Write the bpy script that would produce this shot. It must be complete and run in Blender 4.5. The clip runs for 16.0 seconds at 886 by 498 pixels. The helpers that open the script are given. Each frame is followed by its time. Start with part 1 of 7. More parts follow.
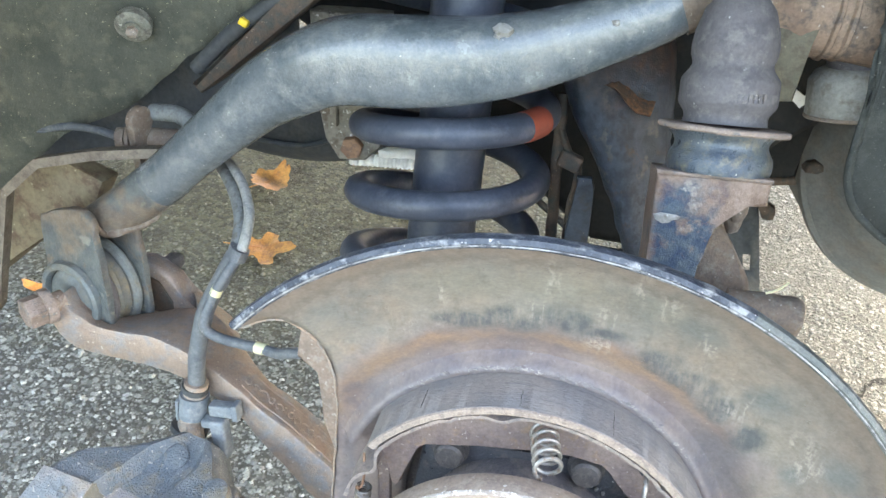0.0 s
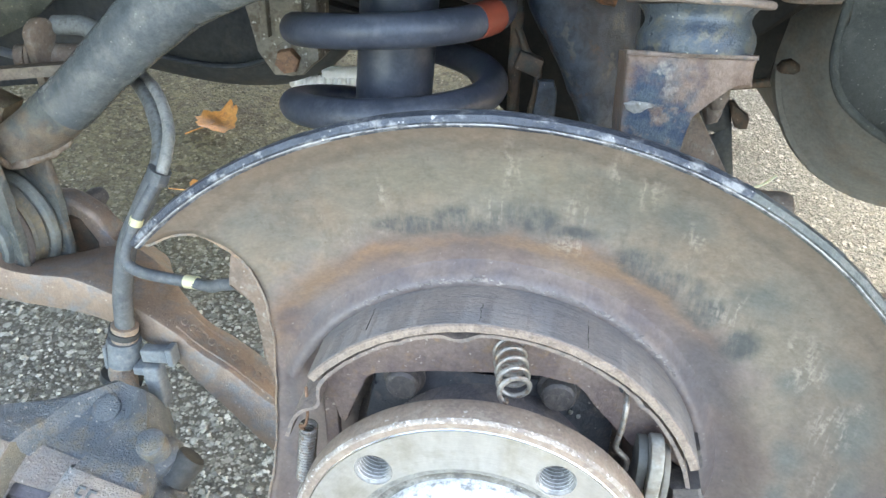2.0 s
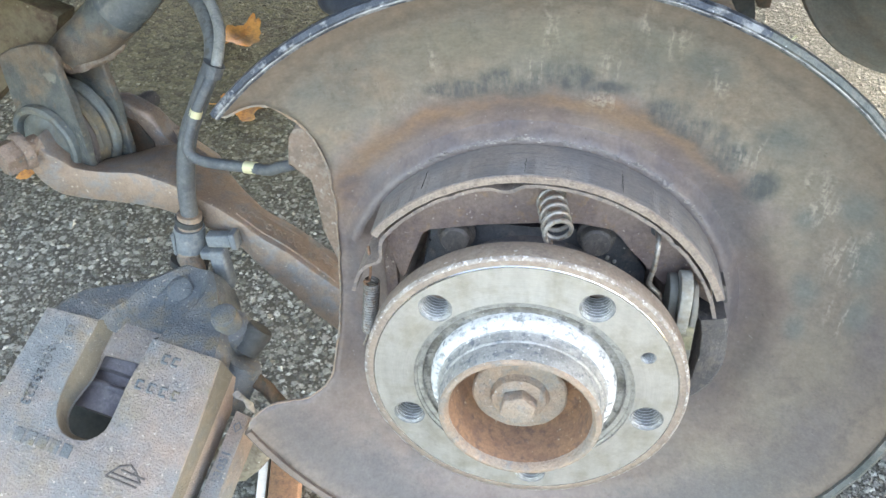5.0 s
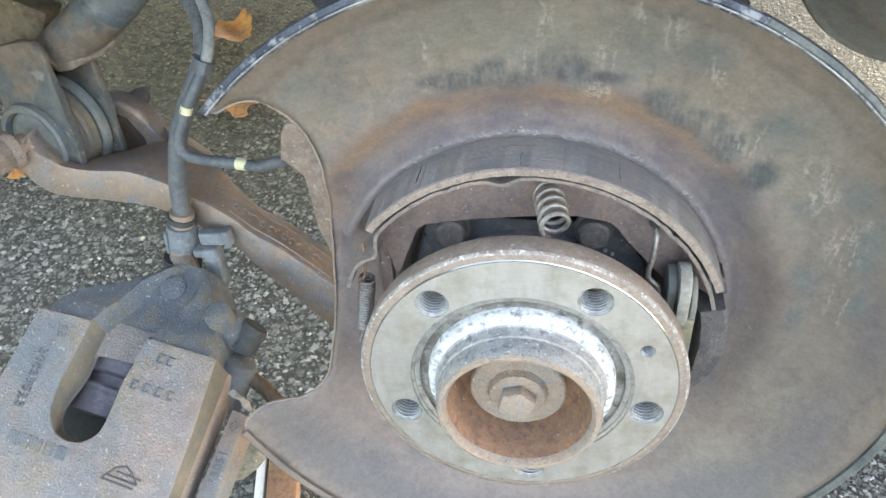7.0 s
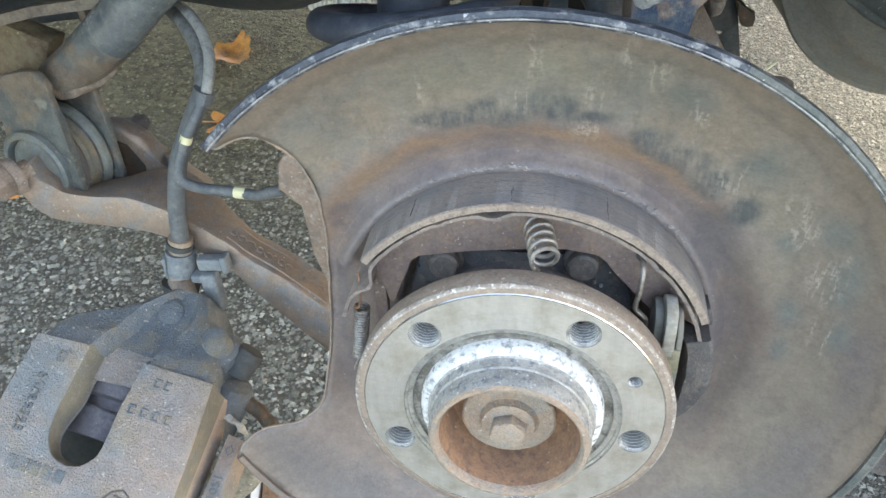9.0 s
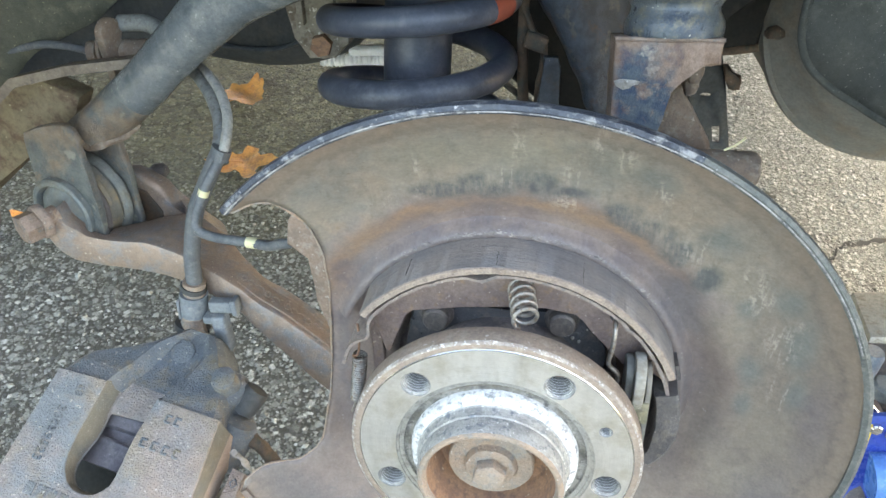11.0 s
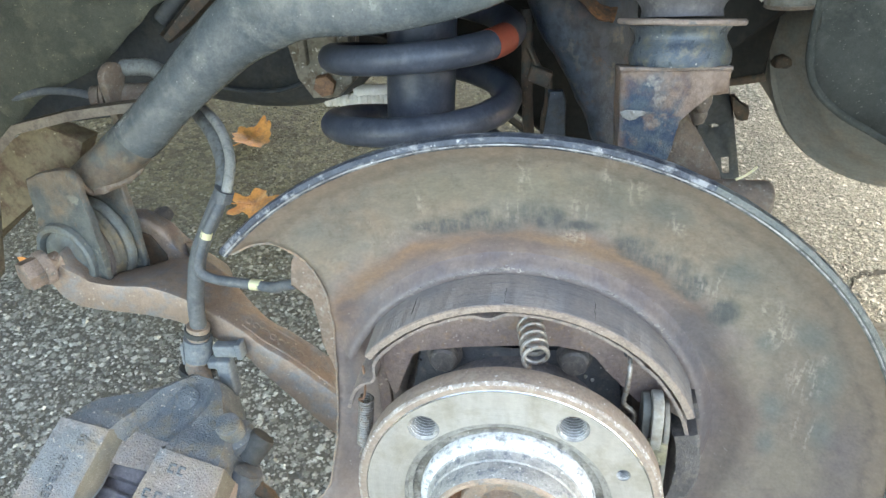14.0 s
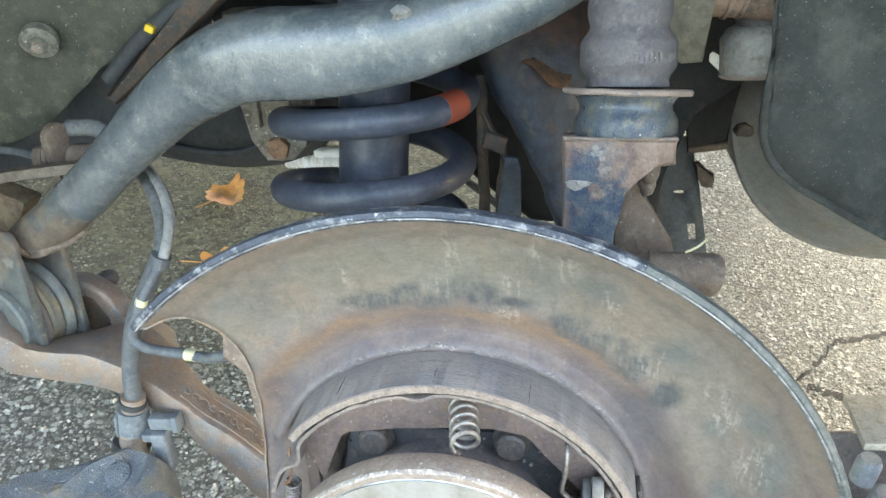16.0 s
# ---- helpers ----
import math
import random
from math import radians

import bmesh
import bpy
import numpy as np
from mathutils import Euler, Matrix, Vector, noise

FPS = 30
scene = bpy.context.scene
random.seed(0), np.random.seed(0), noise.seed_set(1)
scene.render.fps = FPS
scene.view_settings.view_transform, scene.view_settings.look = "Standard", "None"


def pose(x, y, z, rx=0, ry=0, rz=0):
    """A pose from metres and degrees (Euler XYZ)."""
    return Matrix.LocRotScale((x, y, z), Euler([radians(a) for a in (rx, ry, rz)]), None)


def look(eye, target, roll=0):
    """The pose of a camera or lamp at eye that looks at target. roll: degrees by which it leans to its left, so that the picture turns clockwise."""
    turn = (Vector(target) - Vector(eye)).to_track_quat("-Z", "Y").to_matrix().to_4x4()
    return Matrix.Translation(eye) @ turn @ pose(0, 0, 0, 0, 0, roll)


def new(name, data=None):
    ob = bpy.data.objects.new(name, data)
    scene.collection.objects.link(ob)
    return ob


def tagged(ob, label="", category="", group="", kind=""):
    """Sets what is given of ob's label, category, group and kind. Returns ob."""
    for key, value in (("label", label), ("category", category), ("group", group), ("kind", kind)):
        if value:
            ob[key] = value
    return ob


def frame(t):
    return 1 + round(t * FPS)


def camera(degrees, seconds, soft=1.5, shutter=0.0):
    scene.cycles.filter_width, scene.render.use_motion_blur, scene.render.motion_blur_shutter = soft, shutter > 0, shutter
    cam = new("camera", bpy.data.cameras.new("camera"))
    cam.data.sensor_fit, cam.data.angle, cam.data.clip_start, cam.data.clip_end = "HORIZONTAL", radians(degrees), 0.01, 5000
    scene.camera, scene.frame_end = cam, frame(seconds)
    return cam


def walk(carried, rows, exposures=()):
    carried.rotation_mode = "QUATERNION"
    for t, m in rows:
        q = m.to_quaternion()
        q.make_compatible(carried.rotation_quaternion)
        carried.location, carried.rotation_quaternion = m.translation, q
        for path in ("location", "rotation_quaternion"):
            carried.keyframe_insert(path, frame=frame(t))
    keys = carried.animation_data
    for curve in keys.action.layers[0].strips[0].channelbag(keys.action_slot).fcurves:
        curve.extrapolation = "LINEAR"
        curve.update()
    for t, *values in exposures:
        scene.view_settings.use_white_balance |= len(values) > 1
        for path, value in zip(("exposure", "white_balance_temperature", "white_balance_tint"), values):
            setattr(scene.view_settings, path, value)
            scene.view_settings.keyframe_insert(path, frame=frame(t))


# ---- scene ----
# All car parts are laid out in the hub's own frame: the hub centre lies at (0, 0, 0.45), x runs rearwards along
# the car, y inwards along the axle, z up. The jacked car leans, so UP turns that frame onto the level ground.
HUB_Z = 0.45
GROUND_NORMAL = Vector((0.0651, -0.1605, 1.0)).normalized()
UP = GROUND_NORMAL.rotation_difference(Vector((0, 0, 1))).to_matrix().to_4x4() @ Matrix.Translation((0, 0, -0.0807))

cam = camera(59.0, 16.0)
PATH = [
    (0.0, 0.0129, -0.2295, 0.7326, 63.99, -2.12, 11.99),
    (0.5, 0.0109, -0.2252, 0.7121, 63.34, -1.84, 10.76),
    (1.0, 0.0057, -0.2124, 0.7064, 63.02, -1.71, 9.67),
    (1.5, 0.0095, -0.1992, 0.7059, 62.38, -1.60, 9.12),
    (2.0, 0.0159, -0.1948, 0.6940, 60.40, -0.84, 8.62),
    (2.5, 0.0169, -0.1951, 0.6882, 58.75, 0.32, 8.17),
    (3.0, 0.0173, -0.1968, 0.6882, 58.11, 1.27, 8.11),
    (3.5, 0.0159, -0.2125, 0.6859, 56.75, 1.65, 8.31),
    (4.0, 0.0155, -0.2262, 0.6961, 55.34, 1.63, 8.38),
    (4.5, 0.0117, -0.2361, 0.6931, 54.77, 2.07, 8.70),
    (7.0, 0.0107, -0.2320, 0.6891, 53.95, 2.62, 7.94),
    (7.5, 0.0137, -0.2300, 0.6891, 54.11, 2.65, 7.78),
    (8.0, 0.0101, -0.2353, 0.6882, 54.29, 2.55, 7.71),
    (8.5, 0.0111, -0.2369, 0.6926, 54.76, 2.26, 7.89),
    (9.0, 0.0127, -0.2351, 0.6996, 55.13, 2.21, 7.85),
    (11.5, 0.0256, -0.2591, 0.7303, 57.81, 1.16, 9.09),
    (12.0, 0.0274, -0.2597, 0.7282, 57.96, 1.92, 8.63),
    (12.5, 0.0213, -0.2592, 0.7239, 58.49, 2.73, 8.55),
    (13.0, 0.0210, -0.2566, 0.7256, 59.71, 2.97, 8.82),
    (13.5, 0.0193, -0.2578, 0.7248, 60.14, 2.79, 9.04),
    (14.0, 0.0236, -0.2471, 0.7230, 60.30, 2.73, 9.02),
    (14.5, 0.0227, -0.2435, 0.7184, 61.08, 2.85, 8.87),
    (15.0, 0.0269, -0.2363, 0.7153, 62.37, 2.66, 8.80),
    (15.5, 0.0305, -0.2358, 0.7161, 63.30, 2.24, 8.81),
    (16.0, 0.0458, -0.2253, 0.7212, 64.39, 1.82, 8.62),
]
walk(cam, [(t, UP @ pose(x, y, z, rx, ry, rz)) for t, x, y, z, rx, ry, rz in PATH], [(0.0, 3.97, 8250, 10), (3.0, 3.62, 8400, 9), (7.0, 3.36, 8600, 10), (8.5, 3.24, 8600, 9), (9.0, 3.26, 8600, 9), (12.0, 3.56, 8650, 8), (14.0, 3.59, 8600, 7), (16.0, 3.74, 8500, 7)])

# ---- light: hazy daylight from the open side, low sun from behind the car ----
SUN_ELEVATION, SUN_AZIMUTH = 38.0, 62.0   # degrees; azimuth from +y (north) towards +x
world = bpy.data.worlds.new("sky")
scene.world = world
world.use_nodes = True
sky = world.node_tree.nodes.new("ShaderNodeTexSky")
sky.sky_type, sky.sun_disc = "NISHITA", False
sky.sun_elevation, sky.sun_rotation = radians(SUN_ELEVATION), radians(SUN_AZIMUTH)
sky.air_density, sky.dust_density, sky.ozone_density = 1.0, 2.0, 1.0
back = world.node_tree.nodes["Background"]
back.inputs["Strength"].default_value = 0.15
world.node_tree.links.new(sky.outputs["Color"], back.inputs["Color"])

sun_data = bpy.data.lights.new("sun", "SUN")
sun_data.energy, sun_data.angle, sun_data.color = 0.24, radians(14.0), (0.80, 0.92, 1.0)
sun = new("sun", sun_data)
a, e = radians(SUN_AZIMUTH), radians(SUN_ELEVATION)
sun.matrix_world = look((8 * math.sin(a) * math.cos(e), 8 * math.cos(a) * math.cos(e), 8 * math.sin(e)), (0, 0, 0))


# ---- materials ----
def nodes_of(name):
    m = bpy.data.materials.new(name)
    m.use_nodes = True
    t = m.node_tree
    return m, t.nodes, t.links, t.nodes["Principled BSDF"]


def noise_tex(n, l, co, scale, detail=4.0, rough=0.6, stretch=None):
    if stretch:
        mp = n.new("ShaderNodeMapping")
        mp.inputs["Scale"].default_value = stretch
        l.new(co, mp.inputs["Vector"])
        co = mp.outputs["Vector"]
    t = n.new("ShaderNodeTexNoise")
    t.inputs["Scale"].default_value, t.inputs["Detail"].default_value, t.inputs["Roughness"].default_value = scale, detail, rough
    l.new(co, t.inputs["Vector"])
    return t.outputs["Fac"]


def ramp(n, l, fac, lo, hi):
    r = n.new("ShaderNodeMapRange")
    r.inputs["From Min"].default_value, r.inputs["From Max"].default_value = lo, hi
    r.clamp = True
    l.new(fac, r.inputs["Value"])
    return r.outputs["Result"]


def mixc(n, l, fac, a, b):
    m = n.new("ShaderNodeMix")
    m.data_type = "RGBA"
    for value, key in ((fac, 0), (a, 6), (b, 7)):
        if isinstance(value, (int, float)):
            m.inputs[key].default_value = value
        elif isinstance(value, tuple):
            m.inputs[key].default_value = (*value, 1)
        else:
            l.new(value, m.inputs[key])
    return m.outputs[2]


def calc(n, l, op, a, b=None, c=None):
    m = n.new("ShaderNodeMath")
    m.operation = op
    for key, value in enumerate((a, b, c)):
        if value is None:
            continue
        if isinstance(value, (int, float)):
            m.inputs[key].default_value = value
        else:
            l.new(value, m.inputs[key])
    return m.outputs[0]


def finish(n, l, b, color, rough, metal, height, strength, distance):
    if isinstance(color, tuple):
        b.inputs["Base Color"].default_value = (*color, 1)
    else:
        l.new(color, b.inputs["Base Color"])
    if isinstance(rough, (int, float)):
        b.inputs["Roughness"].default_value = rough
    else:
        l.new(rough, b.inputs["Roughness"])
    b.inputs["Metallic"].default_value = metal
    if height is not None:
        bump = n.new("ShaderNodeBump")
        bump.inputs["Strength"].default_value, bump.inputs["Distance"].default_value = strength, distance
        l.new(height, bump.inputs["Height"])
        l.new(bump.outputs["Normal"], b.inputs["Normal"])


def worn(name, base, second, third, speck, scale=40.0, rough=(0.55, 0.8), metal=0.0, speck_at=0.68, grit=700.0, bump=0.5, third_at=0.56, second_at=0.47, soft=1.0, gloss=0.5):
    """A weathered surface: a base colour, two patchy colours on top, fine specks, a gritty relief."""
    m, n, l, b = nodes_of(name)
    co = n.new("ShaderNodeTexCoord").outputs["Object"]
    big = noise_tex(n, l, co, scale, 6.0, 0.62)
    mid = noise_tex(n, l, co, scale * 2.7 + 5, 5.0, 0.65)
    fine = noise_tex(n, l, co, grit, 3.0, 0.6)
    c = mixc(n, l, ramp(n, l, big, second_at - 0.06 * soft, second_at + 0.06 * soft), base, second)
    c = mixc(n, l, ramp(n, l, mid, third_at - 0.05 * soft, third_at + 0.07 * soft), c, third)
    c = mixc(n, l, ramp(n, l, noise_tex(n, l, co, grit * 0.55, 2.0, 0.5), speck_at, speck_at + 0.05), c, speck)
    shade = n.new("ShaderNodeHueSaturation")
    l.new(c, shade.inputs["Color"])
    mottle = noise_tex(n, l, co, scale * 6 + 60, 5.0, 0.7)
    l.new(calc(n, l, "ADD", calc(n, l, "MULTIPLY_ADD", fine, 0.6, 0.35), calc(n, l, "MULTIPLY", mottle, 0.7)), shade.inputs["Value"])
    r = n.new("ShaderNodeMapRange")
    r.inputs["To Min"].default_value, r.inputs["To Max"].default_value = rough
    l.new(mid, r.inputs["Value"])
    h = calc(n, l, "ADD", calc(n, l, "MULTIPLY", mid, 0.7), calc(n, l, "MULTIPLY", fine, 0.4))
    finish(n, l, b, shade.outputs["Color"], r.outputs["Result"], metal, h, bump, 0.0012)
    b.inputs["Specular IOR Level"].default_value = gloss
    return m


RUST = worn("rusty_steel", (0.205, 0.150, 0.118), (0.255, 0.182, 0.140), (0.30, 0.245, 0.20), (0.42, 0.36, 0.31), 60, (0.6, 0.9), 0.1)
RUST_ORANGE = worn("orange_rust", (0.235, 0.130, 0.082), (0.295, 0.165, 0.098), (0.185, 0.112, 0.080), (0.40, 0.29, 0.20), 90, (0.75, 0.95), 0.0)
RUST_PALE = worn("pale_rusty_steel", (0.30, 0.245, 0.20), (0.34, 0.25, 0.19), (0.255, 0.235, 0.215), (0.48, 0.43, 0.38), 60, (0.5, 0.8), 0.2, 0.70, grit=900, bump=1.8, soft=1.2)
NECK = worn("scuffed_blue_neck", (0.034, 0.050, 0.074), (0.095, 0.110, 0.120), (0.190, 0.165, 0.115), (0.46, 0.44, 0.38), 50, (0.18, 0.42), 0.2, 0.70, 900, 0.8, third_at=0.57, soft=1.4)
BLACK_PAINT = worn("dusty_black_paint", (0.076, 0.092, 0.100), (0.118, 0.132, 0.138), (0.162, 0.172, 0.170), (0.40, 0.41, 0.40), 26, (0.10, 0.36), 0.0, 0.735, 700, 0.5, soft=1.5, gloss=0.8)
COIL_PAINT = worn("navy_black_coating", (0.038, 0.046, 0.064), (0.058, 0.068, 0.090), (0.082, 0.092, 0.114), (0.18, 0.19, 0.2), 35, (0.32, 0.52), 0.0, 0.76, 600, 0.2, soft=1.5)
DARK_STEEL = worn("dirty_dark_steel", (0.095, 0.088, 0.094), (0.130, 0.115, 0.116), (0.175, 0.150, 0.138), (0.38, 0.35, 0.32), 75, (0.35, 0.7), 0.2, 0.69, 900, 1.0)
RUBBER = worn("aged_rubber", (0.075, 0.068, 0.072), (0.10, 0.09, 0.092), (0.13, 0.118, 0.115), (0.34, 0.33, 0.32), 50, (0.6, 0.85), 0.0, 0.71, 600, 0.3)
HOSE = worn("dusty_rubber_hose", (0.070, 0.080, 0.092), (0.100, 0.110, 0.118), (0.140, 0.145, 0.148), (0.28, 0.28, 0.27), 60, (0.4, 0.7), 0.0, 0.73, 900, 0.3, soft=1.4)
PALE_HOSE = worn("pale_grey_hose", (0.27, 0.27, 0.25), (0.33, 0.325, 0.30), (0.20, 0.205, 0.20), (0.44, 0.43, 0.40), 80, (0.5, 0.7), 0.0, 0.72, 900, 0.3)
FORK_STEEL = worn("grey_blue_steel", (0.100, 0.118, 0.122), (0.165, 0.180, 0.174), (0.150, 0.138, 0.110), (0.36, 0.33, 0.26), 34, (0.38, 0.62), 0.1, 0.71, 700, 0.6, third_at=0.56, soft=1.6)
RUST_MID = worn("brown_rusty_steel", (0.135, 0.102, 0.080), (0.175, 0.125, 0.092), (0.20, 0.165, 0.135), (0.36, 0.30, 0.25), 60, (0.6, 0.9), 0.1, 0.69, 700, 0.8)
TAN_EDGE = worn("tan_lining_edge", (0.235, 0.182, 0.150), (0.280, 0.220, 0.180), (0.195, 0.150, 0.125), (0.40, 0.34, 0.29), 90, (0.7, 0.9), 0.0, 0.71, 1200, 1.0)
SHOE_STEEL_PALE = worn("pale_brown_steel", (0.24, 0.195, 0.175), (0.29, 0.235, 0.205), (0.19, 0.165, 0.155), (0.45, 0.4, 0.36), 90, (0.5, 0.75), 0.2, 0.68, 1000, 0.7)
GRIMY_BOLT = worn("grimy_bolt", (0.075, 0.068, 0.068), (0.10, 0.088, 0.084), (0.13, 0.115, 0.105), (0.3, 0.28, 0.26), 120, (0.45, 0.7), 0.2, 0.70, 900, 0.6)
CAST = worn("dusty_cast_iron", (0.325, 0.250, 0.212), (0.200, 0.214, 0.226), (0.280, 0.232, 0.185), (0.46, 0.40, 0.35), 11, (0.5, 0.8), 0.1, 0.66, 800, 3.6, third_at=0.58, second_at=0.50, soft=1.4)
# olive-brown flanks, darkened as well for facing away from the light
CAST_SHADED = worn("brown_shaded_flank", (0.165, 0.145, 0.112), (0.195, 0.165, 0.125), (0.14, 0.135, 0.122), (0.27, 0.24, 0.19), 20, (0.6, 0.85), 0.1, 0.62, 2600, 1.0, soft=1.5)
CAST_DARK = worn("grey_cast_iron", (0.108, 0.130, 0.152), (0.168, 0.178, 0.186), (0.215, 0.182, 0.132), (0.34, 0.33, 0.31), 22, (0.4, 0.7), 0.15, 0.66, 900, 3.0, third_at=0.60, soft=1.6)
LINER = worn("black_plastic_liner", (0.044, 0.048, 0.036), (0.068, 0.070, 0.052), (0.102, 0.100, 0.070), (0.25, 0.23, 0.15), 22, (0.55, 0.85), 0.0, 0.685, 900, 1.6, soft=1.3)
# near black: deep recess shade put into the colour; also fills the cracks
CRACK_AND_SHADE = worn("crack_and_shade_black", (0.010, 0.011, 0.012), (0.016, 0.017, 0.017), (0.024, 0.023, 0.021), (0.03, 0.03, 0.03), 15, (0.6, 0.85), 0.0, 0.75, 300, 0.2, gloss=0.2)
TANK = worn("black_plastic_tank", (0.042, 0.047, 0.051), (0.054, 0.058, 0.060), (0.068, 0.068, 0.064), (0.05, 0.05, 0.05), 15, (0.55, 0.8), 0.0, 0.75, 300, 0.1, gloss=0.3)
MUFFLER = worn("dull_aluminised_steel", (0.165, 0.170, 0.158), (0.200, 0.196, 0.178), (0.210, 0.182, 0.150), (0.18, 0.17, 0.15), 12, (0.55, 0.8), 0.3, 0.74, 400, 0.2, soft=1.6)
ALUMINIUM = worn("grey_cast_aluminium", (0.26, 0.255, 0.24), (0.33, 0.32, 0.30), (0.20, 0.18, 0.15), (0.5, 0.49, 0.46), 60, (0.45, 0.7), 0.3, 0.66, 500, 0.5)
LINK_GREY = worn("dusty_grey_pipe", (0.135, 0.145, 0.145), (0.18, 0.188, 0.18), (0.11, 0.105, 0.095), (0.3, 0.3, 0.28), 70, (0.5, 0.75), 0.0, 0.72, 700, 0.4)
FOLD = worn("dirty_folded_sheet", (0.125, 0.100, 0.078), (0.170, 0.140, 0.108), (0.095, 0.075, 0.060), (0.36, 0.33, 0.29), 60, (0.5, 0.8), 0.2, 0.70, 700, 0.6, soft=1.5)
SPRING_STEEL = worn("grey_spring_steel", (0.23, 0.215, 0.20), (0.29, 0.27, 0.25), (0.22, 0.16, 0.12), (0.5, 0.48, 0.45), 150, (0.35, 0.6), 0.6, 0.7, 900, 0.2)


def lining_stuff():
    """Friction lining, rubbed in streaks round the drum."""
    m, n, l, b = nodes_of("brake_lining")
    co = n.new("ShaderNodeTexCoord").outputs["Object"]
    streak = noise_tex(n, l, co, 420, 5, 0.7, (0.10, 1.0, 0.10))
    broad = noise_tex(n, l, co, 34, 4, 0.6)
    grain = noise_tex(n, l, co, 1100, 3, 0.65, (0.5, 1.0, 0.5))
    c = mixc(n, l, ramp(n, l, broad, 0.40, 0.60), (0.152, 0.143, 0.143), (0.200, 0.174, 0.158))
    c = mixc(n, l, calc(n, l, "MULTIPLY", ramp(n, l, streak, 0.54, 0.68), 0.75), c, (0.098, 0.096, 0.104))
    c = mixc(n, l, calc(n, l, "MULTIPLY", ramp(n, l, streak, 0.42, 0.30), 0.55), c, (0.235, 0.215, 0.200))
    shade = n.new("ShaderNodeHueSaturation")
    l.new(c, shade.inputs["Color"])
    l.new(calc(n, l, "MULTIPLY_ADD", grain, 0.9, 0.55), shade.inputs["Value"])
    finish(n, l, b, shade.outputs["Color"], 0.75, 0.0, calc(n, l, "MULTIPLY_ADD", streak, 0.6, grain), 0.8, 0.0006)
    return m


LINING = lining_stuff()
SHOE_STEEL = worn("brown_shoe_steel", (0.175, 0.128, 0.118), (0.215, 0.158, 0.138), (0.245, 0.165, 0.118), (0.40, 0.33, 0.28), 75, (0.5, 0.75), 0.2, 0.69, 800, 0.9, third_at=0.60)
GREY_PLASTIC = worn("grey_blue_plastic", (0.13, 0.15, 0.17), (0.17, 0.19, 0.205), (0.21, 0.22, 0.225), (0.3, 0.3, 0.3), 60, (0.45, 0.65), 0.0, 0.74, 900, 0.2)
JACK_BLUE = worn("blue_enamel", (0.012, 0.035, 0.22), (0.015, 0.045, 0.27), (0.02, 0.06, 0.30), (0.1, 0.12, 0.25), 12, (0.2, 0.35), 0.0, 0.78, 300, 0.05)


def plain(name, color, rough=0.5, metal=0.0, vary=0.25, scale=150.0):
    m, n, l, b = nodes_of(name)
    co = n.new("ShaderNodeTexCoord").outputs["Object"]
    f = noise_tex(n, l, co, scale)
    c = mixc(n, l, f, tuple(v * (1 - vary) for v in color), tuple(min(1, v * (1 + vary)) for v in color))
    finish(n, l, b, c, rough, metal, f, 0.15, 0.0005)
    return m


ORANGE = plain("orange_paint_mark", (0.32, 0.065, 0.035), 0.6, 0.0, 0.5, 90)
PISTON = worn("grey_violet_steel", (0.105, 0.10, 0.115), (0.14, 0.132, 0.145), (0.17, 0.16, 0.165), (0.26, 0.25, 0.25), 40, (0.4, 0.65), 0.3, 0.72, 700, 0.4)
# near-white crests: the sky glare on the threads is in the colour
THREAD_LIT = plain("lit_thread", (0.96, 0.96, 0.95), 0.22, 0.0, 0.03, 300)
YELLOW = plain("yellow_plastic", (0.75, 0.50, 0.03), 0.45)
PALE_YELLOW = plain("pale_yellow_tape", (0.62, 0.58, 0.36), 0.6)
WHITE = plain("white_label_and_gap", (0.75, 0.74, 0.70), 0.5)
CHROME = plain("chromed_steel", (0.62, 0.62, 0.62), 0.18, 1.0, 0.1)
LEAF = worn("dry_maple_leaf", (0.52, 0.205, 0.050), (0.60, 0.28, 0.085), (0.40, 0.185, 0.075), (0.24, 0.12, 0.06), 30, (0.45, 0.7), 0.0, 0.70, 500, 0.6)
# near white: the pale plank strip, and rods with sun glare painted in
WHITE_AND_GLARE = plain("white_and_glare", (0.88, 0.86, 0.80), 0.8, 0.0, 0.3, 200)
MOUNT = worn("tan_cast_mount", (0.225, 0.205, 0.168), (0.285, 0.258, 0.212), (0.15, 0.115, 0.085), (0.62, 0.60, 0.54), 40, (0.5, 0.8), 0.2, 0.645, 500, 0.7, soft=1.4)
JACK_CYAN = worn("bright_blue_enamel", (0.045, 0.16, 0.46), (0.06, 0.19, 0.52), (0.04, 0.13, 0.40), (0.2, 0.3, 0.5), 12, (0.2, 0.35), 0.0, 0.78, 300, 0.05)
BODY_PAINT = plain("car_paint", (0.10, 0.11, 0.12), 0.3)


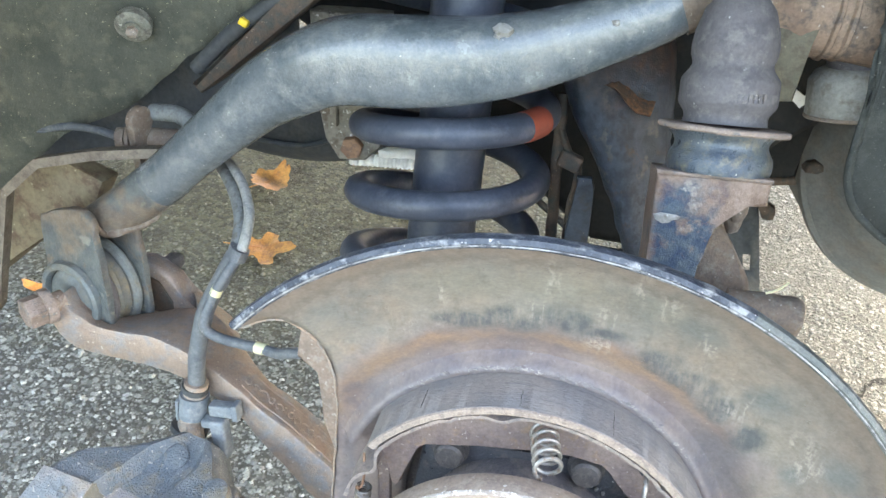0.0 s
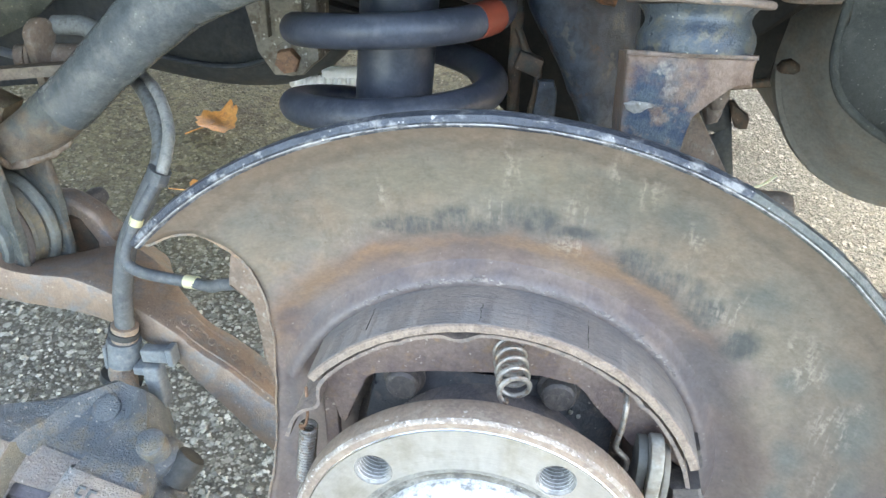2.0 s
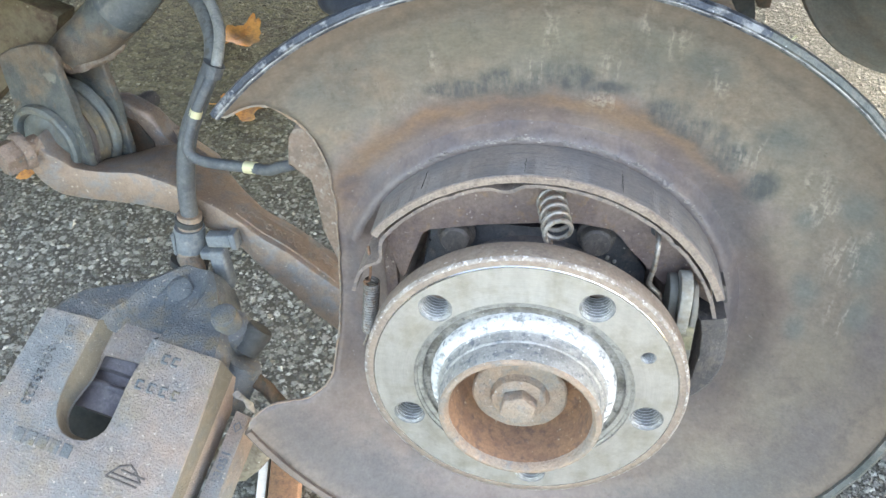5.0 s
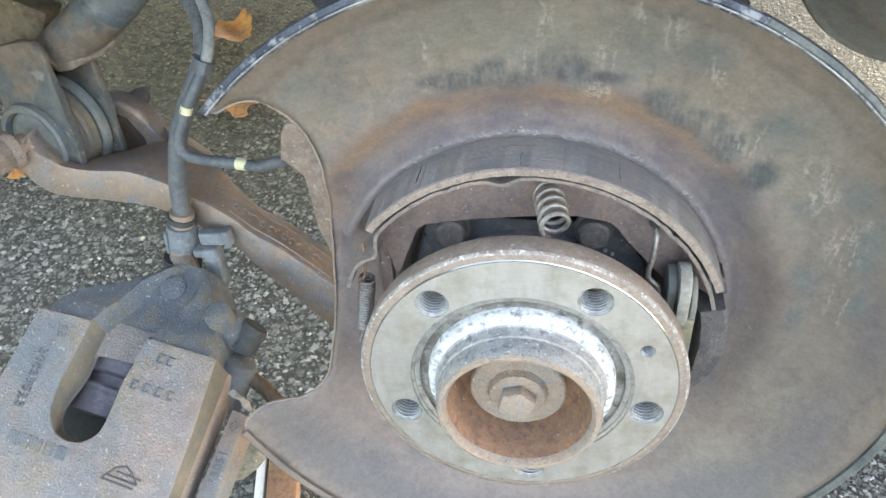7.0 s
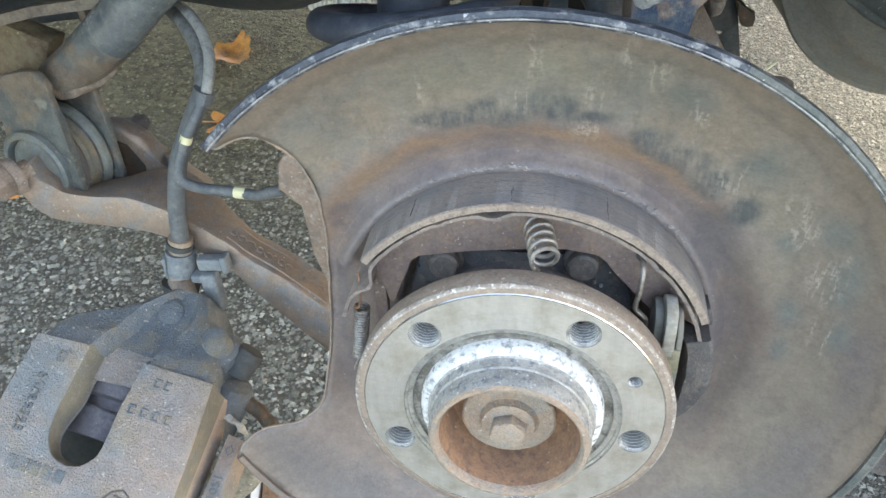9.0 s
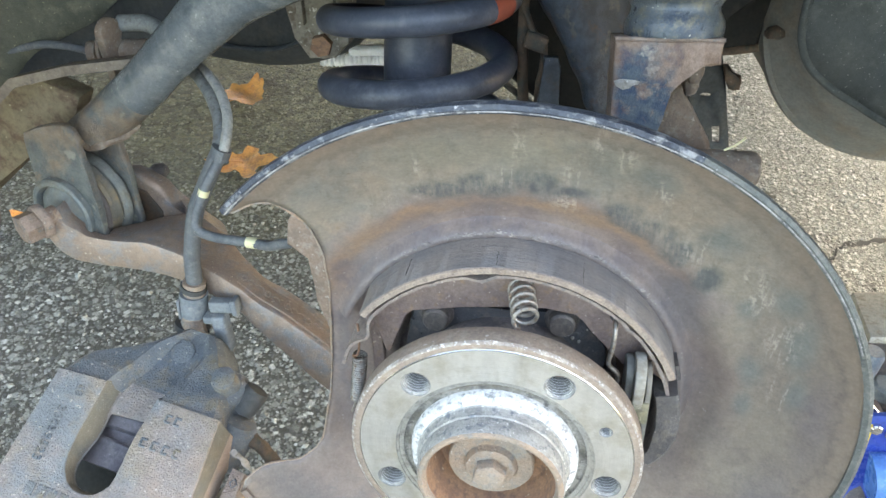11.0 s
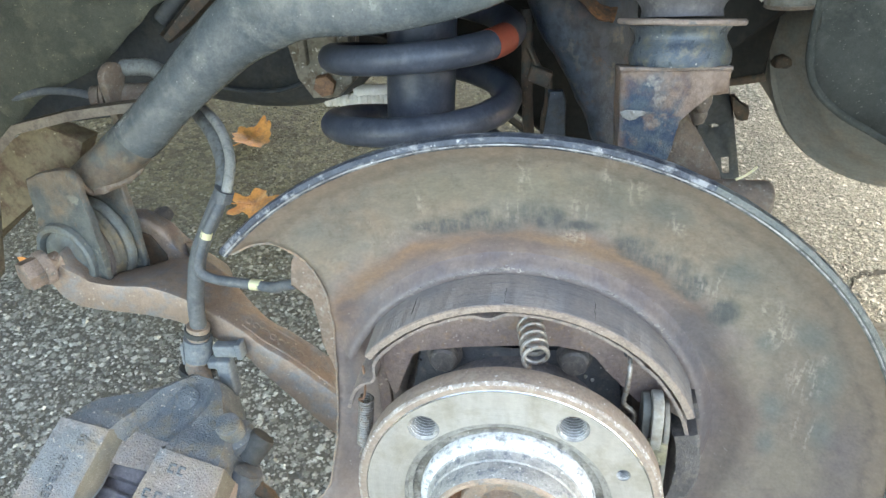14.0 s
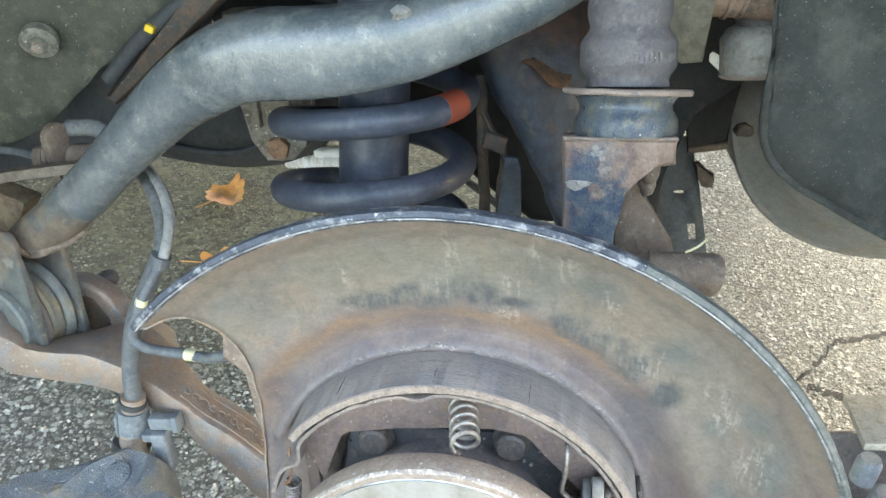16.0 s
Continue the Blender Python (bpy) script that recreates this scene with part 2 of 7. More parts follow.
def shield_steel():
    """Brown-grey sheet steel with a rust ring, remnants of dark paint and chalky runs."""
    m, n, l, b = nodes_of("shield_steel")
    co = n.new("ShaderNodeTexCoord").outputs["Object"]
    sep = n.new("ShaderNodeSeparateXYZ")
    l.new(co, sep.inputs[0])
    px = sep.outputs["X"]
    dz = calc(n, l, "SUBTRACT", sep.outputs["Z"], HUB_Z)
    r = calc(n, l, "SQRT", calc(n, l, "ADD", calc(n, l, "MULTIPLY", px, px), calc(n, l, "MULTIPLY", dz, dz)))
    big = noise_tex(n, l, co, 16, 5, 0.6)
    mid = noise_tex(n, l, co, 55, 6, 0.65)
    fine = noise_tex(n, l, co, 650, 3, 0.6)
    rw = calc(n, l, "MULTIPLY_ADD", mid, 0.022, calc(n, l, "SUBTRACT", r, 0.011))

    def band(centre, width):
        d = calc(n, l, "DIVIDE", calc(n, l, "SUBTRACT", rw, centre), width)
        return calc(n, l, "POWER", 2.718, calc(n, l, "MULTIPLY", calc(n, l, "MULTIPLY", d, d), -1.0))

    def soft_patches(spots):
        """Soft patches at (x, z) with half-widths, in metres from the axle."""
        total = None
        for cx, cz, sx, sz in spots:
            dx = calc(n, l, "DIVIDE", calc(n, l, "SUBTRACT", px, cx), sx)
            dy = calc(n, l, "DIVIDE", calc(n, l, "SUBTRACT", dz, cz), sz)
            q = calc(n, l, "MULTIPLY_ADD", dx, dx, calc(n, l, "MULTIPLY", dy, dy))
            g = calc(n, l, "POWER", 2.718, calc(n, l, "MULTIPLY", q, -1.0))
            total = g if total is None else calc(n, l, "MAXIMUM", total, g)
        return total

    # purple-brown near the axle and below it, olive-grey on the washed outer zone
    olive = mixc(n, l, ramp(n, l, big, 0.38, 0.62), (0.190, 0.168, 0.142), (0.220, 0.192, 0.160))
    olive = mixc(n, l, calc(n, l, "MULTIPLY", ramp(n, l, noise_tex(n, l, co, 22, 5, 0.62), 0.49, 0.64), 0.60), olive, (0.140, 0.148, 0.142))
    olive = mixc(n, l, calc(n, l, "MULTIPLY", ramp(n, l, noise_tex(n, l, co, 30, 5, 0.65, (1.2, 1.0, 0.5)), 0.48, 0.64), 0.48), olive, (0.240, 0.178, 0.132))
    olive = mixc(n, l, calc(n, l, "MULTIPLY", soft_patches([(0.012, 0.138, 0.030, 0.014), (0.044, 0.138, 0.016, 0.012), (-0.030, 0.136, 0.022, 0.012)]), 0.28), olive, (0.190, 0.188, 0.140))
    olive = mixc(n, l, calc(n, l, "MULTIPLY", ramp(n, l, noise_tex(n, l, co, 60, 5, 0.7, (2.2, 1.0, 0.22)), 0.52, 0.66), 0.45), olive, (0.120, 0.106, 0.092))
    purple = mixc(n, l, ramp(n, l, mid, 0.40, 0.62), (0.165, 0.125, 0.116), (0.205, 0.160, 0.142))
    purple = mixc(n, l, calc(n, l, "MULTIPLY", ramp(n, l, noise_tex(n, l, co, 20, 5, 0.6), 0.50, 0.64), 0.7), purple, (0.122, 0.114, 0.118))
    purple = mixc(n, l, calc(n, l, "MULTIPLY", ramp(n, l, noise_tex(n, l, co, 13, 4, 0.6), 0.50, 0.66), 0.6), purple, (0.235, 0.198, 0.182))
    zone1 = calc(n, l, "MULTIPLY", ramp(n, l, calc(n, l, "MULTIPLY_ADD", big, 0.012, rw), 0.113, 0.127), ramp(n, l, calc(n, l, "MULTIPLY_ADD", big, 0.05, dz), -0.055, 0.050))
    c = mixc(n, l, zone1, purple, olive)
    # the rear third went darker and browner
    side = ramp(n, l, calc(n, l, "MULTIPLY_ADD", big, 0.06, calc(n, l, "MULTIPLY_ADD", dz, -0.35, px)), 0.090, 0.165)
    c = mixc(n, l, calc(n, l, "MULTIPLY", side, 0.85), c, mixc(n, l, mid, (0.118, 0.098, 0.084), (0.160, 0.128, 0.108)))
    # washed tan and teal-grey clouds on the rear side, violet-brown low down
    cloud = calc(n, l, "MULTIPLY", calc(n, l, "SUBTRACT", mid, 0.5), 1.6)
    tan = ramp(n, l, calc(n, l, "ADD", soft_patches([(0.106, 0.041, 0.013, 0.020), (0.128, -0.011, 0.016, 0.026), (0.123, -0.046, 0.024, 0.022), (0.100, 0.075, 0.014, 0.014), (0.100, -0.085, 0.022, 0.018)]), cloud), 0.25, 1.0)
    c = mixc(n, l, calc(n, l, "MULTIPLY", tan, 0.45), c, (0.212, 0.180, 0.140))
    teal = ramp(n, l, calc(n, l, "ADD", soft_patches([(0.1185, 0.024, 0.0065, 0.012), (0.118, 0.001, 0.0050, 0.010), (0.133, 0.050, 0.0070, 0.022), (0.125, 0.074, 0.0080, 0.012), (0.110, 0.062, 0.006, 0.008), (0.138, 0.020, 0.005, 0.014), (0.092, 0.100, 0.008, 0.010), (0.060, 0.128, 0.012, 0.012)]), cloud), 0.22, 1.0)
    c = mixc(n, l, calc(n, l, "MULTIPLY", teal, 0.66), c, (0.110, 0.126, 0.122))
    # violet-brown; lower-left spots also paint in shade where the sheet curls back
    violet = ramp(n, l, calc(n, l, "ADD", soft_patches([(0.150, 0.010, 0.010, 0.040), (0.138, -0.060, 0.016, 0.035), (0.108, -0.110, 0.030, 0.018), (0.094, 0.005, 0.008, 0.030), (0.086, -0.040, 0.012, 0.030), (-0.122, -0.090, 0.028, 0.024), (-0.096, -0.122, 0.034, 0.026), (-0.098, -0.042, 0.018, 0.022)]), cloud), 0.25, 1.0)
    c = mixc(n, l, calc(n, l, "MULTIPLY", violet, 0.72), c, (0.116, 0.098, 0.102))
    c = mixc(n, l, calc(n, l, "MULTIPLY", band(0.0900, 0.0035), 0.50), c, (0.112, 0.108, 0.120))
    # outermost band under the rim goes brown again
    c = mixc(n, l, calc(n, l, "MULTIPLY", ramp(n, l, rw, 0.148, 0.160), 0.7), c, (0.180, 0.138, 0.108))
    c = mixc(n, l, calc(n, l, "MULTIPLY", band(0.1545, 0.0020), 0.35), c, (0.085, 0.072, 0.062))
    # a darker band in the curve above the lower rim
    low = calc(n, l, "MULTIPLY", band(0.1460, 0.0120), ramp(n, l, calc(n, l, "MULTIPLY_ADD", big, 0.04, dz), -0.020, -0.075))
    c = mixc(n, l, calc(n, l, "MULTIPLY", low, 0.85), c, (0.096, 0.086, 0.084))
    # dark remnants of paint above the rust ring
    ragged = ramp(n, l, noise_tex(n, l, co, 75, 6, 0.7, (1.8, 1.0, 0.5)), 0.34, 0.56)
    patch = soft_patches([(-0.031, 0.1125, 0.012, 0.0042), (-0.010, 0.1165, 0.013, 0.0062), (0.012, 0.1190, 0.012, 0.0058), (0.049, 0.1030, 0.009, 0.0075), (0.064, 0.0960, 0.010, 0.0082), (0.078, 0.0860, 0.008, 0.0075), (0.090, 0.0740, 0.007, 0.0080), (0.027, 0.1150, 0.008, 0.0040)])
    patch = ramp(n, l, calc(n, l, "MULTIPLY_ADD", calc(n, l, "SUBTRACT", mid, 0.5), 1.2, patch), 0.10, 0.62)
    c = mixc(n, l, calc(n, l, "MULTIPLY", calc(n, l, "MULTIPLY", patch, ragged), 0.85), c, (0.060, 0.070, 0.074))
    rust = calc(n, l, "MULTIPLY", band(0.1062, 0.0040), ramp(n, l, noise_tex(n, l, co, 26, 5, 0.65), 0.32, 0.54))
    rust = calc(n, l, "MULTIPLY", rust, ramp(n, l, calc(n, l, "MULTIPLY_ADD", px, -0.7, dz), 0.0, 0.06))
    c = mixc(n, l, calc(n, l, "MULTIPLY", rust, 0.80), c, mixc(n, l, mid, (0.292, 0.178, 0.108), (0.255, 0.178, 0.128)))
    flush = calc(n, l, "MULTIPLY", soft_patches([(-0.075, 0.087, 0.014, 0.010), (-0.090, 0.060, 0.010, 0.014)]), ramp(n, l, mid, 0.40, 0.60))
    c = mixc(n, l, calc(n, l, "MULTIPLY", flush, 0.7), c, (0.290, 0.185, 0.115))
    # thin chalky runs: the ragged border of a stretched noise, where water ran down
    edge_of = n.new("ShaderNodeTexNoise")
    edge_of.inputs["Scale"].default_value, edge_of.inputs["Detail"].default_value, edge_of.inputs["Roughness"].default_value = 75, 5, 0.62
    mp = n.new("ShaderNodeMapping")
    mp.inputs["Scale"].default_value = (1.5, 0.5, 0.20)
    l.new(co, mp.inputs["Vector"])
    l.new(mp.outputs["Vector"], edge_of.inputs["Vector"])
    near = calc(n, l, "ABSOLUTE", calc(n, l, "SUBTRACT", edge_of.outputs["Fac"], 0.5))
    runs = ramp(n, l, near, 0.055, 0.002)
    runs = calc(n, l, "MULTIPLY", runs, ramp(n, l, noise_tex(n, l, co, 380, 3, 0.65), 0.36, 0.54))
    wet = soft_patches([(0.0046, 0.142, 0.0035, 0.016), (-0.0010, 0.123, 0.0050, 0.0075), (0.029, 0.128, 0.0065, 0.0100), (0.026, 0.108, 0.0085, 0.0055), (0.0376, 0.146, 0.0035, 0.0100), (0.048, 0.139, 0.0050, 0.0090), (0.084, 0.091, 0.0065, 0.0110),
                  (0.109, 0.077, 0.0075, 0.0130), (0.114, 0.068, 0.0065, 0.0100), (0.127, 0.046, 0.0070, 0.0150), (0.133, 0.017, 0.0060, 0.0130), (0.066, 0.122, 0.0060, 0.0090), (-0.040, 0.128, 0.0040, 0.0080)])
    wet = ramp(n, l, wet, 0.22, 0.85)
    chalk = calc(n, l, "MULTIPLY", ramp(n, l, noise_tex(n, l, co, 190, 6, 0.75, (1.0, 0.6, 0.5)), 0.54, 0.64), ramp(n, l, noise_tex(n, l, co, 30, 3, 0.6), 0.58, 0.66))
    runs = calc(n, l, "MAXIMUM", calc(n, l, "MULTIPLY", runs, wet), calc(n, l, "MULTIPLY", chalk, calc(n, l, "MULTIPLY", zone1, 0.55)))
    c = mixc(n, l, calc(n, l, "MULTIPLY", runs, 0.58), c, (0.40, 0.35, 0.295))
    crumbs = calc(n, l, "MULTIPLY", ramp(n, l, noise_tex(n, l, co, 420, 2, 0.5), 0.70, 0.75), band(0.099, 0.008))
    c = mixc(n, l, calc(n, l, "MULTIPLY", crumbs, 0.6), c, (0.38, 0.35, 0.33))
    pits = ramp(n, l, noise_tex(n, l, co, 260, 3, 0.6), 0.68, 0.75)
    c = mixc(n, l, calc(n, l, "MULTIPLY", pits, 0.55), c, (0.10, 0.078, 0.066))
    shade = n.new("ShaderNodeHueSaturation")
    l.new(c, shade.inputs["Color"])
    mottle = noise_tex(n, l, co, 190, 6, 0.72)
    l.new(calc(n, l, "ADD", calc(n, l, "MULTIPLY_ADD", fine, 0.50, 0.37), calc(n, l, "MULTIPLY", mottle, 0.78)), shade.inputs["Value"])
    rough = calc(n, l, "MULTIPLY_ADD", mid, 0.38, 0.28)
    h = calc(n, l, "ADD", calc(n, l, "MULTIPLY", mid, 0.6), calc(n, l, "ADD", calc(n, l, "MULTIPLY", fine, 0.24), calc(n, l, "MULTIPLY", pits, -0.30)))
    finish(n, l, b, shade.outputs["Color"], rough, 0.15, h, 0.55, 0.0008)
    return m


def turned_steel(name, clean, dirty, amount, rough):
    """Lathe-turned steel: fine rings about the axle, stained."""
    m, n, l, b = nodes_of(name)
    co = n.new("ShaderNodeTexCoord").outputs["Object"]
    sep = n.new("ShaderNodeSeparateXYZ")
    l.new(co, sep.inputs[0])
    dz = calc(n, l, "SUBTRACT", sep.outputs["Z"], HUB_Z)
    r = calc(n, l, "SQRT", calc(n, l, "ADD", calc(n, l, "MULTIPLY", sep.outputs["X"], sep.outputs["X"]), calc(n, l, "MULTIPLY", dz, dz)))
    line = n.new("ShaderNodeTexNoise")
    line.noise_dimensions = "1D"
    line.inputs["Scale"].default_value, line.inputs["Detail"].default_value = 2600, 3
    l.new(r, line.inputs["W"])
    stain = noise_tex(n, l, co, 60, 6, 0.65)
    c = mixc(n, l, ramp(n, l, stain, amount - 0.08, amount + 0.1), clean, dirty)
    scratch = noise_tex(n, l, co, 700, 4, 0.7, (0.4, 1.0, 0.8))
    streak = noise_tex(n, l, co, 160, 5, 0.7, (1.0, 1.0, 0.25))
    shade = n.new("ShaderNodeHueSaturation")
    l.new(c, shade.inputs["Color"])
    tone = calc(n, l, "ADD", calc(n, l, "MULTIPLY", line.outputs["Fac"], 0.22), calc(n, l, "ADD", calc(n, l, "MULTIPLY", scratch, 0.35), calc(n, l, "MULTIPLY", streak, 0.50)))
    l.new(calc(n, l, "ADD", tone, 0.45), shade.inputs["Value"])
    finish(n, l, b, shade.outputs["Color"], calc(n, l, "MULTIPLY_ADD", stain, 0.3, rough), 0.85, line.outputs["Fac"], 0.2, 0.0003)
    return m


def coat_over_rust(name, coat_a, coat_b, low, high, drift=0.16, chip=(0.34, 0.32, 0.29), rust_a=(0.125, 0.088, 0.070), rust_b=(0.205, 0.150, 0.122), border=None, top=None):
    """A coat worn through to rust, worst along the top of the part and at the edges of each patch."""
    m, n, l, b = nodes_of(name)
    co = n.new("ShaderNodeTexCoord").outputs["Object"]
    sep = n.new("ShaderNodeSeparateXYZ")
    l.new(co, sep.inputs[0])
    big = noise_tex(n, l, co, 38, 6, 0.65)
    mid = noise_tex(n, l, co, 110, 6, 0.7)
    fine = noise_tex(n, l, co, 900, 3, 0.6)
    rust = mixc(n, l, ramp(n, l, mid, 0.36, 0.64), rust_a, rust_b)
    blue = mixc(n, l, ramp(n, l, mid, 0.38, 0.60), coat_a, coat_b)
    blue = mixc(n, l, ramp(n, l, noise_tex(n, l, co, 70, 5, 0.6), 0.60, 0.66), blue, chip)
    wear = calc(n, l, "MULTIPLY_ADD", calc(n, l, "SUBTRACT", big, 0.5), drift, sep.outputs["Z"])
    worn_away = ramp(n, l, wear, low, high)
    if top:
        worn_away = calc(n, l, "MULTIPLY", worn_away, ramp(n, l, wear, top[1], top[0]))
    if border:
        edge = calc(n, l, "MULTIPLY_ADD", calc(n, l, "SUBTRACT", mid, 0.5), 0.012, calc(n, l, "ADD", sep.outputs["X"], calc(n, l, "MULTIPLY", calc(n, l, "SUBTRACT", big, 0.5), 0.010)))
        worn_away = calc(n, l, "MAXIMUM", worn_away, calc(n, l, "MAXIMUM", ramp(n, l, edge, border[1], border[0]), ramp(n, l, edge, border[2], border[3])))
    c = mixc(n, l, worn_away, blue, rust)
    c = mixc(n, l, calc(n, l, "MULTIPLY", ramp(n, l, noise_tex(n, l, co, 60, 6, 0.7), 0.57, 0.66), 0.8), c, rust)
    shade = n.new("ShaderNodeHueSaturation")
    l.new(c, shade.inputs["Color"])
    l.new(calc(n, l, "MULTIPLY_ADD", fine, 0.6, 0.7), shade.inputs["Value"])
    h = calc(n, l, "ADD", calc(n, l, "MULTIPLY", mid, 0.7), calc(n, l, "MULTIPLY", fine, 0.3))
    finish(n, l, b, shade.outputs["Color"], calc(n, l, "MULTIPLY_ADD", mid, 0.4, 0.3), 0.1, h, 1.5, 0.0012)
    return m


KNUCKLE = coat_over_rust("worn_blue_knuckle", (0.018, 0.040, 0.082), (0.078, 0.104, 0.124), 0.584, 0.600, 0.07, (0.30, 0.29, 0.26), (0.175, 0.110, 0.080), (0.290, 0.205, 0.158), (0.0455, 0.0500, 0.0740, 0.0800))
FORK_PLATE = coat_over_rust("grey_fork_plate", (0.062, 0.074, 0.078), (0.118, 0.126, 0.120), 0.492, 0.528, 0.13, (0.20, 0.20, 0.17), (0.125, 0.088, 0.060), (0.235, 0.170, 0.118), top=(0.521, 0.543))
# slate blue and rust, with the shade behind the spring put in
SHADED_ARM = coat_over_rust("shaded_blue_arm", (0.012, 0.018, 0.028), (0.038, 0.050, 0.068), 0.596, 0.640, 0.12, (0.070, 0.070, 0.064), (0.020, 0.017, 0.016), (0.090, 0.045, 0.026))
FIBRE = worn("black_fibre_panel", (0.044, 0.048, 0.044), (0.066, 0.070, 0.063), (0.095, 0.098, 0.085), (0.20, 0.20, 0.17), 18, (0.7, 0.95), 0.0, 0.68, 1400, 2.6, soft=1.5, gloss=0.3)
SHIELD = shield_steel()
RIDGE = worn("flecked_crease", (0.22, 0.19, 0.175), (0.165, 0.145, 0.14), (0.34, 0.30, 0.275), (0.50, 0.48, 0.45), 45, (0.5, 0.8), 0.1, 0.66, 900, 0.9, soft=1.6)
FACE = turned_steel("turned_hub_face", (0.63, 0.625, 0.605), (0.50, 0.48, 0.43), 0.55, 0.24)
SPIGOT = worn("stained_hub_spigot", (0.27, 0.265, 0.255), (0.37, 0.36, 0.345), (0.15, 0.165, 0.185), (0.60, 0.60, 0.58), 120, (0.35, 0.6), 0.3, 0.66, 1200, 0.8, third_at=0.58)
GROOVE = worn("dirty_hub_groove", (0.150, 0.138, 0.118), (0.34, 0.325, 0.30), (0.085, 0.080, 0.076), (0.60, 0.59, 0.56), 90, (0.35, 0.65), 0.3, 0.69, 1500, 0.8, third_at=0.55, soft=1.4)
SPARKLE = worn("worn_bright_corner", (0.29, 0.24, 0.21), (0.40, 0.35, 0.31), (0.68, 0.66, 0.64), (0.75, 0.75, 0.74), 160, (0.25, 0.5), 0.4, 0.66, 1400, 1.0, second_at=0.51, third_at=0.58, soft=0.8)
STEP = worn("stained_step_ring", (0.36, 0.35, 0.33), (0.44, 0.43, 0.40), (0.24, 0.23, 0.215), (0.16, 0.155, 0.15), 70, (0.3, 0.55), 0.6, 0.68, 1500, 0.5, third_at=0.56, soft=1.5)
RUST_DARK = worn("dark_rusty_steel", (0.060, 0.044, 0.034), (0.100, 0.066, 0.045), (0.050, 0.050, 0.044), (0.24, 0.19, 0.14), 45, (0.6, 0.9), 0.1, 0.70, 700, 0.9, third_at=0.53, soft=1.4)
# the third colour paints a blue-grey sheen onto the brown steel
LINK_STEEL = worn("brown_forged_steel", (0.248, 0.186, 0.152), (0.315, 0.228, 0.178), (0.212, 0.220, 0.232), (0.50, 0.43, 0.36), 19, (0.22, 0.55), 0.25, 0.69, 800, 1.2, third_at=0.55, soft=1.8)
SEAT_RUST = worn("pinkish_rusty_seat", (0.205, 0.148, 0.118), (0.265, 0.200, 0.165), (0.140, 0.135, 0.132), (0.46, 0.42, 0.38), 70, (0.55, 0.85), 0.1, 0.69, 900, 1.2, third_at=0.60)
FORK_TAN = worn("tan_stained_sleeve", (0.165, 0.142, 0.100), (0.120, 0.122, 0.112), (0.205, 0.165, 0.110), (0.36, 0.32, 0.25), 60, (0.45, 0.7), 0.1, 0.71, 700, 0.6, soft=1.5)
OLIVE_PIPE = worn("olive_brown_pipe", (0.085, 0.080, 0.055), (0.115, 0.100, 0.068), (0.075, 0.058, 0.042), (0.22, 0.19, 0.14), 50, (0.5, 0.8), 0.1, 0.72, 700, 0.6, soft=1.5)
RUST_FLAME = worn("flaking_orange_rust", (0.085, 0.048, 0.030), (0.260, 0.110, 0.045), (0.060, 0.045, 0.038), (0.36, 0.22, 0.13), 55, (0.65, 0.9), 0.0, 0.70, 700, 1.2, second_at=0.52)
RUST_CROSS = worn("thick_brown_rust", (0.215, 0.140, 0.100), (0.270, 0.186, 0.134), (0.125, 0.098, 0.080), (0.40, 0.33, 0.27), 42, (0.6, 0.9), 0.1, 0.70, 600, 1.4, soft=1.2)
BOX_TAN = worn("olive_rusty_box", (0.120, 0.095, 0.058), (0.180, 0.140, 0.086), (0.105, 0.064, 0.042), (0.34, 0.29, 0.2), 30, (0.6, 0.9), 0.1, 0.70, 500, 1.2, third_at=0.54, soft=1.5)
OLIVE_BRIDGE = worn("yellow_grey_plating", (0.20, 0.19, 0.13), (0.25, 0.23, 0.16), (0.15, 0.14, 0.12), (0.4, 0.38, 0.3), 90, (0.4, 0.7), 0.3)
# darker grey that paints shade onto the thread flanks and roots
THREAD_SHADE = worn("thread_root_shade", (0.22, 0.22, 0.22), (0.30, 0.295, 0.285), (0.16, 0.155, 0.15), (0.5, 0.5, 0.48), 200, (0.4, 0.7), 0.3)
# blue steel of the struts, that same shade mixed into its colour
SHADED_BLUE = worn("shaded_blue_steel", (0.016, 0.022, 0.030), (0.052, 0.066, 0.082), (0.046, 0.036, 0.030), (0.22, 0.20, 0.17), 34, (0.35, 0.7), 0.1, 0.72, 600, 0.8, third_at=0.62, soft=1.6)
OLIVE_GREY = worn("dusty_olive_washer", (0.14, 0.14, 0.115), (0.19, 0.185, 0.15), (0.11, 0.10, 0.085), (0.34, 0.33, 0.28), 90, (0.5, 0.8), 0.2, 0.68, 600, 0.5)
BRIGHT = worn("white_paste_ring", (0.72, 0.72, 0.71), (0.62, 0.62, 0.61), (0.24, 0.245, 0.25), (0.34, 0.35, 0.36), 110, (0.5, 0.75), 0.0, 0.68, 1800, 1.0, third_at=0.555)
SOOTY_LINING = worn("sooty_lining", (0.066, 0.062, 0.064), (0.098, 0.090, 0.088), (0.135, 0.118, 0.106), (0.24, 0.21, 0.18), 60, (0.5, 0.8), 0.1, 0.70, 900, 1.2, soft=1.4)
GREASY = worn("greasy_black_steel", (0.040, 0.044, 0.052), (0.060, 0.062, 0.070), (0.105, 0.090, 0.084), (0.40, 0.38, 0.36), 45, (0.35, 0.65), 0.1, 0.72, 700, 1.2, third_at=0.59, soft=1.3)
FLANGE_EDGE = worn("brown_flange_edge", (0.27, 0.215, 0.185), (0.32, 0.25, 0.205), (0.36, 0.30, 0.25), (0.55, 0.5, 0.45), 90, (0.45, 0.7), 0.4, 0.68)
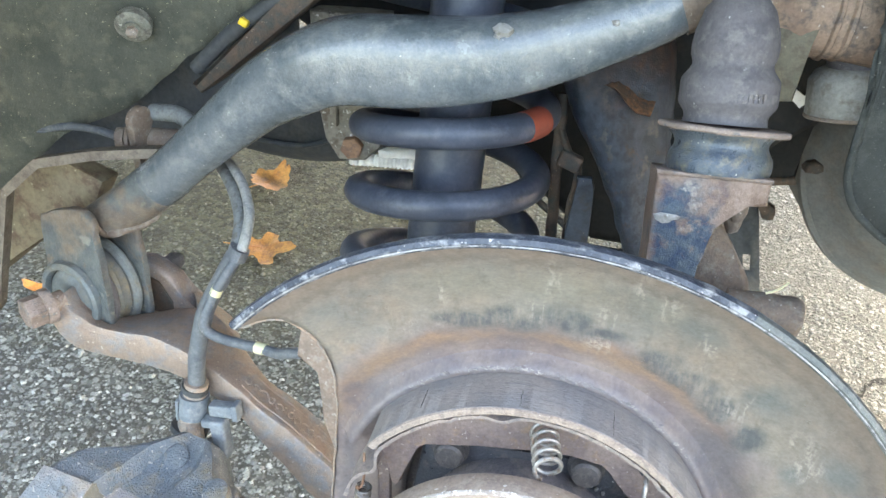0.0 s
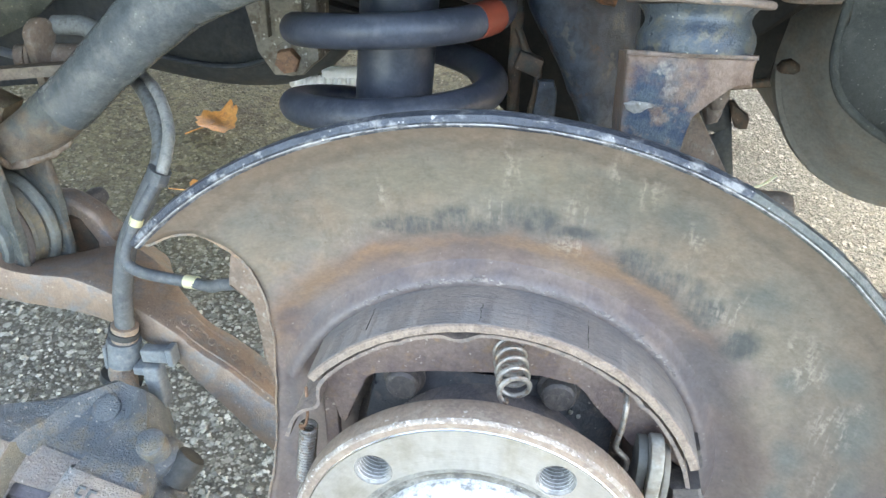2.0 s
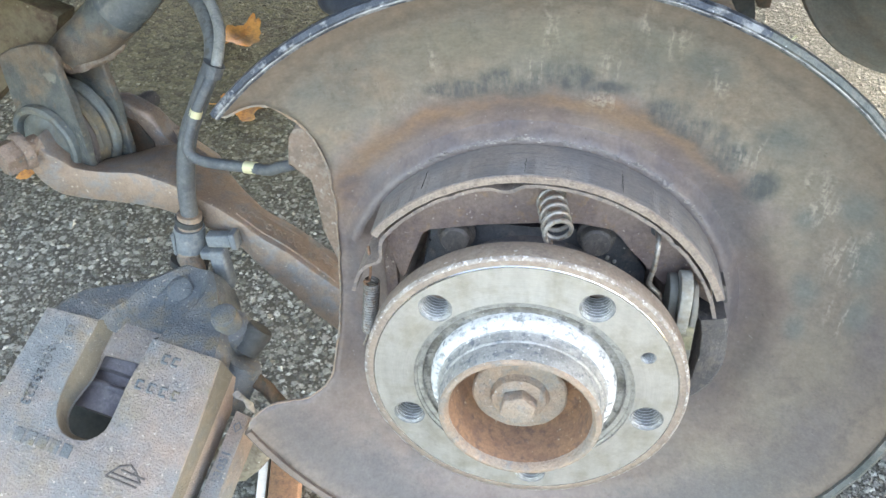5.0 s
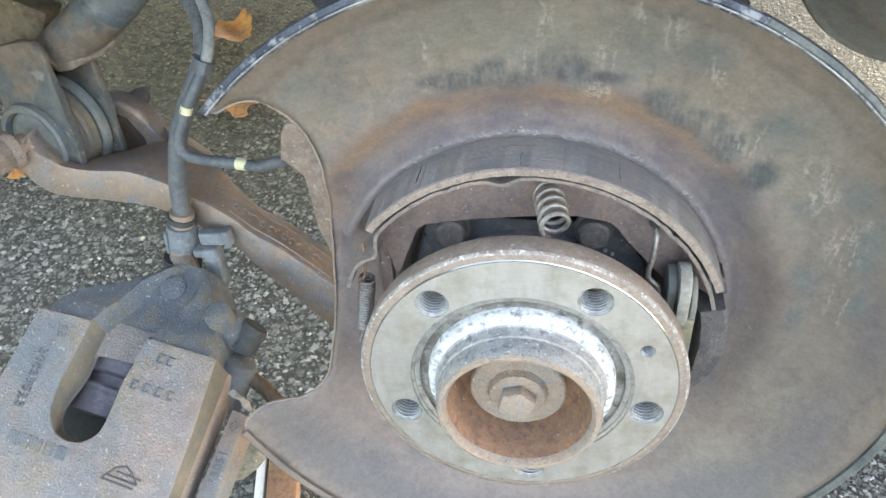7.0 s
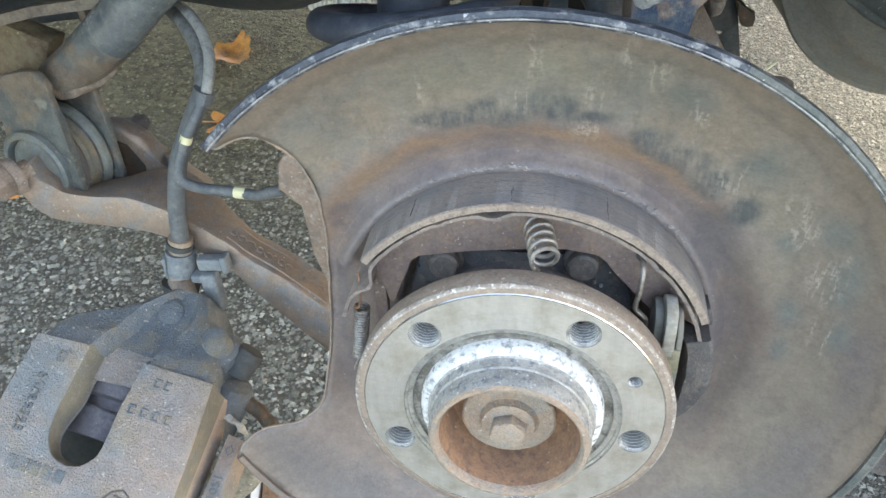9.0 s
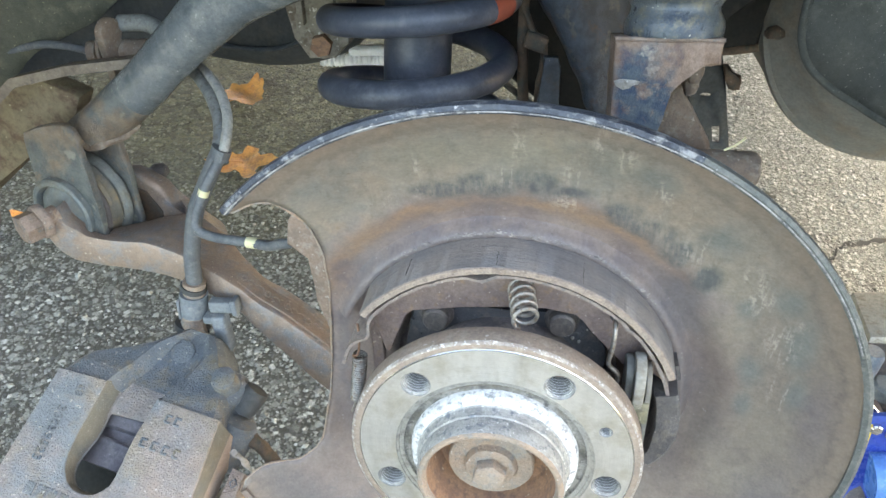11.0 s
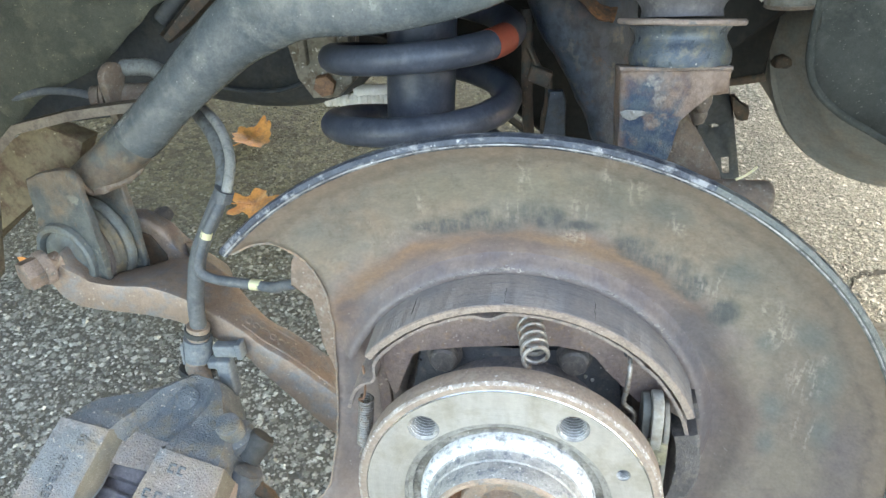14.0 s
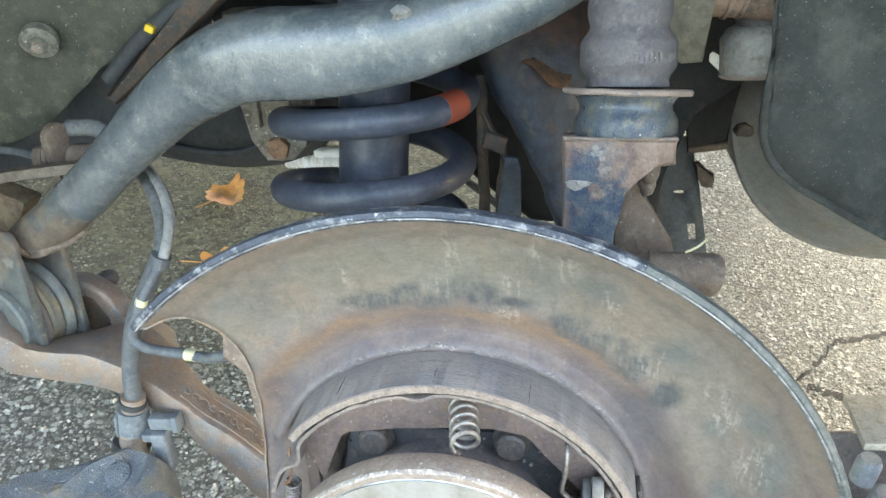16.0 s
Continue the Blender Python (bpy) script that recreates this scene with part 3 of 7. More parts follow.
RIM_EDGE = worn("flaking_black_edge", (0.026, 0.033, 0.048), (0.056, 0.066, 0.084), (0.225, 0.232, 0.242), (0.38, 0.38, 0.39), 48, (0.3, 0.6), 0.2, 0.70, 900, 1.2, second_at=0.48, third_at=0.545, soft=0.9)
RIM_DULL = worn("dull_teal_rim", (0.062, 0.074, 0.073), (0.108, 0.115, 0.110), (0.175, 0.168, 0.155), (0.36, 0.37, 0.36), 60, (0.35, 0.65), 0.2, 0.71, 900, 1.0, third_at=0.58, soft=1.3)
BARE = worn("bare_bright_edge", (0.36, 0.358, 0.36), (0.24, 0.24, 0.245), (0.10, 0.10, 0.11), (0.62, 0.62, 0.62), 90, (0.35, 0.6), 0.5, 0.70, 900, 0.6, third_at=0.56)
DULL_GREY = worn("dull_grey_steel", (0.29, 0.28, 0.25), (0.34, 0.32, 0.28), (0.25, 0.22, 0.18), (0.3, 0.29, 0.27), 50, (0.55, 0.8), 0.2, 0.72, 500, 0.3)


def ground_patch(n, l, co, cloud, cx, cy, reach):
    """A ragged patch of another colour on the asphalt round (cx, cy), in level ground coordinates."""
    sep = n.new("ShaderNodeSeparateXYZ")
    l.new(co, sep.inputs[0])
    dx, dy = calc(n, l, "SUBTRACT", sep.outputs["X"], cx), calc(n, l, "SUBTRACT", sep.outputs["Y"], cy)
    far = calc(n, l, "SQRT", calc(n, l, "MULTIPLY_ADD", dx, dx, calc(n, l, "MULTIPLY", dy, dy)))
    return ramp(n, l, calc(n, l, "MULTIPLY_ADD", cloud, 0.35, far), reach + 0.30, reach - 0.05)


def asphalt_stuff():
    m, n, l, b = nodes_of("worn_asphalt")
    raw = n.new("ShaderNodeTexCoord").outputs["Object"]
    warp = n.new("ShaderNodeTexNoise")
    warp.inputs["Scale"].default_value = 220
    l.new(raw, warp.inputs["Vector"])
    add = n.new("ShaderNodeVectorMath")
    add.operation = "MULTIPLY_ADD"
    l.new(warp.outputs["Color"], add.inputs[0])
    add.inputs[1].default_value = (0.005, 0.005, 0.005)
    l.new(raw, add.inputs[2])
    co = add.outputs[0]

    def stones(scale):
        v = n.new("ShaderNodeTexVoronoi")
        v.inputs["Scale"].default_value = scale
        l.new(co, v.inputs["Vector"])
        s = n.new("ShaderNodeSeparateColor")
        l.new(v.outputs["Color"], s.inputs[0])
        return v.outputs["Distance"], s.outputs

    d1, c1 = stones(120)
    d2, c2 = stones(260)
    big = noise_tex(n, l, raw, 5, 4, 0.6)
    fine = noise_tex(n, l, raw, 900, 3, 0.6)
    binder = mixc(n, l, big, (0.044, 0.043, 0.037), (0.076, 0.071, 0.058))
    tone1 = mixc(n, l, c1[0], (0.082, 0.082, 0.075), (0.308, 0.310, 0.285))
    tone1 = mixc(n, l, ramp(n, l, c1[1], 0.88, 0.96), tone1, (0.47, 0.466, 0.435))
    tone2 = mixc(n, l, c2[0], (0.062, 0.061, 0.055), (0.268, 0.268, 0.242))
    in2 = calc(n, l, "MULTIPLY", ramp(n, l, d2, 0.60, 0.40), ramp(n, l, c2[2], 0.15, 0.25))
    in1 = calc(n, l, "MULTIPLY", ramp(n, l, d1, 0.60, 0.42), ramp(n, l, c1[2], 0.35, 0.42))
    c = mixc(n, l, in2, binder, tone2)
    c = mixc(n, l, in1, c, tone1)
    # darker olive-brown towards the far left
    umber = calc(n, l, "MULTIPLY", ground_patch(n, l, raw, big, -0.48, 1.10, 0.55), 0.82)
    c = mixc(n, l, umber, c, mixc(n, l, c1[0], (0.056, 0.050, 0.027), (0.165, 0.145, 0.080)))
    # muted towards an even grey at the rear
    c = mixc(n, l, calc(n, l, "MULTIPLY", ground_patch(n, l, raw, big, 0.62, 0.95, 0.45), 0.50), c, (0.122, 0.132, 0.120))
    # the open crack line is left to the geometry; here only oil-dark clouds and the grey patch
    c = mixc(n, l, calc(n, l, "MULTIPLY", ramp(n, l, noise_tex(n, l, raw, 9, 5, 0.65), 0.52, 0.72), 0.45), c, (0.040, 0.038, 0.032))
    shade = n.new("ShaderNodeHueSaturation")
    l.new(c, shade.inputs["Color"])
    l.new(calc(n, l, "MULTIPLY_ADD", fine, 0.7, 0.65), shade.inputs["Value"])
    h = calc(n, l, "ADD", calc(n, l, "MULTIPLY", in1, 0.8), calc(n, l, "ADD", calc(n, l, "MULTIPLY", in2, 0.5), calc(n, l, "MULTIPLY", fine, 0.3)))
    finish(n, l, b, shade.outputs["Color"], 0.75, 0.0, h, 1.0, 0.004)
    return m


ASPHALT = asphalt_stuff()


def aggregate_stone():
    m, n, l, b = nodes_of("aggregate_stone")
    rnd = n.new("ShaderNodeNewGeometry").outputs["Random Per Island"]
    co = n.new("ShaderNodeTexCoord").outputs["Object"]
    f = noise_tex(n, l, co, 700, 3, 0.6)
    c = mixc(n, l, ramp(n, l, rnd, 0.0, 0.80), (0.050, 0.052, 0.048), (0.32, 0.324, 0.298))
    c = mixc(n, l, ramp(n, l, rnd, 0.86, 1.0), c, (0.42, 0.424, 0.398))
    umber = calc(n, l, "MULTIPLY", ground_patch(n, l, co, noise_tex(n, l, co, 5, 4, 0.6), -0.48, 1.10, 0.55), 0.75)
    c = mixc(n, l, calc(n, l, "MULTIPLY", ground_patch(n, l, co, noise_tex(n, l, co, 5, 4, 0.6), 0.62, 0.95, 0.45), 0.50), c, (0.132, 0.142, 0.129))
    c = mixc(n, l, umber, c, mixc(n, l, rnd, (0.056, 0.050, 0.027), (0.200, 0.178, 0.105)))
    shade = n.new("ShaderNodeHueSaturation")
    l.new(c, shade.inputs["Color"])
    l.new(calc(n, l, "MULTIPLY_ADD", f, 0.6, 0.7), shade.inputs["Value"])
    finish(n, l, b, shade.outputs["Color"], 0.6, 0.0, f, 0.3, 0.0008)
    return m


AGGREGATE = aggregate_stone()


# ---- building helpers ----
def smooth(mesh, degrees=35):
    for p in mesh.polygons:
        p.use_smooth = True
    mesh.set_sharp_from_angle(angle=radians(degrees))


def mesh_of(name, bm, material, degrees=35):
    bmesh.ops.recalc_face_normals(bm, faces=bm.faces[:])
    mesh = bpy.data.meshes.new(name)
    bm.to_mesh(mesh)
    bm.free()
    mesh.materials.append(material)
    smooth(mesh, degrees)
    return mesh


def thing(name, base, label, category, group="", kind=""):
    """An Empty at the base of a thing of the car; its parts are laid out in the hub's frame."""
    ob = new(name)
    ob.empty_display_size = 0.02
    ob.matrix_world = UP @ Matrix.Translation(base)
    BASES[ob.name] = Vector(base)
    return tagged(ob, label, category, group, kind)


BASES = {}


def part(name, bm, material, parent, label="", degrees=35):
    ob = new(name, mesh_of(name, bm, material, degrees))
    ob.parent = parent
    if parent.name in BASES:
        ob.matrix_basis = Matrix.Translation(-BASES[parent.name])
    return tagged(ob, label)


def join_grid(bm, rows, closed_u=False, closed_v=False):
    nu, nv = len(rows), len(rows[0])
    vs = [[bm.verts.new(p) for p in row] for row in rows]
    for i in range(nu if closed_u else nu - 1):
        for j in range(nv if closed_v else nv - 1):
            quad = (vs[i][j], vs[(i + 1) % nu][j], vs[(i + 1) % nu][(j + 1) % nv], vs[i][(j + 1) % nv])
            bm.faces.new(quad)
    return vs


def axle(r, y, ang):
    return Vector((r * math.cos(ang), y, HUB_Z + r * math.sin(ang)))


def lathe(bm, profile, a0=0.0, a1=360.0, seg=96, close=False, wobble=0.0):
    """Turns (radius, y) pairs about the axle, from a0 to a1 degrees (0: rearwards, 90: up). close: the profile is a ring."""
    full = abs(a1 - a0) >= 359.9
    count = seg if full else seg + 1
    rows = []
    for i in range(count):
        ang = radians(a0 + (a1 - a0) * i / seg)
        w = 1 + wobble * noise.noise(Vector((i * 0.35, 3.1, 0.7)))
        rows.append([axle(r * w, y, ang) for r, y in profile])
    vs = join_grid(bm, rows, closed_u=full, closed_v=close)
    if not full and close:
        bm.faces.new(vs[0])
        bm.faces.new(list(reversed(vs[-1])))
    return vs


def disc_lathe(bm, centre, axis, profile, seg=32):
    """Turns (radius, height) pairs about an axis through centre."""
    rot = Vector((0, 0, 1)).rotation_difference(Vector(axis).normalized()).to_matrix()
    rows = []
    for i in range(seg):
        ang = 2 * math.pi * i / seg
        rows.append([Vector(centre) + rot @ Vector((r * math.cos(ang), r * math.sin(ang), h)) for r, h in profile])
    join_grid(bm, rows, closed_u=True)
    bmesh.ops.remove_doubles(bm, verts=bm.verts[:], dist=1e-6)


def spline(points, steps=8):
    """A smooth line through points (tuples of any length)."""
    p = [np.array(q, float) for q in points]
    p = [2 * p[0] - p[1]] + p + [2 * p[-1] - p[-2]]
    out = []
    for i in range(1, len(p) - 2):
        for k in range(steps):
            t = k / steps
            out.append(0.5 * (2 * p[i] + (p[i + 1] - p[i - 1]) * t + (2 * p[i - 1] - 5 * p[i] + 4 * p[i + 1] - p[i + 2]) * t * t
                              + (3 * p[i] - p[i - 1] - 3 * p[i + 1] + p[i + 2]) * t ** 3))
    out.append(p[-2])
    return out


def tube(bm, points, radius, seg=14, flat=1.0, caps=True, up=(0, 0, 1), square=1.0):
    """Sweeps a round (or flattened) section along points; radius and square are one number or one for each point."""
    pts = [Vector(p[:3]) for p in points]
    rows = []
    side = None
    for i, p in enumerate(pts):
        t = (pts[min(i + 1, len(pts) - 1)] - pts[max(i - 1, 0)]).normalized()
        if side is None:
            side = t.cross(Vector(up))
            if side.length < 0.1:
                side = t.cross(Vector((0, 1, 0)))
        side = (side - t * side.dot(t)).normalized()
        other = t.cross(side)
        r = radius[i] if isinstance(radius, (list, tuple)) else radius
        sq = square[i] if isinstance(square, (list, tuple)) else square
        ring = [(math.cos(2 * math.pi * k / seg), math.sin(2 * math.pi * k / seg)) for k in range(seg)]
        rows.append([p + side * (r * math.copysign(abs(c) ** sq, c)) + other * (r * flat * math.copysign(abs(d) ** sq, d)) for c, d in ring])
    vs = join_grid(bm, rows, closed_v=True)
    if caps:
        bm.faces.new(vs[0])
        bm.faces.new(list(reversed(vs[-1])))


def slab(bm, outline, m, low, high, bevel=0.0, seg=2):
    """A plate: an outline of (u, v) pairs in the frame m, from w = low to w = high."""
    k = len(outline)
    lo = [bm.verts.new(m @ Vector((u, v, low))) for u, v in outline]
    hi = [bm.verts.new(m @ Vector((u, v, high))) for u, v in outline]
    f1, f2 = bm.faces.new(lo), bm.faces.new(list(reversed(hi)))
    sides = [bm.faces.new((lo[i], hi[i], hi[(i + 1) % k], lo[(i + 1) % k])) for i in range(k)]
    if bevel:
        edges = {e for f in (f1, f2) for e in f.edges}
        bmesh.ops.bevel(bm, geom=list(edges), offset=bevel, segments=seg, affect="EDGES", profile=0.5)


def face_front(y=0.0):
    """A frame whose u is x, v is z and w runs inwards along y, so an outline is drawn as seen from outside."""
    return Matrix(((1, 0, 0, 0), (0, 0, 1, y), (0, 1, 0, 0), (0, 0, 0, 1)))


def frame_of(origin, u, v):
    u, v = Vector(u).normalized(), Vector(v)
    v = (v - u * v.dot(u)).normalized()
    w = u.cross(v)
    return Matrix(((u.x, v.x, w.x, origin[0]), (u.y, v.y, w.y, origin[1]), (u.z, v.z, w.z, origin[2]), (0, 0, 0, 1)))


def block(bm, size, m, bevel=0.002, seg=2):
    x, y, z = (s / 2 for s in size)
    slab(bm, [(-x, -y), (x, -y), (x, y), (-x, y)], m, -z, z)
    if bevel:
        bmesh.ops.bevel(bm, geom=bm.edges[:], offset=bevel, segments=seg, affect="EDGES", profile=0.5)


def hexagon(bm, centre, axis, across, height, dome=0.0):
    rot = Vector((0, 0, 1)).rotation_difference(Vector(axis).normalized()).to_matrix().to_4x4()
    m = Matrix.Translation(centre) @ rot
    r = across / math.sqrt(3)
    slab(bm, [(r * math.cos(math.pi * k / 3 + 0.3), r * math.sin(math.pi * k / 3 + 0.3)) for k in range(6)], m, 0, height, across * 0.07)


def helix(centre, axis, radius, pitch, turns, start=0.0, steps=24, ends=0.0):
    rot = Vector((0, 0, 1)).rotation_difference(Vector(axis).normalized()).to_matrix()
    out = []
    for i in range(int(turns * steps) + 1):
        a = start + 2 * math.pi * i / steps
        out.append(Vector(centre) + rot @ Vector((radius * math.cos(a), radius * math.sin(a), pitch * i / steps)))
    return out


def arc(cx, cy, r, a0, a1, n=8):
    return [(cx + r * math.cos(radians(a0 + (a1 - a0) * i / n)), cy + r * math.sin(radians(a0 + (a1 - a0) * i / n))) for i in range(n + 1)]


def roughen(bm, amount, scale, seed=0.0):
    for v in bm.verts:
        p = v.co * scale + Vector((seed, seed * 1.7, 0))
        v.co += noise.noise_vector(p) * amount


# ---- the ground ----
def build_ground():
    bm = bmesh.new()
    rings = [0.0, 0.6, 1.2, 2.0, 4.0, 10.0, 40.0, 300.0, 2000.0]
    rows = []
    for r in rings[1:]:
        rows.append([Vector((r * math.cos(2 * math.pi * k / 48), 0.5 + r * math.sin(2 * math.pi * k / 48), 0)) for k in range(48)])
    vs = join_grid(bm, rows, closed_v=True)
    bm.faces.new(vs[0])
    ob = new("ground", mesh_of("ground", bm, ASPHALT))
    tagged(ob, "weathered grey asphalt with coarse pale aggregate", "asphalt", kind="structure")


build_ground()


# ---- wheel hub ----
def build_hub():
    hub = thing("wheel_hub", (0, 0.03, 0.45), "turned steel wheel hub with five threaded holes and rusty bore", "wheel hub")
    holes = [(0.054, 126 + 5, 0.0070), (0.054, 59, 0.0070), (0.054, -13, 0.0070), (0.054, -85, 0.0070), (0.054, 203, 0.0070), (0.0545, 24.5, 0.0031)]
    bm = bmesh.new()
    lathe(bm, [(0.0638, 0.0003), (0.0668, 0.0003), (0.0676, 0.0006), (0.068, 0.0012), (0.068, 0.0105), (0.0672, 0.012), (0.050, 0.0135), (0.030, 0.03)], seg=128)
    part("flange", bm, FLANGE_EDGE, hub, "brown oxidised flange edge")
    bm = bmesh.new()
    lathe(bm, [(0.0635, 0.0), (0.0640, -0.0001), (0.0643, 0.0003), (0.0638, 0.0004)], seg=128)
    part("edge_line", bm, CHROME, hub, "bright turned edge line")
    bm = bmesh.new()
    lathe(bm, [(0.0667, 0.0001), (0.0674, 0.0002), (0.0680, 0.0008), (0.0682, 0.0014), (0.0678, 0.0016)], seg=160)
    roughen(bm, 0.00012, 600)
    part("worn_corner", bm, SPARKLE, hub, "bright worn corner of the flange")
    # the face, with its holes left open
    bm = bmesh.new()
    edges = []
    rings = [(0, 0, 0.0635, 128), (0, 0, 0.0465, 96)] + [(r * math.cos(radians(g)), r * math.sin(radians(g)), q, 28) for r, g, q in holes]
    for cx, cz, q, k in rings:
        vs = [bm.verts.new((cx + q * math.cos(2 * math.pi * i / k), 0.0, HUB_Z + cz + q * math.sin(2 * math.pi * i / k))) for i in range(k)]
        edges += [bm.edges.new((vs[i], vs[(i + 1) % k])) for i in range(k)]
    bmesh.ops.triangle_fill(bm, use_beauty=True, use_dissolve=False, edges=edges)
    for f in bm.faces:
        if f.normal.y > 0:
            f.normal_flip()
    part("hub_face", bm, FACE, hub, "bright machined mounting face")
    for r, g, q in holes:
        bm = bmesh.new()
        cx, cz = r * math.cos(radians(g)), HUB_Z + r * math.sin(radians(g))
        depth, pitch = 0.0125, 0.0017 if q > 0.005 else 0.0009
        prof = [(q, 0.0), (q * 0.97, 0.0004)]
        h = 0.0003
        while h < depth:
            prof += [(q * 0.97, h + pitch * 0.08), (q * 0.83, h + pitch * 0.46), (q * 0.83, h + pitch * 0.58), (q * 0.97, h + pitch)]
            h += pitch
        rows = []
        for i in range(28):
            an = 2 * math.pi * i / 28
            rows.append([Vector((cx + s * math.cos(an), h, cz + s * math.sin(an))) for j, (s, h) in enumerate(prof)])
        vs = join_grid(bm, rows, closed_u=True)
        bm.faces.ensure_lookup_table()
        per = len(prof) - 1
        for k, f in enumerate(bm.faces):
            j = k % per
            f.material_index = 1 if j == 0 or j % 4 in (1, 2) else 0
        ob = part("threaded_hole", bm, THREAD_LIT, hub, "bright threaded stud hole", 20)
        ob.data.materials.append(THREAD_SHADE)
    bm = bmesh.new()
    lathe(bm, [(0.0465, 0.0), (0.0463, 0.0006), (0.0458, 0.0008), (0.0452, 0.0010), (0.0450, 0.0015), (0.0434, 0.0017), (0.0430, 0.0020)], seg=128)
    roughen(bm, 0.00008, 700)
    part("step_ring", bm, STEP, hub, "stained turned step")
    bm = bmesh.new()
    lathe(bm, [(0.0430, 0.0020), (0.0426, 0.0034), (0.0420, 0.0038), (0.0400, 0.0038), (0.0392, 0.0030)], seg=128)
    part("groove", bm, GROOVE, hub, "stained groove round the spigot")
    bm = bmesh.new()
    lathe(bm, [(0.0392, 0.0030), (0.0389, 0.0002), (0.0385, -0.0012), (0.0376, -0.0024), (0.0364, -0.0030), (0.0356, -0.0032)], seg=128, wobble=0.0012)
    roughen(bm, 0.0002, 500)
    part("shoulder", bm, BRIGHT, hub, "bright polished shoulder ring")
    bm = bmesh.new()
    lathe(bm, [(0.0356, -0.0032), (0.0348, -0.0036), (0.0344, -0.0050), (0.0342, -0.0080), (0.0336, -0.0086), (0.0338, -0.0095), (0.0337, -0.0150), (0.0330, -0.0175)], seg=96)
    roughen(bm, 0.00015, 500)
    part("spigot", bm, SPIGOT, hub, "stained centring spigot")
    bm = bmesh.new()
    lathe(bm, [(0.0330, -0.0175), (0.0322, -0.0183), (0.0308, -0.0184), (0.0299, -0.0176), (0.0292, -0.0150)], seg=96)
    part("spigot_lip", bm, RUST_PALE, hub, "pale rusty rounded lip")
    bm = bmesh.new()
    lathe(bm, [(0.0292, -0.0150), (0.0286, -0.0060), (0.0280, 0.0030), (0.0262, 0.0058), (0.0225, 0.0068), (0.0010, 0.0070)], seg=72)
    roughen(bm, 0.0003, 350)
    part("bore", bm, RUST_ORANGE, hub, "orange rusty bore")
    bolt = thing("axle_bolt", (0, 0.005, 0.45), "rust-pitted axle bolt with wide washer in the hub", "bolt")
    bm = bmesh.new()
    disc_lathe(bm, (-0.0008, 0.0015, 0.4495), (0, -1, 0), [(0.0, -0.006), (0.0193, -0.006), (0.0200, -0.004), (0.0200, 0.0042), (0.0192, 0.0050), (0.0128, 0.0054), (0.0122, 0.0050), (0.0118, 0.0058), (0.0112, 0.0082), (0.0100, 0.0090), (0.0, 0.0092)], 48)
    roughen(bm, 0.00025, 500)
    part("washer", bm, RUST_PALE, bolt, "pale pitted washer")
    bm = bmesh.new()
    hexagon(bm, (-0.0008, -0.0072, 0.4495), (0, -1, 0), 0.0138, 0.0060)
    part("bolt_head", bm, RUST_PALE, bolt, "hexagonal bolt head")


build_hub()


# ---- dust shield ----
RIM_R = 0.1648
DISH = [(0.040, 0.062), (0.085, 0.0605), (0.0885, 0.0602), (0.0900, 0.0596), (0.0925, 0.0593), (0.0940, 0.0596), (0.100, 0.0585), (0.105, 0.0555), (0.111, 0.0515), (0.118, 0.0495), (0.126, 0.0470), (0.139, 0.0395), (0.152, 0.0305), (0.1605, 0.0240), (0.1648, 0.0205)]


def dish(r):
    return float(np.interp(r, [p[0] for p in DISH], [p[1] for p in DISH]))


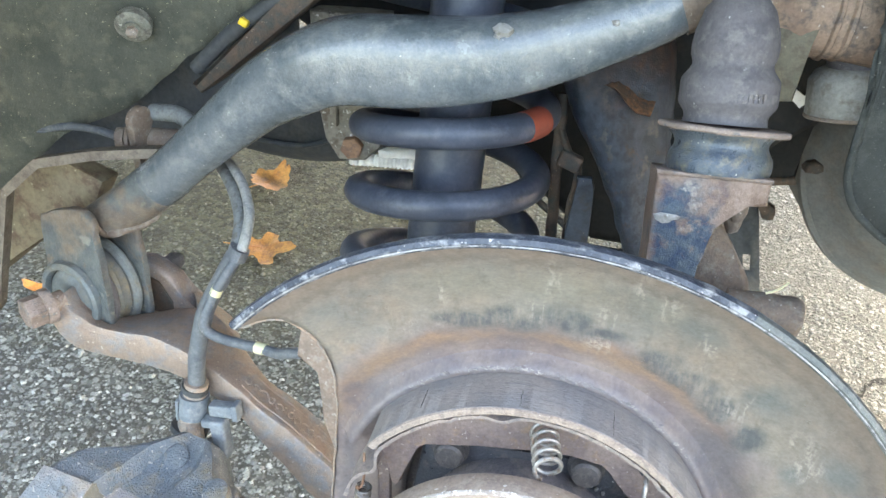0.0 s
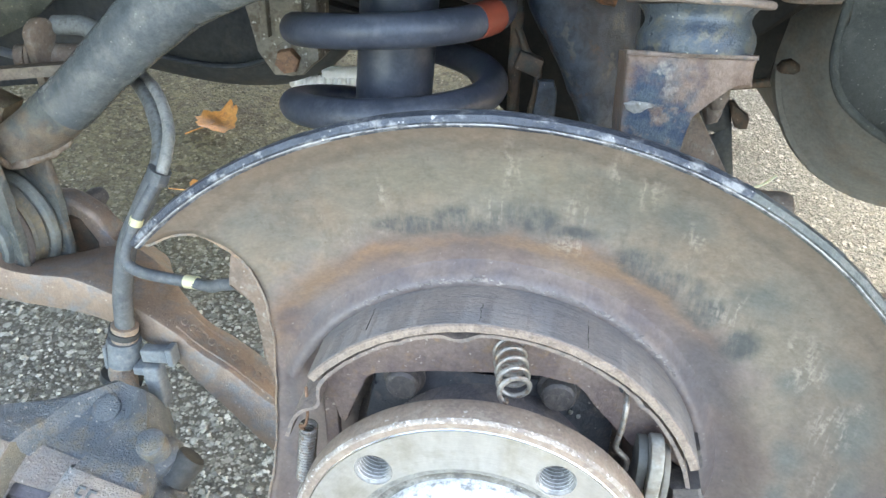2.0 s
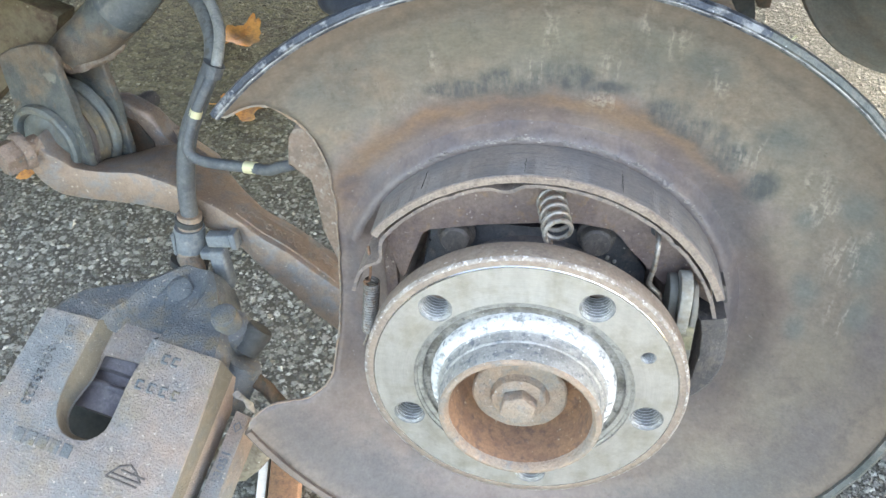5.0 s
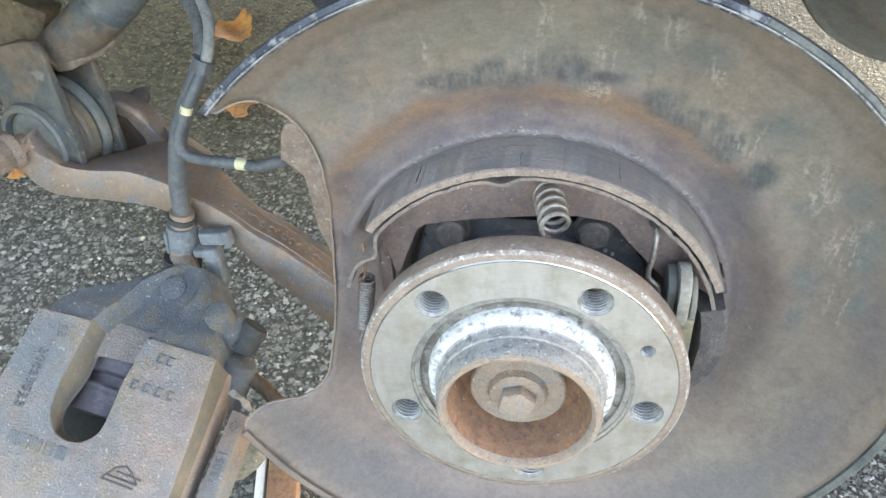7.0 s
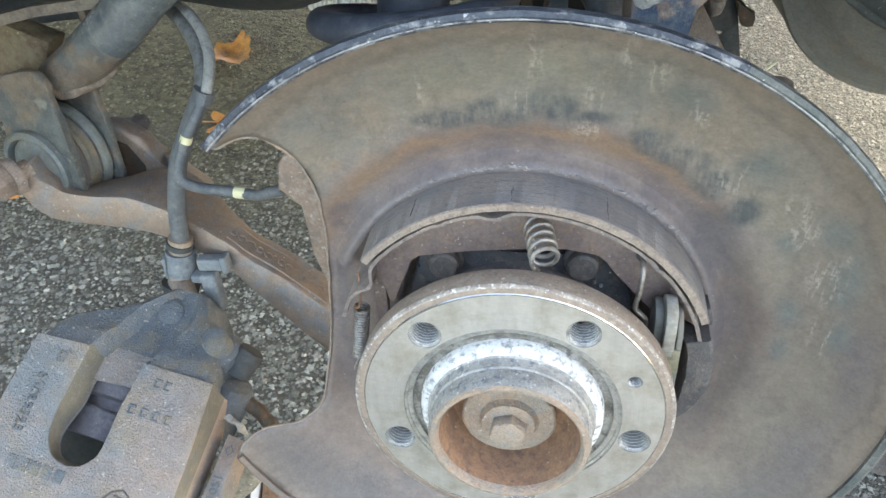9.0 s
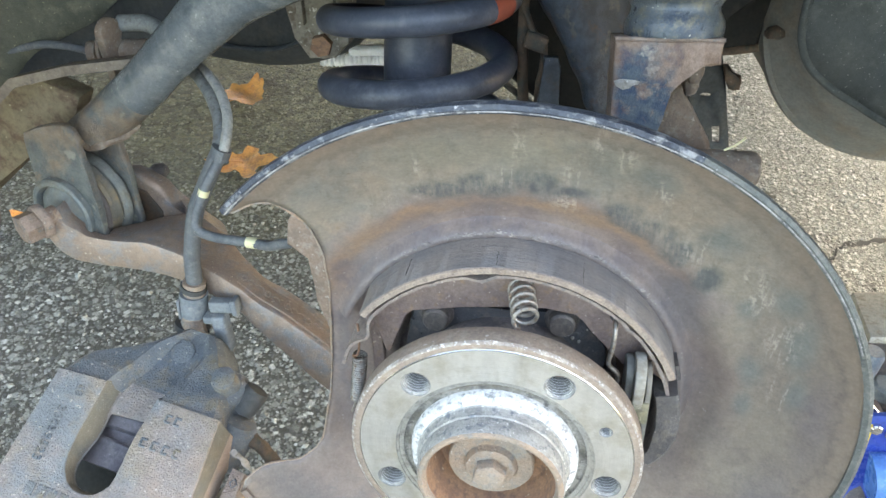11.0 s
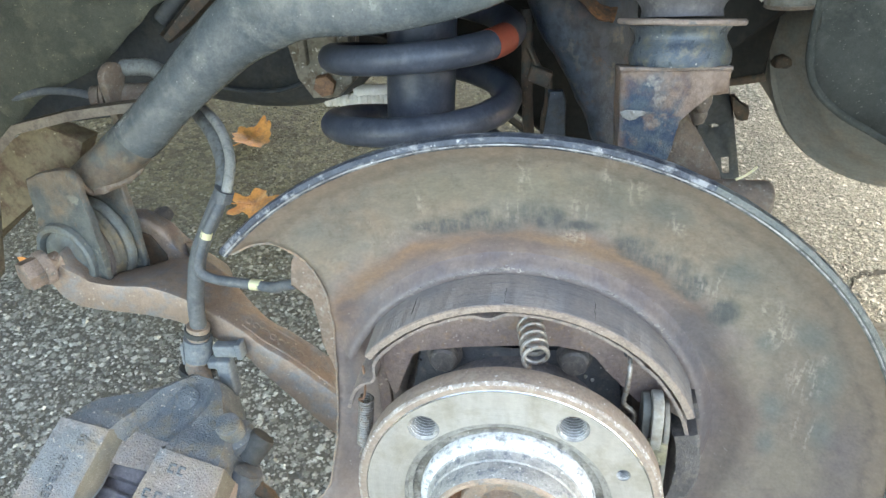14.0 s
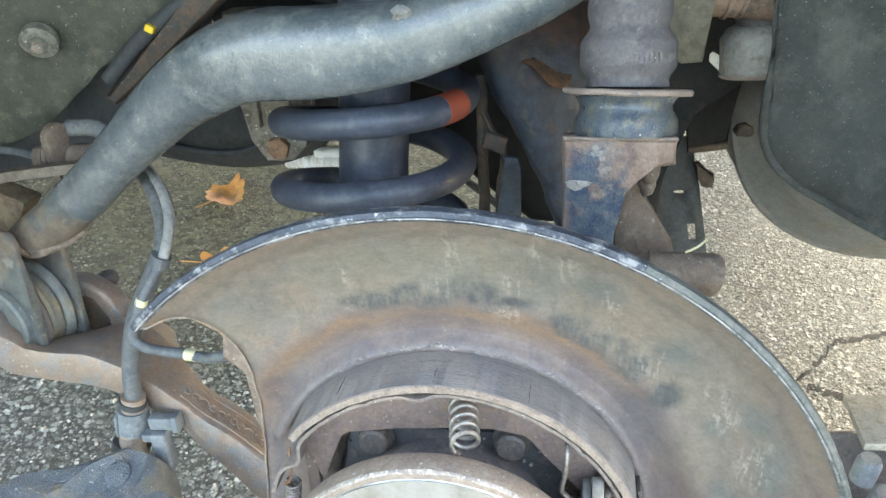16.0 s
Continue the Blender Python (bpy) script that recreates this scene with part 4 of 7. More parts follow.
def build_shield():
    shield = thing("dust_shield", (0, 0.06, 0.29), "brown weathered sheet steel brake dust shield with cut-out", "dust shield")
    # outline: the round rim from the upper horn clockwise to the lower horn, then the cut-out
    rim = [(RIM_R - 0.0036 * (1 - math.cos(radians(min(90, max(0, -g + 20))))), g) for g in np.linspace(137.2, -153.2, 150)]
    cut = [(0.1612, -153.5), (0.1540, -155.0), (0.1443, -154.3), (0.1318, -150.8), (0.1189, -151.7), (0.1079, -158.0), (0.0986, -168.7), (0.0945, -180.2), (0.0949, -192.8),
           (0.0981, -200.6), (0.1035, -209.7), (0.1143, -218.7), (0.1259, -223.3), (0.1363, -226.0), (0.1487, -227.2), (0.1565, -226.4), (0.1614, -223.1), (0.1645, -222.9)]
    cut = [tuple(p) for p in spline(cut, 4)][1:]
    edge = [axle(r, 0, radians(g)) for r, g in rim + cut]
    hole = [axle(0.058, 0, radians(g)) for g in range(0, 360, 5)]
    bm = bmesh.new()
    loops = []
    for ring in (edge, hole):
        vs = [bm.verts.new(p) for p in ring]
        loops += [bm.edges.new((vs[i], vs[(i + 1) % len(vs)])) for i in range(len(vs))]
    bmesh.ops.triangle_fill(bm, use_beauty=True, use_dissolve=False, edges=loops)
    for _ in range(7):
        long = [e for e in bm.edges if e.calc_length() > 0.0055]
        if not long:
            break
        bmesh.ops.subdivide_edges(bm, edges=long, cuts=1)
        bmesh.ops.triangulate(bm, faces=bm.faces[:])
        bmesh.ops.beautify_fill(bm, faces=bm.faces[:], edges=bm.edges[:])
    for v in bm.verts:
        q = math.hypot(v.co.x, v.co.z - HUB_Z)
        v.co.y = dish(q) + 0.0006 * noise.noise(Vector((v.co.x * 30, v.co.z * 30, 2.0)))
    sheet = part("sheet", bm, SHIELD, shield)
    mod = sheet.modifiers.new("thickness", "SOLIDIFY")
    mod.thickness, mod.offset = 0.0013, 1.0
    # rolled outer edge
    bm = bmesh.new()
    prof = [(-0.0022, -0.0010), (0.0000, -0.0022), (0.0018, -0.0014), (0.0022, 0.0010), (0.0014, 0.0046), (0.0002, 0.0056), (-0.0012, 0.0030)]
    rows = []
    for i, (r, g) in enumerate(rim):
        a = radians(g)
        w = 0.00025 * noise.noise(Vector((i * 0.9, 0, 0)))
        rows.append([axle(r + dr + w, dish(r) + dy, a) for dr, dy in prof])
    vs = join_grid(bm, rows, closed_v=True)
    bm.faces.new(vs[0])
    bm.faces.new(list(reversed(vs[-1])))
    ob = part("rolled_rim", bm, RIM_EDGE, shield, "rolled rim with flaking black paint and bare metal")
    ob.data.materials.append(SHIELD)
    ob.data.materials.append(RIM_DULL)
    for p in ob.data.polygons:
        if p.center.x > 0.072 + 0.03 * noise.noise(p.center * 70):
            p.material_index = 2
        if p.center.z < 0.425 + 0.02 * noise.noise(p.center * 60) and p.center.x < 0.08:
            p.material_index = 1
    bm = bmesh.new()
    tube(bm, [axle(r - 0.0010, dish(r) - 0.0014, radians(g)) for r, g in rim if g > 22], 0.0005, 8)
    part("bare_edge", bm, BARE, shield, "bright bare metal edge")
    bm = bmesh.new()
    tube(bm, [axle(r + 0.0002, dish(r) - 0.0002, radians(g)) for r, g in cut], 0.0005, 6)
    roughen(bm, 0.0006, 420)
    part("cut_edge", bm, RUST_PALE, shield, "ragged pale edge of the cut-out")
    bm = bmesh.new()
    lathe(bm, [(0.0868, 0.0535), (0.0880, 0.0530), (0.0890, 0.0530), (0.0900, 0.0533), (0.0910, 0.0541), (0.0922, 0.0556), (0.0935, 0.0576), (0.0955, 0.0596)], 158, -25, 150, wobble=0.003)
    roughen(bm, 0.0003, 260)
    part("crease_ring", bm, SHIELD, shield, "raised crease with pale flecks round the brake shoe")
    bm = bmesh.new()
    for k in range(260):
        a = radians(random.choice((118, 104, 96, 86, 72, 58, 47)) + random.gauss(0, 4.5))
        q, size = 0.0897 + random.gauss(0, 0.0006), 0.00025 + 0.0007 * random.random() ** 2
        bmesh.ops.create_icosphere(bm, subdivisions=1, radius=size, matrix=Matrix.Translation(axle(q, 0.0531, a)) @ Matrix.Diagonal((1.5, 0.5, 0.8, 1)))
    roughen(bm, 0.0003, 700)
    tagged(part("crumb_crust", bm, RIDGE, shield, "pale crumbs along the crease"), kind="stuff")


build_shield()


# ---- parking brake shoes and hardware ----
def build_shoe():
    shoe = thing("brake_shoe", (0, 0.045, 0.50), "brown curved parking brake shoe with worn grey lining", "brake shoe", "parking brake shoes")
    bm = bmesh.new()
    lathe(bm, [(0.0836, 0.0287), (0.0868, 0.0287), (0.0871, 0.0291), (0.0874, 0.0532), (0.0836, 0.0532)], 140.5, 21.5, 120, close=True, wobble=0.002)
    roughen(bm, 0.0002, 300)
    lining = part("lining", bm, LINING, shoe, "worn grey friction lining")
    bm = bmesh.new()
    lathe(bm, [(0.0836, 0.0288), (0.0838, 0.0281), (0.0865, 0.0280), (0.0870, 0.0288)], 140.3, 21.7, 120, close=True, wobble=0.002)
    roughen(bm, 0.00015, 600)
    part("worn_edge", bm, TAN_EDGE, lining, "pale tan worn edge of the lining")
    for g, y0, y1 in ((66, 0.031, 0.048), (92, 0.030, 0.041), (121, 0.035, 0.049)):
        bm = bmesh.new()
        tube(bm, [axle(0.08735, y0 + (y1 - y0) * k / 7, radians(g + random.uniform(-0.25, 0.25))) for k in range(8)], [0.00004 + 0.00012 * random.random() for k in range(8)], 5)
        part("crack", bm, CRACK_AND_SHADE, lining, "fine dark crack")
    bm = bmesh.new()
    rows = []
    for i in range(121):
        g = 164 - (164 - 13.5) * i / 120
        dip = -0.0028 * math.exp(-((g - 97) / 4.0) ** 2) - 0.0008 * math.exp(-((g - 45) / 1.2) ** 2) - 0.0008 * math.exp(-((g - 113) / 1.2) ** 2)
        dip -= 0.0052 * math.exp(-((g - 148) / 4.5) ** 2)
        a = radians(g)
        rows.append([axle(r + dip, y, a) for r, y in [(0.0806, 0.0300), (0.0822, 0.0298), (0.0824, 0.0540), (0.0806, 0.0540)]])
    vs = join_grid(bm, rows, closed_v=True)
    bm.faces.new(vs[0])
    bm.faces.new(list(reversed(vs[-1])))
    roughen(bm, 0.0003, 400)
    part("shoe_table", bm, SHOE_STEEL_PALE, shoe, "pale rusty shoe rim with small nibs")
    bm = bmesh.new()
    outer = [(0.0806 * math.cos(radians(g)), HUB_Z + 0.0806 * math.sin(radians(g))) for g in np.linspace(14, 147, 40)]
    inner = [(-0.0662, 0.4900), (-0.0610, 0.4880), (-0.0594, 0.4760), (-0.0572, 0.4735), (-0.0550, 0.4770), (-0.0480, 0.4985), (-0.0440, 0.5015), (-0.0200, 0.5050), (0.0024, 0.5072),
             (0.0200, 0.5080), (0.0337, 0.5063), (0.0375, 0.5030), (0.0413, 0.4967), (0.0572, 0.4782), (0.0690, 0.4770)]
    slab(bm, outer + inner, face_front(), 0.0405, 0.0450, 0.0006)
    part("web", bm, SHOE_STEEL, shoe, "brown shoe web")
    # hole, a flat disc with the hole's shade in its colour, and hooked wire
    bm = bmesh.new()
    disc_lathe(bm, (0.0520, 0.0403, 0.5070), (0, -1, 0), [(0.0, 0.0), (0.0030, 0.0), (0.0030, 0.0004), (0.0, 0.0004)], 20)
    part("spring_hole_shade", bm, TANK, shoe, "flat dark disc for the shaded spring hole")
    low = thing("brake_shoe", (0, 0.045, 0.37), "dark grimy lower parking brake shoe behind the hub", "brake shoe", "parking brake shoes")
    bm = bmesh.new()
    lathe(bm, [(0.0752, 0.0312), (0.0758, 0.0300), (0.0852, 0.0290), (0.0864, 0.0298), (0.0868, 0.0560), (0.0752, 0.0560)], 14.5, -19.0, 90, close=True, wobble=0.004)
    for v in bm.verts:
        # the lower end runs to a narrow tip
        g = math.degrees(math.atan2(v.co.z - HUB_Z, v.co.x))
        q = math.hypot(v.co.x, v.co.z - HUB_Z)
        f = max(0.0, (-2.0 - g) / 16.5)
        k = (q - 0.0055 * f * f * (q > 0.08)) / q
        v.co.x, v.co.z = v.co.x * k, HUB_Z + (v.co.z - HUB_Z) * k
    roughen(bm, 0.0005, 160)
    part("lining", bm, SOOTY_LINING, low, "dark grimy lining end")
    bm = bmesh.new()
    lathe(bm, [(0.0868, 0.0430), (0.0882, 0.0430), (0.0885, 0.0440), (0.0885, 0.0560), (0.0868, 0.0560)], 18.5, 12.5, 16, close=True)
    part("stop_block", bm, SOOTY_LINING, low, "greasy black stop block")
    bm = bmesh.new()
    outer = [(0.0735 * math.cos(radians(g)), HUB_Z + 0.0735 * math.sin(radians(g))) for g in np.linspace(12, -125, 40)]
    inner = [(0.060 * math.cos(radians(g)), HUB_Z + 0.060 * math.sin(radians(g))) for g in np.linspace(-122, 8, 40)]
    slab(bm, outer + inner, face_front(), 0.0480, 0.0520, 0.0006)
    part("web", bm, DARK_STEEL, low)


build_shoe()


def build_brake_hardware():
    hold = thing("hold_down_spring", (0.010, 0.041, 0.520), "grey coiled hold-down spring on the shoe web", "spring")
    axis = Vector((0.0040, -0.0240, -0.0020))
    pts = helix((0.0076, 0.0400, 0.5200), axis, 0.0054, 0.0052, 4.6, 0.4, 28)
    end = pts[-1]
    pts += [end + (Vector((0.0120, 0.0165, 0.5165)) - end) * (k / 6) * 0.6 + Vector((0.001 * math.sin(k), 0, -0.0012 * math.sin(k * 0.6))) for k in range(1, 6)]
    bm = bmesh.new()
    tube(bm, pts, 0.00098, 8)
    part("coil", bm, SPRING_STEEL, hold)

    ret = thing("return_spring", (-0.073, 0.040, 0.44), "small grey tension spring beside the hub flange", "spring")
    top, bottom = Vector((-0.0718, 0.0385, 0.4715)), Vector((-0.0757, 0.0385, 0.4420))
    pts = helix(top, bottom - top, 0.0033, 0.00155, 19, 0.0, 16)
    bm = bmesh.new()
    tube(bm, pts, 0.00068, 6)
    part("coil", bm, SPRING_STEEL, ret)
    bm = bmesh.new()
    tube(bm, spline([(-0.0735, 0.0370, 0.4700), (-0.0745, 0.0355, 0.4735), (-0.0722, 0.0352, 0.4745), (-0.0712, 0.0365, 0.4800), (-0.0716, 0.0385, 0.4880), (-0.0722, 0.0400, 0.4905)], 6), 0.00065, 8)
    part("hook", bm, RUST_ORANGE, ret, "rusty end hook")
    bm = bmesh.new()
    tube(bm, spline([(-0.0757, 0.0385, 0.4420), (-0.0775, 0.0390, 0.4370), (-0.0800, 0.0400, 0.4300)], 5), 0.00065, 8)
    part("hook", bm, SPRING_STEEL, ret)

    strut = thing("adjuster_strut", (-0.060, 0.045, 0.44), "flat grey steel strut behind the hub flange", "brake strut")
    bm = bmesh.new()
    slab(bm, [(-0.0665, 0.4300), (-0.0605, 0.4300), (-0.0610, 0.4900), (-0.0668, 0.4900)], face_front(), 0.0440, 0.0480, 0.0006)
    part("flat_bar", bm, SHOE_STEEL, strut)
    bm = bmesh.new()
    slab(bm, [(-0.0810, 0.4180), (-0.0770, 0.4160), (-0.0755, 0.4320), (-0.0785, 0.4330)], face_front(), 0.0430, 0.0520, 0.0010)
    slab(bm, [(-0.0830, 0.4120), (-0.0805, 0.4040), (-0.0790, 0.4050), (-0.0800, 0.4150)], face_front(), 0.0440, 0.0500, 0.0006)
    part("foot", bm, LINING, strut, "grey worn foot")

    wire = thing("hooked_wire", (0.053, 0.04, 0.485), "bent grey wire hooked into the brake shoe", "wire hook")
    bm = bmesh.new()
    tube(bm, spline([(0.0518, 0.0410, 0.5068), (0.0514, 0.0340, 0.5080), (0.0514, 0.0300, 0.5050), (0.0508, 0.0290, 0.4960), (0.0498, 0.0290, 0.4895), (0.0504, 0.0295, 0.4862),
                     (0.0545, 0.0300, 0.4815), (0.0552, 0.0310, 0.4770), (0.0548, 0.0330, 0.4720)], 7), 0.0011, 10)
    part("wire", bm, SPRING_STEEL, wire)

    lever = thing("expander_lever", (0.063, 0.03, 0.46), "grey stacked steel expander lever of the parking brake", "lever")
    for x, y, w, low, top, long, mat in ((0.0602, 0.0260, 0.0036, 0.455, 0.4885, 0.016, MUFFLER), (0.0645, 0.0215, 0.0048, 0.468, 0.4930, 0.017, DULL_GREY), (0.0688, 0.0225, 0.0024, 0.440, 0.4870, 0.018, MUFFLER)):
        bm = bmesh.new()
        m = frame_of((x, y, 0.0), (0, 1, 0), (0, 0, 1))
        slab(bm, arc(long / 2, top - long / 2, long / 2, 0, 180, 14) + [(0.0, low), (long, low)], m, -w / 2, w / 2, 0.0005)
        part("plate", bm, mat, lever)
    bm = bmesh.new()
    block(bm, (0.0086, 0.010, 0.0125), Matrix.Translation((0.0655, 0.0265, 0.4650)), 0.0006)
    part("bridge", bm, OLIVE_BRIDGE, lever, "yellowish grey bridge")

    knuckle = thing("axle_flange", (0, 0.06, 0.43), "dark grimy axle carrier flange with two bolts", "axle carrier")
    bm = bmesh.new()
    slab(bm, [(-0.0520, 0.4000), (0.0500, 0.4000), (0.0500, 0.4800), (0.0425, 0.4960), (0.0345, 0.5020), (0.0250, 0.5025), (0.0000, 0.4990), (-0.0230, 0.5005), (-0.0330, 0.5030), (-0.0455, 0.4985), (-0.0500, 0.4700)],
         face_front(), 0.0470, 0.0640, 0.0015)
    roughen(bm, 0.0006, 120)
    part("carrier", bm, GREASY, knuckle)
    for k in range(26):
        bm = bmesh.new()
        x, z = random.uniform(-0.046, 0.042), random.uniform(0.478, 0.503)
        r = random.uniform(0.0004, 0.0011)
        bmesh.ops.create_icosphere(bm, subdivisions=1, radius=r, matrix=Matrix.Translation((x, 0.0466, z)))
        roughen(bm, r * 0.4, 400)
        part("grease_crumb", bm, ALUMINIUM if k % 3 == 0 else GREASY, knuckle, "crumb of dried grease")
    for x, z in ((-0.0330, 0.4960), (0.0276, 0.4985)):
        bm = bmesh.new()
        disc_lathe(bm, (x, 0.0475, z), (0, -1, 0), [(0.0084, 0.0), (0.0084, 0.002), (0.0068, 0.0026), (0.0066, 0.0070), (0.0056, 0.0082), (0.0, 0.0084)], 24)
        part("bolt", bm, GRIMY_BOLT, knuckle, "round grimy bolt head")
    bm = bmesh.new()
    disc_lathe(bm, (0, 0.012, 0.45), (0, 1, 0), [(0.034, 0.0), (0.036, 0.015), (0.046, 0.020), (0.046, 0.06), (0.0, 0.06)], 48)
    part("bearing_housing", bm, DARK_STEEL, knuckle)
    # disc added to plug a gap where sunlit ground shone through
    bm = bmesh.new()
    disc_lathe(bm, (0, 0.0660, 0.45), (0, 1, 0), [(0.0, 0.0), (0.0800, 0.0), (0.0805, 0.0010), (0.0800, 0.0030), (0.0, 0.0030)], 64)
    roughen(bm, 0.0005, 130)
    part("backing", bm, DARK_STEEL, knuckle, "added grimy disc plugging the gap behind the carrier")


build_brake_hardware()


# ---- brake caliper, hanging beside the hub ----
CAL = frame_of((-0.2489, 0.0725, 0.4015), (0.9754, -0.1393, -0.1710), (-0.2082, -0.8377, -0.5048))   # u across, v down the face, w into the casting


def build_caliper():
    cal = thing("brake_caliper", (-0.22, 0.06, 0.33), "dusty cast iron brake caliper hanging by its hose", "brake caliper")
    sgn = 1.0 if (CAL.to_3x3() @ Vector((0, 0, 1))).z < 0 else -1.0

    def out(outline, low, high, bevel, mat, name, label="", rough=0.0):
        bm = bmesh.new()
        lo, hi = sorted((sgn * low, sgn * high))
        slab(bm, outline, CAL, lo, hi, bevel, 3)
        if rough:
            bmesh.ops.subdivide_edges(bm, edges=[e for e in bm.edges if e.calc_length() > 0.012], cuts=3, use_grid_fill=True)
            roughen(bm, rough, 160)
        return part(name, bm, mat, cal, label)

    # the face, its open U and the hole at the foot of a ramp
    rimA = spline([(-0.0003, -0.0010), (-0.0006, 0.0194), (-0.0007, 0.0357), (0.0014, 0.0508), (0.0078, 0.0605), (0.0164, 0.0639), (0.0252, 0.0628), (0.0316, 0.0571), (0.0337, 0.0497), (0.0334, 0.0256), (0.0349, 0.0129), (0.0358, -0.0007)], 5)
    rimB = spline([(0.0050, 0.0152), (0.0050, 0.0308), (0.0015, 0.0460), (0.0022, 0.0550), (0.0075, 0.0612), (0.0170, 0.0622), (0.0250, 0.0608), (0.0300, 0.0555), (0.0318, 0.0480), (0.0312, 0.0256), (0.0305, 0.0180), (0.0290, 0.0132)], 5)
    outer = [(-0.0330, 0.0010), (-0.0345, 0.0340), (-0.0360, 0.0700), (-0.0370, 0.1080), (0.0845, 0.1080), (0.0836, 0.0719), (0.0821, 0.0379), (0.0781, -0.0011)]
    skirt = [(-0.0330, 0.0010), (-0.0345, 0.0340), (-0.0360, 0.0700), (-0.0370, 0.1100), (0.0862, 0.1100), (0.0853, 0.0700), (0.0846, 0.0379), (0.0836, 0.0031)]
    bm = bmesh.new()
    def at(pt, h):
        return bm.verts.new(CAL @ Vector((float(pt[0]), float(pt[1]), sgn * h)))
    a_ring = [at(p, 0.0) for p in rimA]
    o_ring = [at(p, 0.0) for p in outer]
    b_ring = [at(p, 0.0140) for p in rimB]
    c_ring = [at(p, 0.0165) for p in rimB]
    loop = o_ring + list(reversed(a_ring))
    bmesh.ops.triangle_fill(bm, use_beauty=True, use_dissolve=False, edges=[bm.edges.new((loop[k], loop[(k + 1) % len(loop)])) for k in range(len(loop))])
    for k in range(len(a_ring) - 1):
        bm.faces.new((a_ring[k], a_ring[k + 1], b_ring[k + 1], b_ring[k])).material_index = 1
        bm.faces.new((b_ring[k], b_ring[k + 1], c_ring[k + 1], c_ring[k]))
    bm.faces.new((b_ring[-1], b_ring[0], c_ring[0], c_ring[-1]))
    s_ring, d_ring = [at(p, 0.0130) for p in skirt], [at(p, 0.0340) for p in skirt]
    for k in range(len(o_ring) - 1):
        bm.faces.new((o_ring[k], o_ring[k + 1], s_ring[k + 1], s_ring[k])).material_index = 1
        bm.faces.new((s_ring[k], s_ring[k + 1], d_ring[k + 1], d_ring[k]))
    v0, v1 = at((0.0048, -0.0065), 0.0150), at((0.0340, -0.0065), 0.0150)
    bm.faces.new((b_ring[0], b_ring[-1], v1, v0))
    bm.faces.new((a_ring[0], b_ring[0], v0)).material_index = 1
    bm.faces.new((a_ring[-1], v1, b_ring[-1]))
    bmesh.ops.recalc_face_normals(bm, faces=bm.faces[:])
    sharp = [e for e in bm.edges if len(e.link_faces) == 2 and e.calc_face_angle(0.0) > radians(28)]
    bmesh.ops.bevel(bm, geom=sharp, offset=0.0011, segments=2, affect="EDGES", profile=0.5, clamp_overlap=True)
    roughen(bm, 0.00025, 260)
    bridge = part("bridge", bm, CAST, cal, "dusty cast bridge with two fingers and a rounded window")
    bridge.data.materials.append(CAST_SHADED)
    # the cylinder body that slopes away behind the bridge
    w = CAL.to_3x3() @ Vector((0, 0, sgn))
    bm = bmesh.new()
    rows = []
    # v, outer left and right u, left and right border of the valley, height of ridge, valley and underside
    secs = [(0.0010, -0.0325, 0.0776, 0.0005, 0.0360, 0.0008, 0.0155, 0.036), (-0.010, -0.0290, 0.0755, 0.0045, 0.0385, 0.004, 0.0160, 0.040), (-0.018, -0.0240, 0.0720, 0.0080, 0.0410, 0.008, 0.0172, 0.044),
            (-0.028, -0.0060, 0.0660, 0.0115, 0.0440, 0.0110, 0.0180, 0.048), (-0.036, 0.006, 0.0600, 0.0150, 0.0460, 0.0130, 0.0180, 0.050), (-0.045, 0.0150, 0.0540, 0.0220, 0.0430, 0.0155, 0.0188, 0.050), (-0.053, 0.0210, 0.0470, 0.0290, 0.0380, 0.0195, 0.0205, 0.048)]
    for v, u0, u1, a0, a1, h0, hv, h1 in secs:
        pts = [(u0, h0 + 0.005), (u0 + 0.004, h0 + 0.001), (a0 - 0.002, h0), (a0 + 0.0058, hv), (a1 - 0.0030, hv), (a1 + 0.001, h0), (u1 - 0.004, h0), (u1, h0 + 0.005), (u1 + 0.002, h1), (u0, h1)]
        rows.append([CAL @ Vector((u, v, sgn * h)) for u, h in pts])
    vs = join_grid(bm, rows, closed_v=True)
    bm.faces.new(vs[0])
    bm.faces.new(list(reversed(vs[-1])))
    bmesh.ops.subdivide_edges(bm, edges=bm.edges[:], cuts=2, use_grid_fill=True, smooth=0.25)
    roughen(bm, 0.0004, 160)
    part("cylinder_body", bm, CAST_DARK, cal, "grey cast cylinder housing")
    bm = bmesh.new()
    disc_lathe(bm, CAL @ Vector((0.0290, -0.0365, sgn * 0.0185)), -w, [(0.0, 0.0), (0.0078, 0.0), (0.0078, 0.0016), (0.0066, 0.0024), (0.0, 0.0024)], 24)
    part("casting_boss", bm, CAST_DARK, cal, "round casting boss")
    # piston seen through the window
    bm = bmesh.new()
    disc_lathe(bm, CAL @ Vector((0.011, 0.006, sgn * 0.048)), CAL.to_3x3() @ Vector((0, 1, 0)), [(0.0290, 0.0), (0.0290, 0.0150), (0.0275, 0.0162), (0.0235, 0.0168), (0.0235, 0.0225), (0.0275, 0.0230), (0.0282, 0.0245), (0.0275, 0.0265), (0.0268, 0.0272), (0.0268, 0.0400), (0.0, 0.0400)], 48)
    part("piston", bm, PISTON, cal, "grey piston with dark boot groove")
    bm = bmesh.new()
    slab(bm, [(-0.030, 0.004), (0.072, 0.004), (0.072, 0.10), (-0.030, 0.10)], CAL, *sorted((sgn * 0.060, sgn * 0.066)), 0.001)
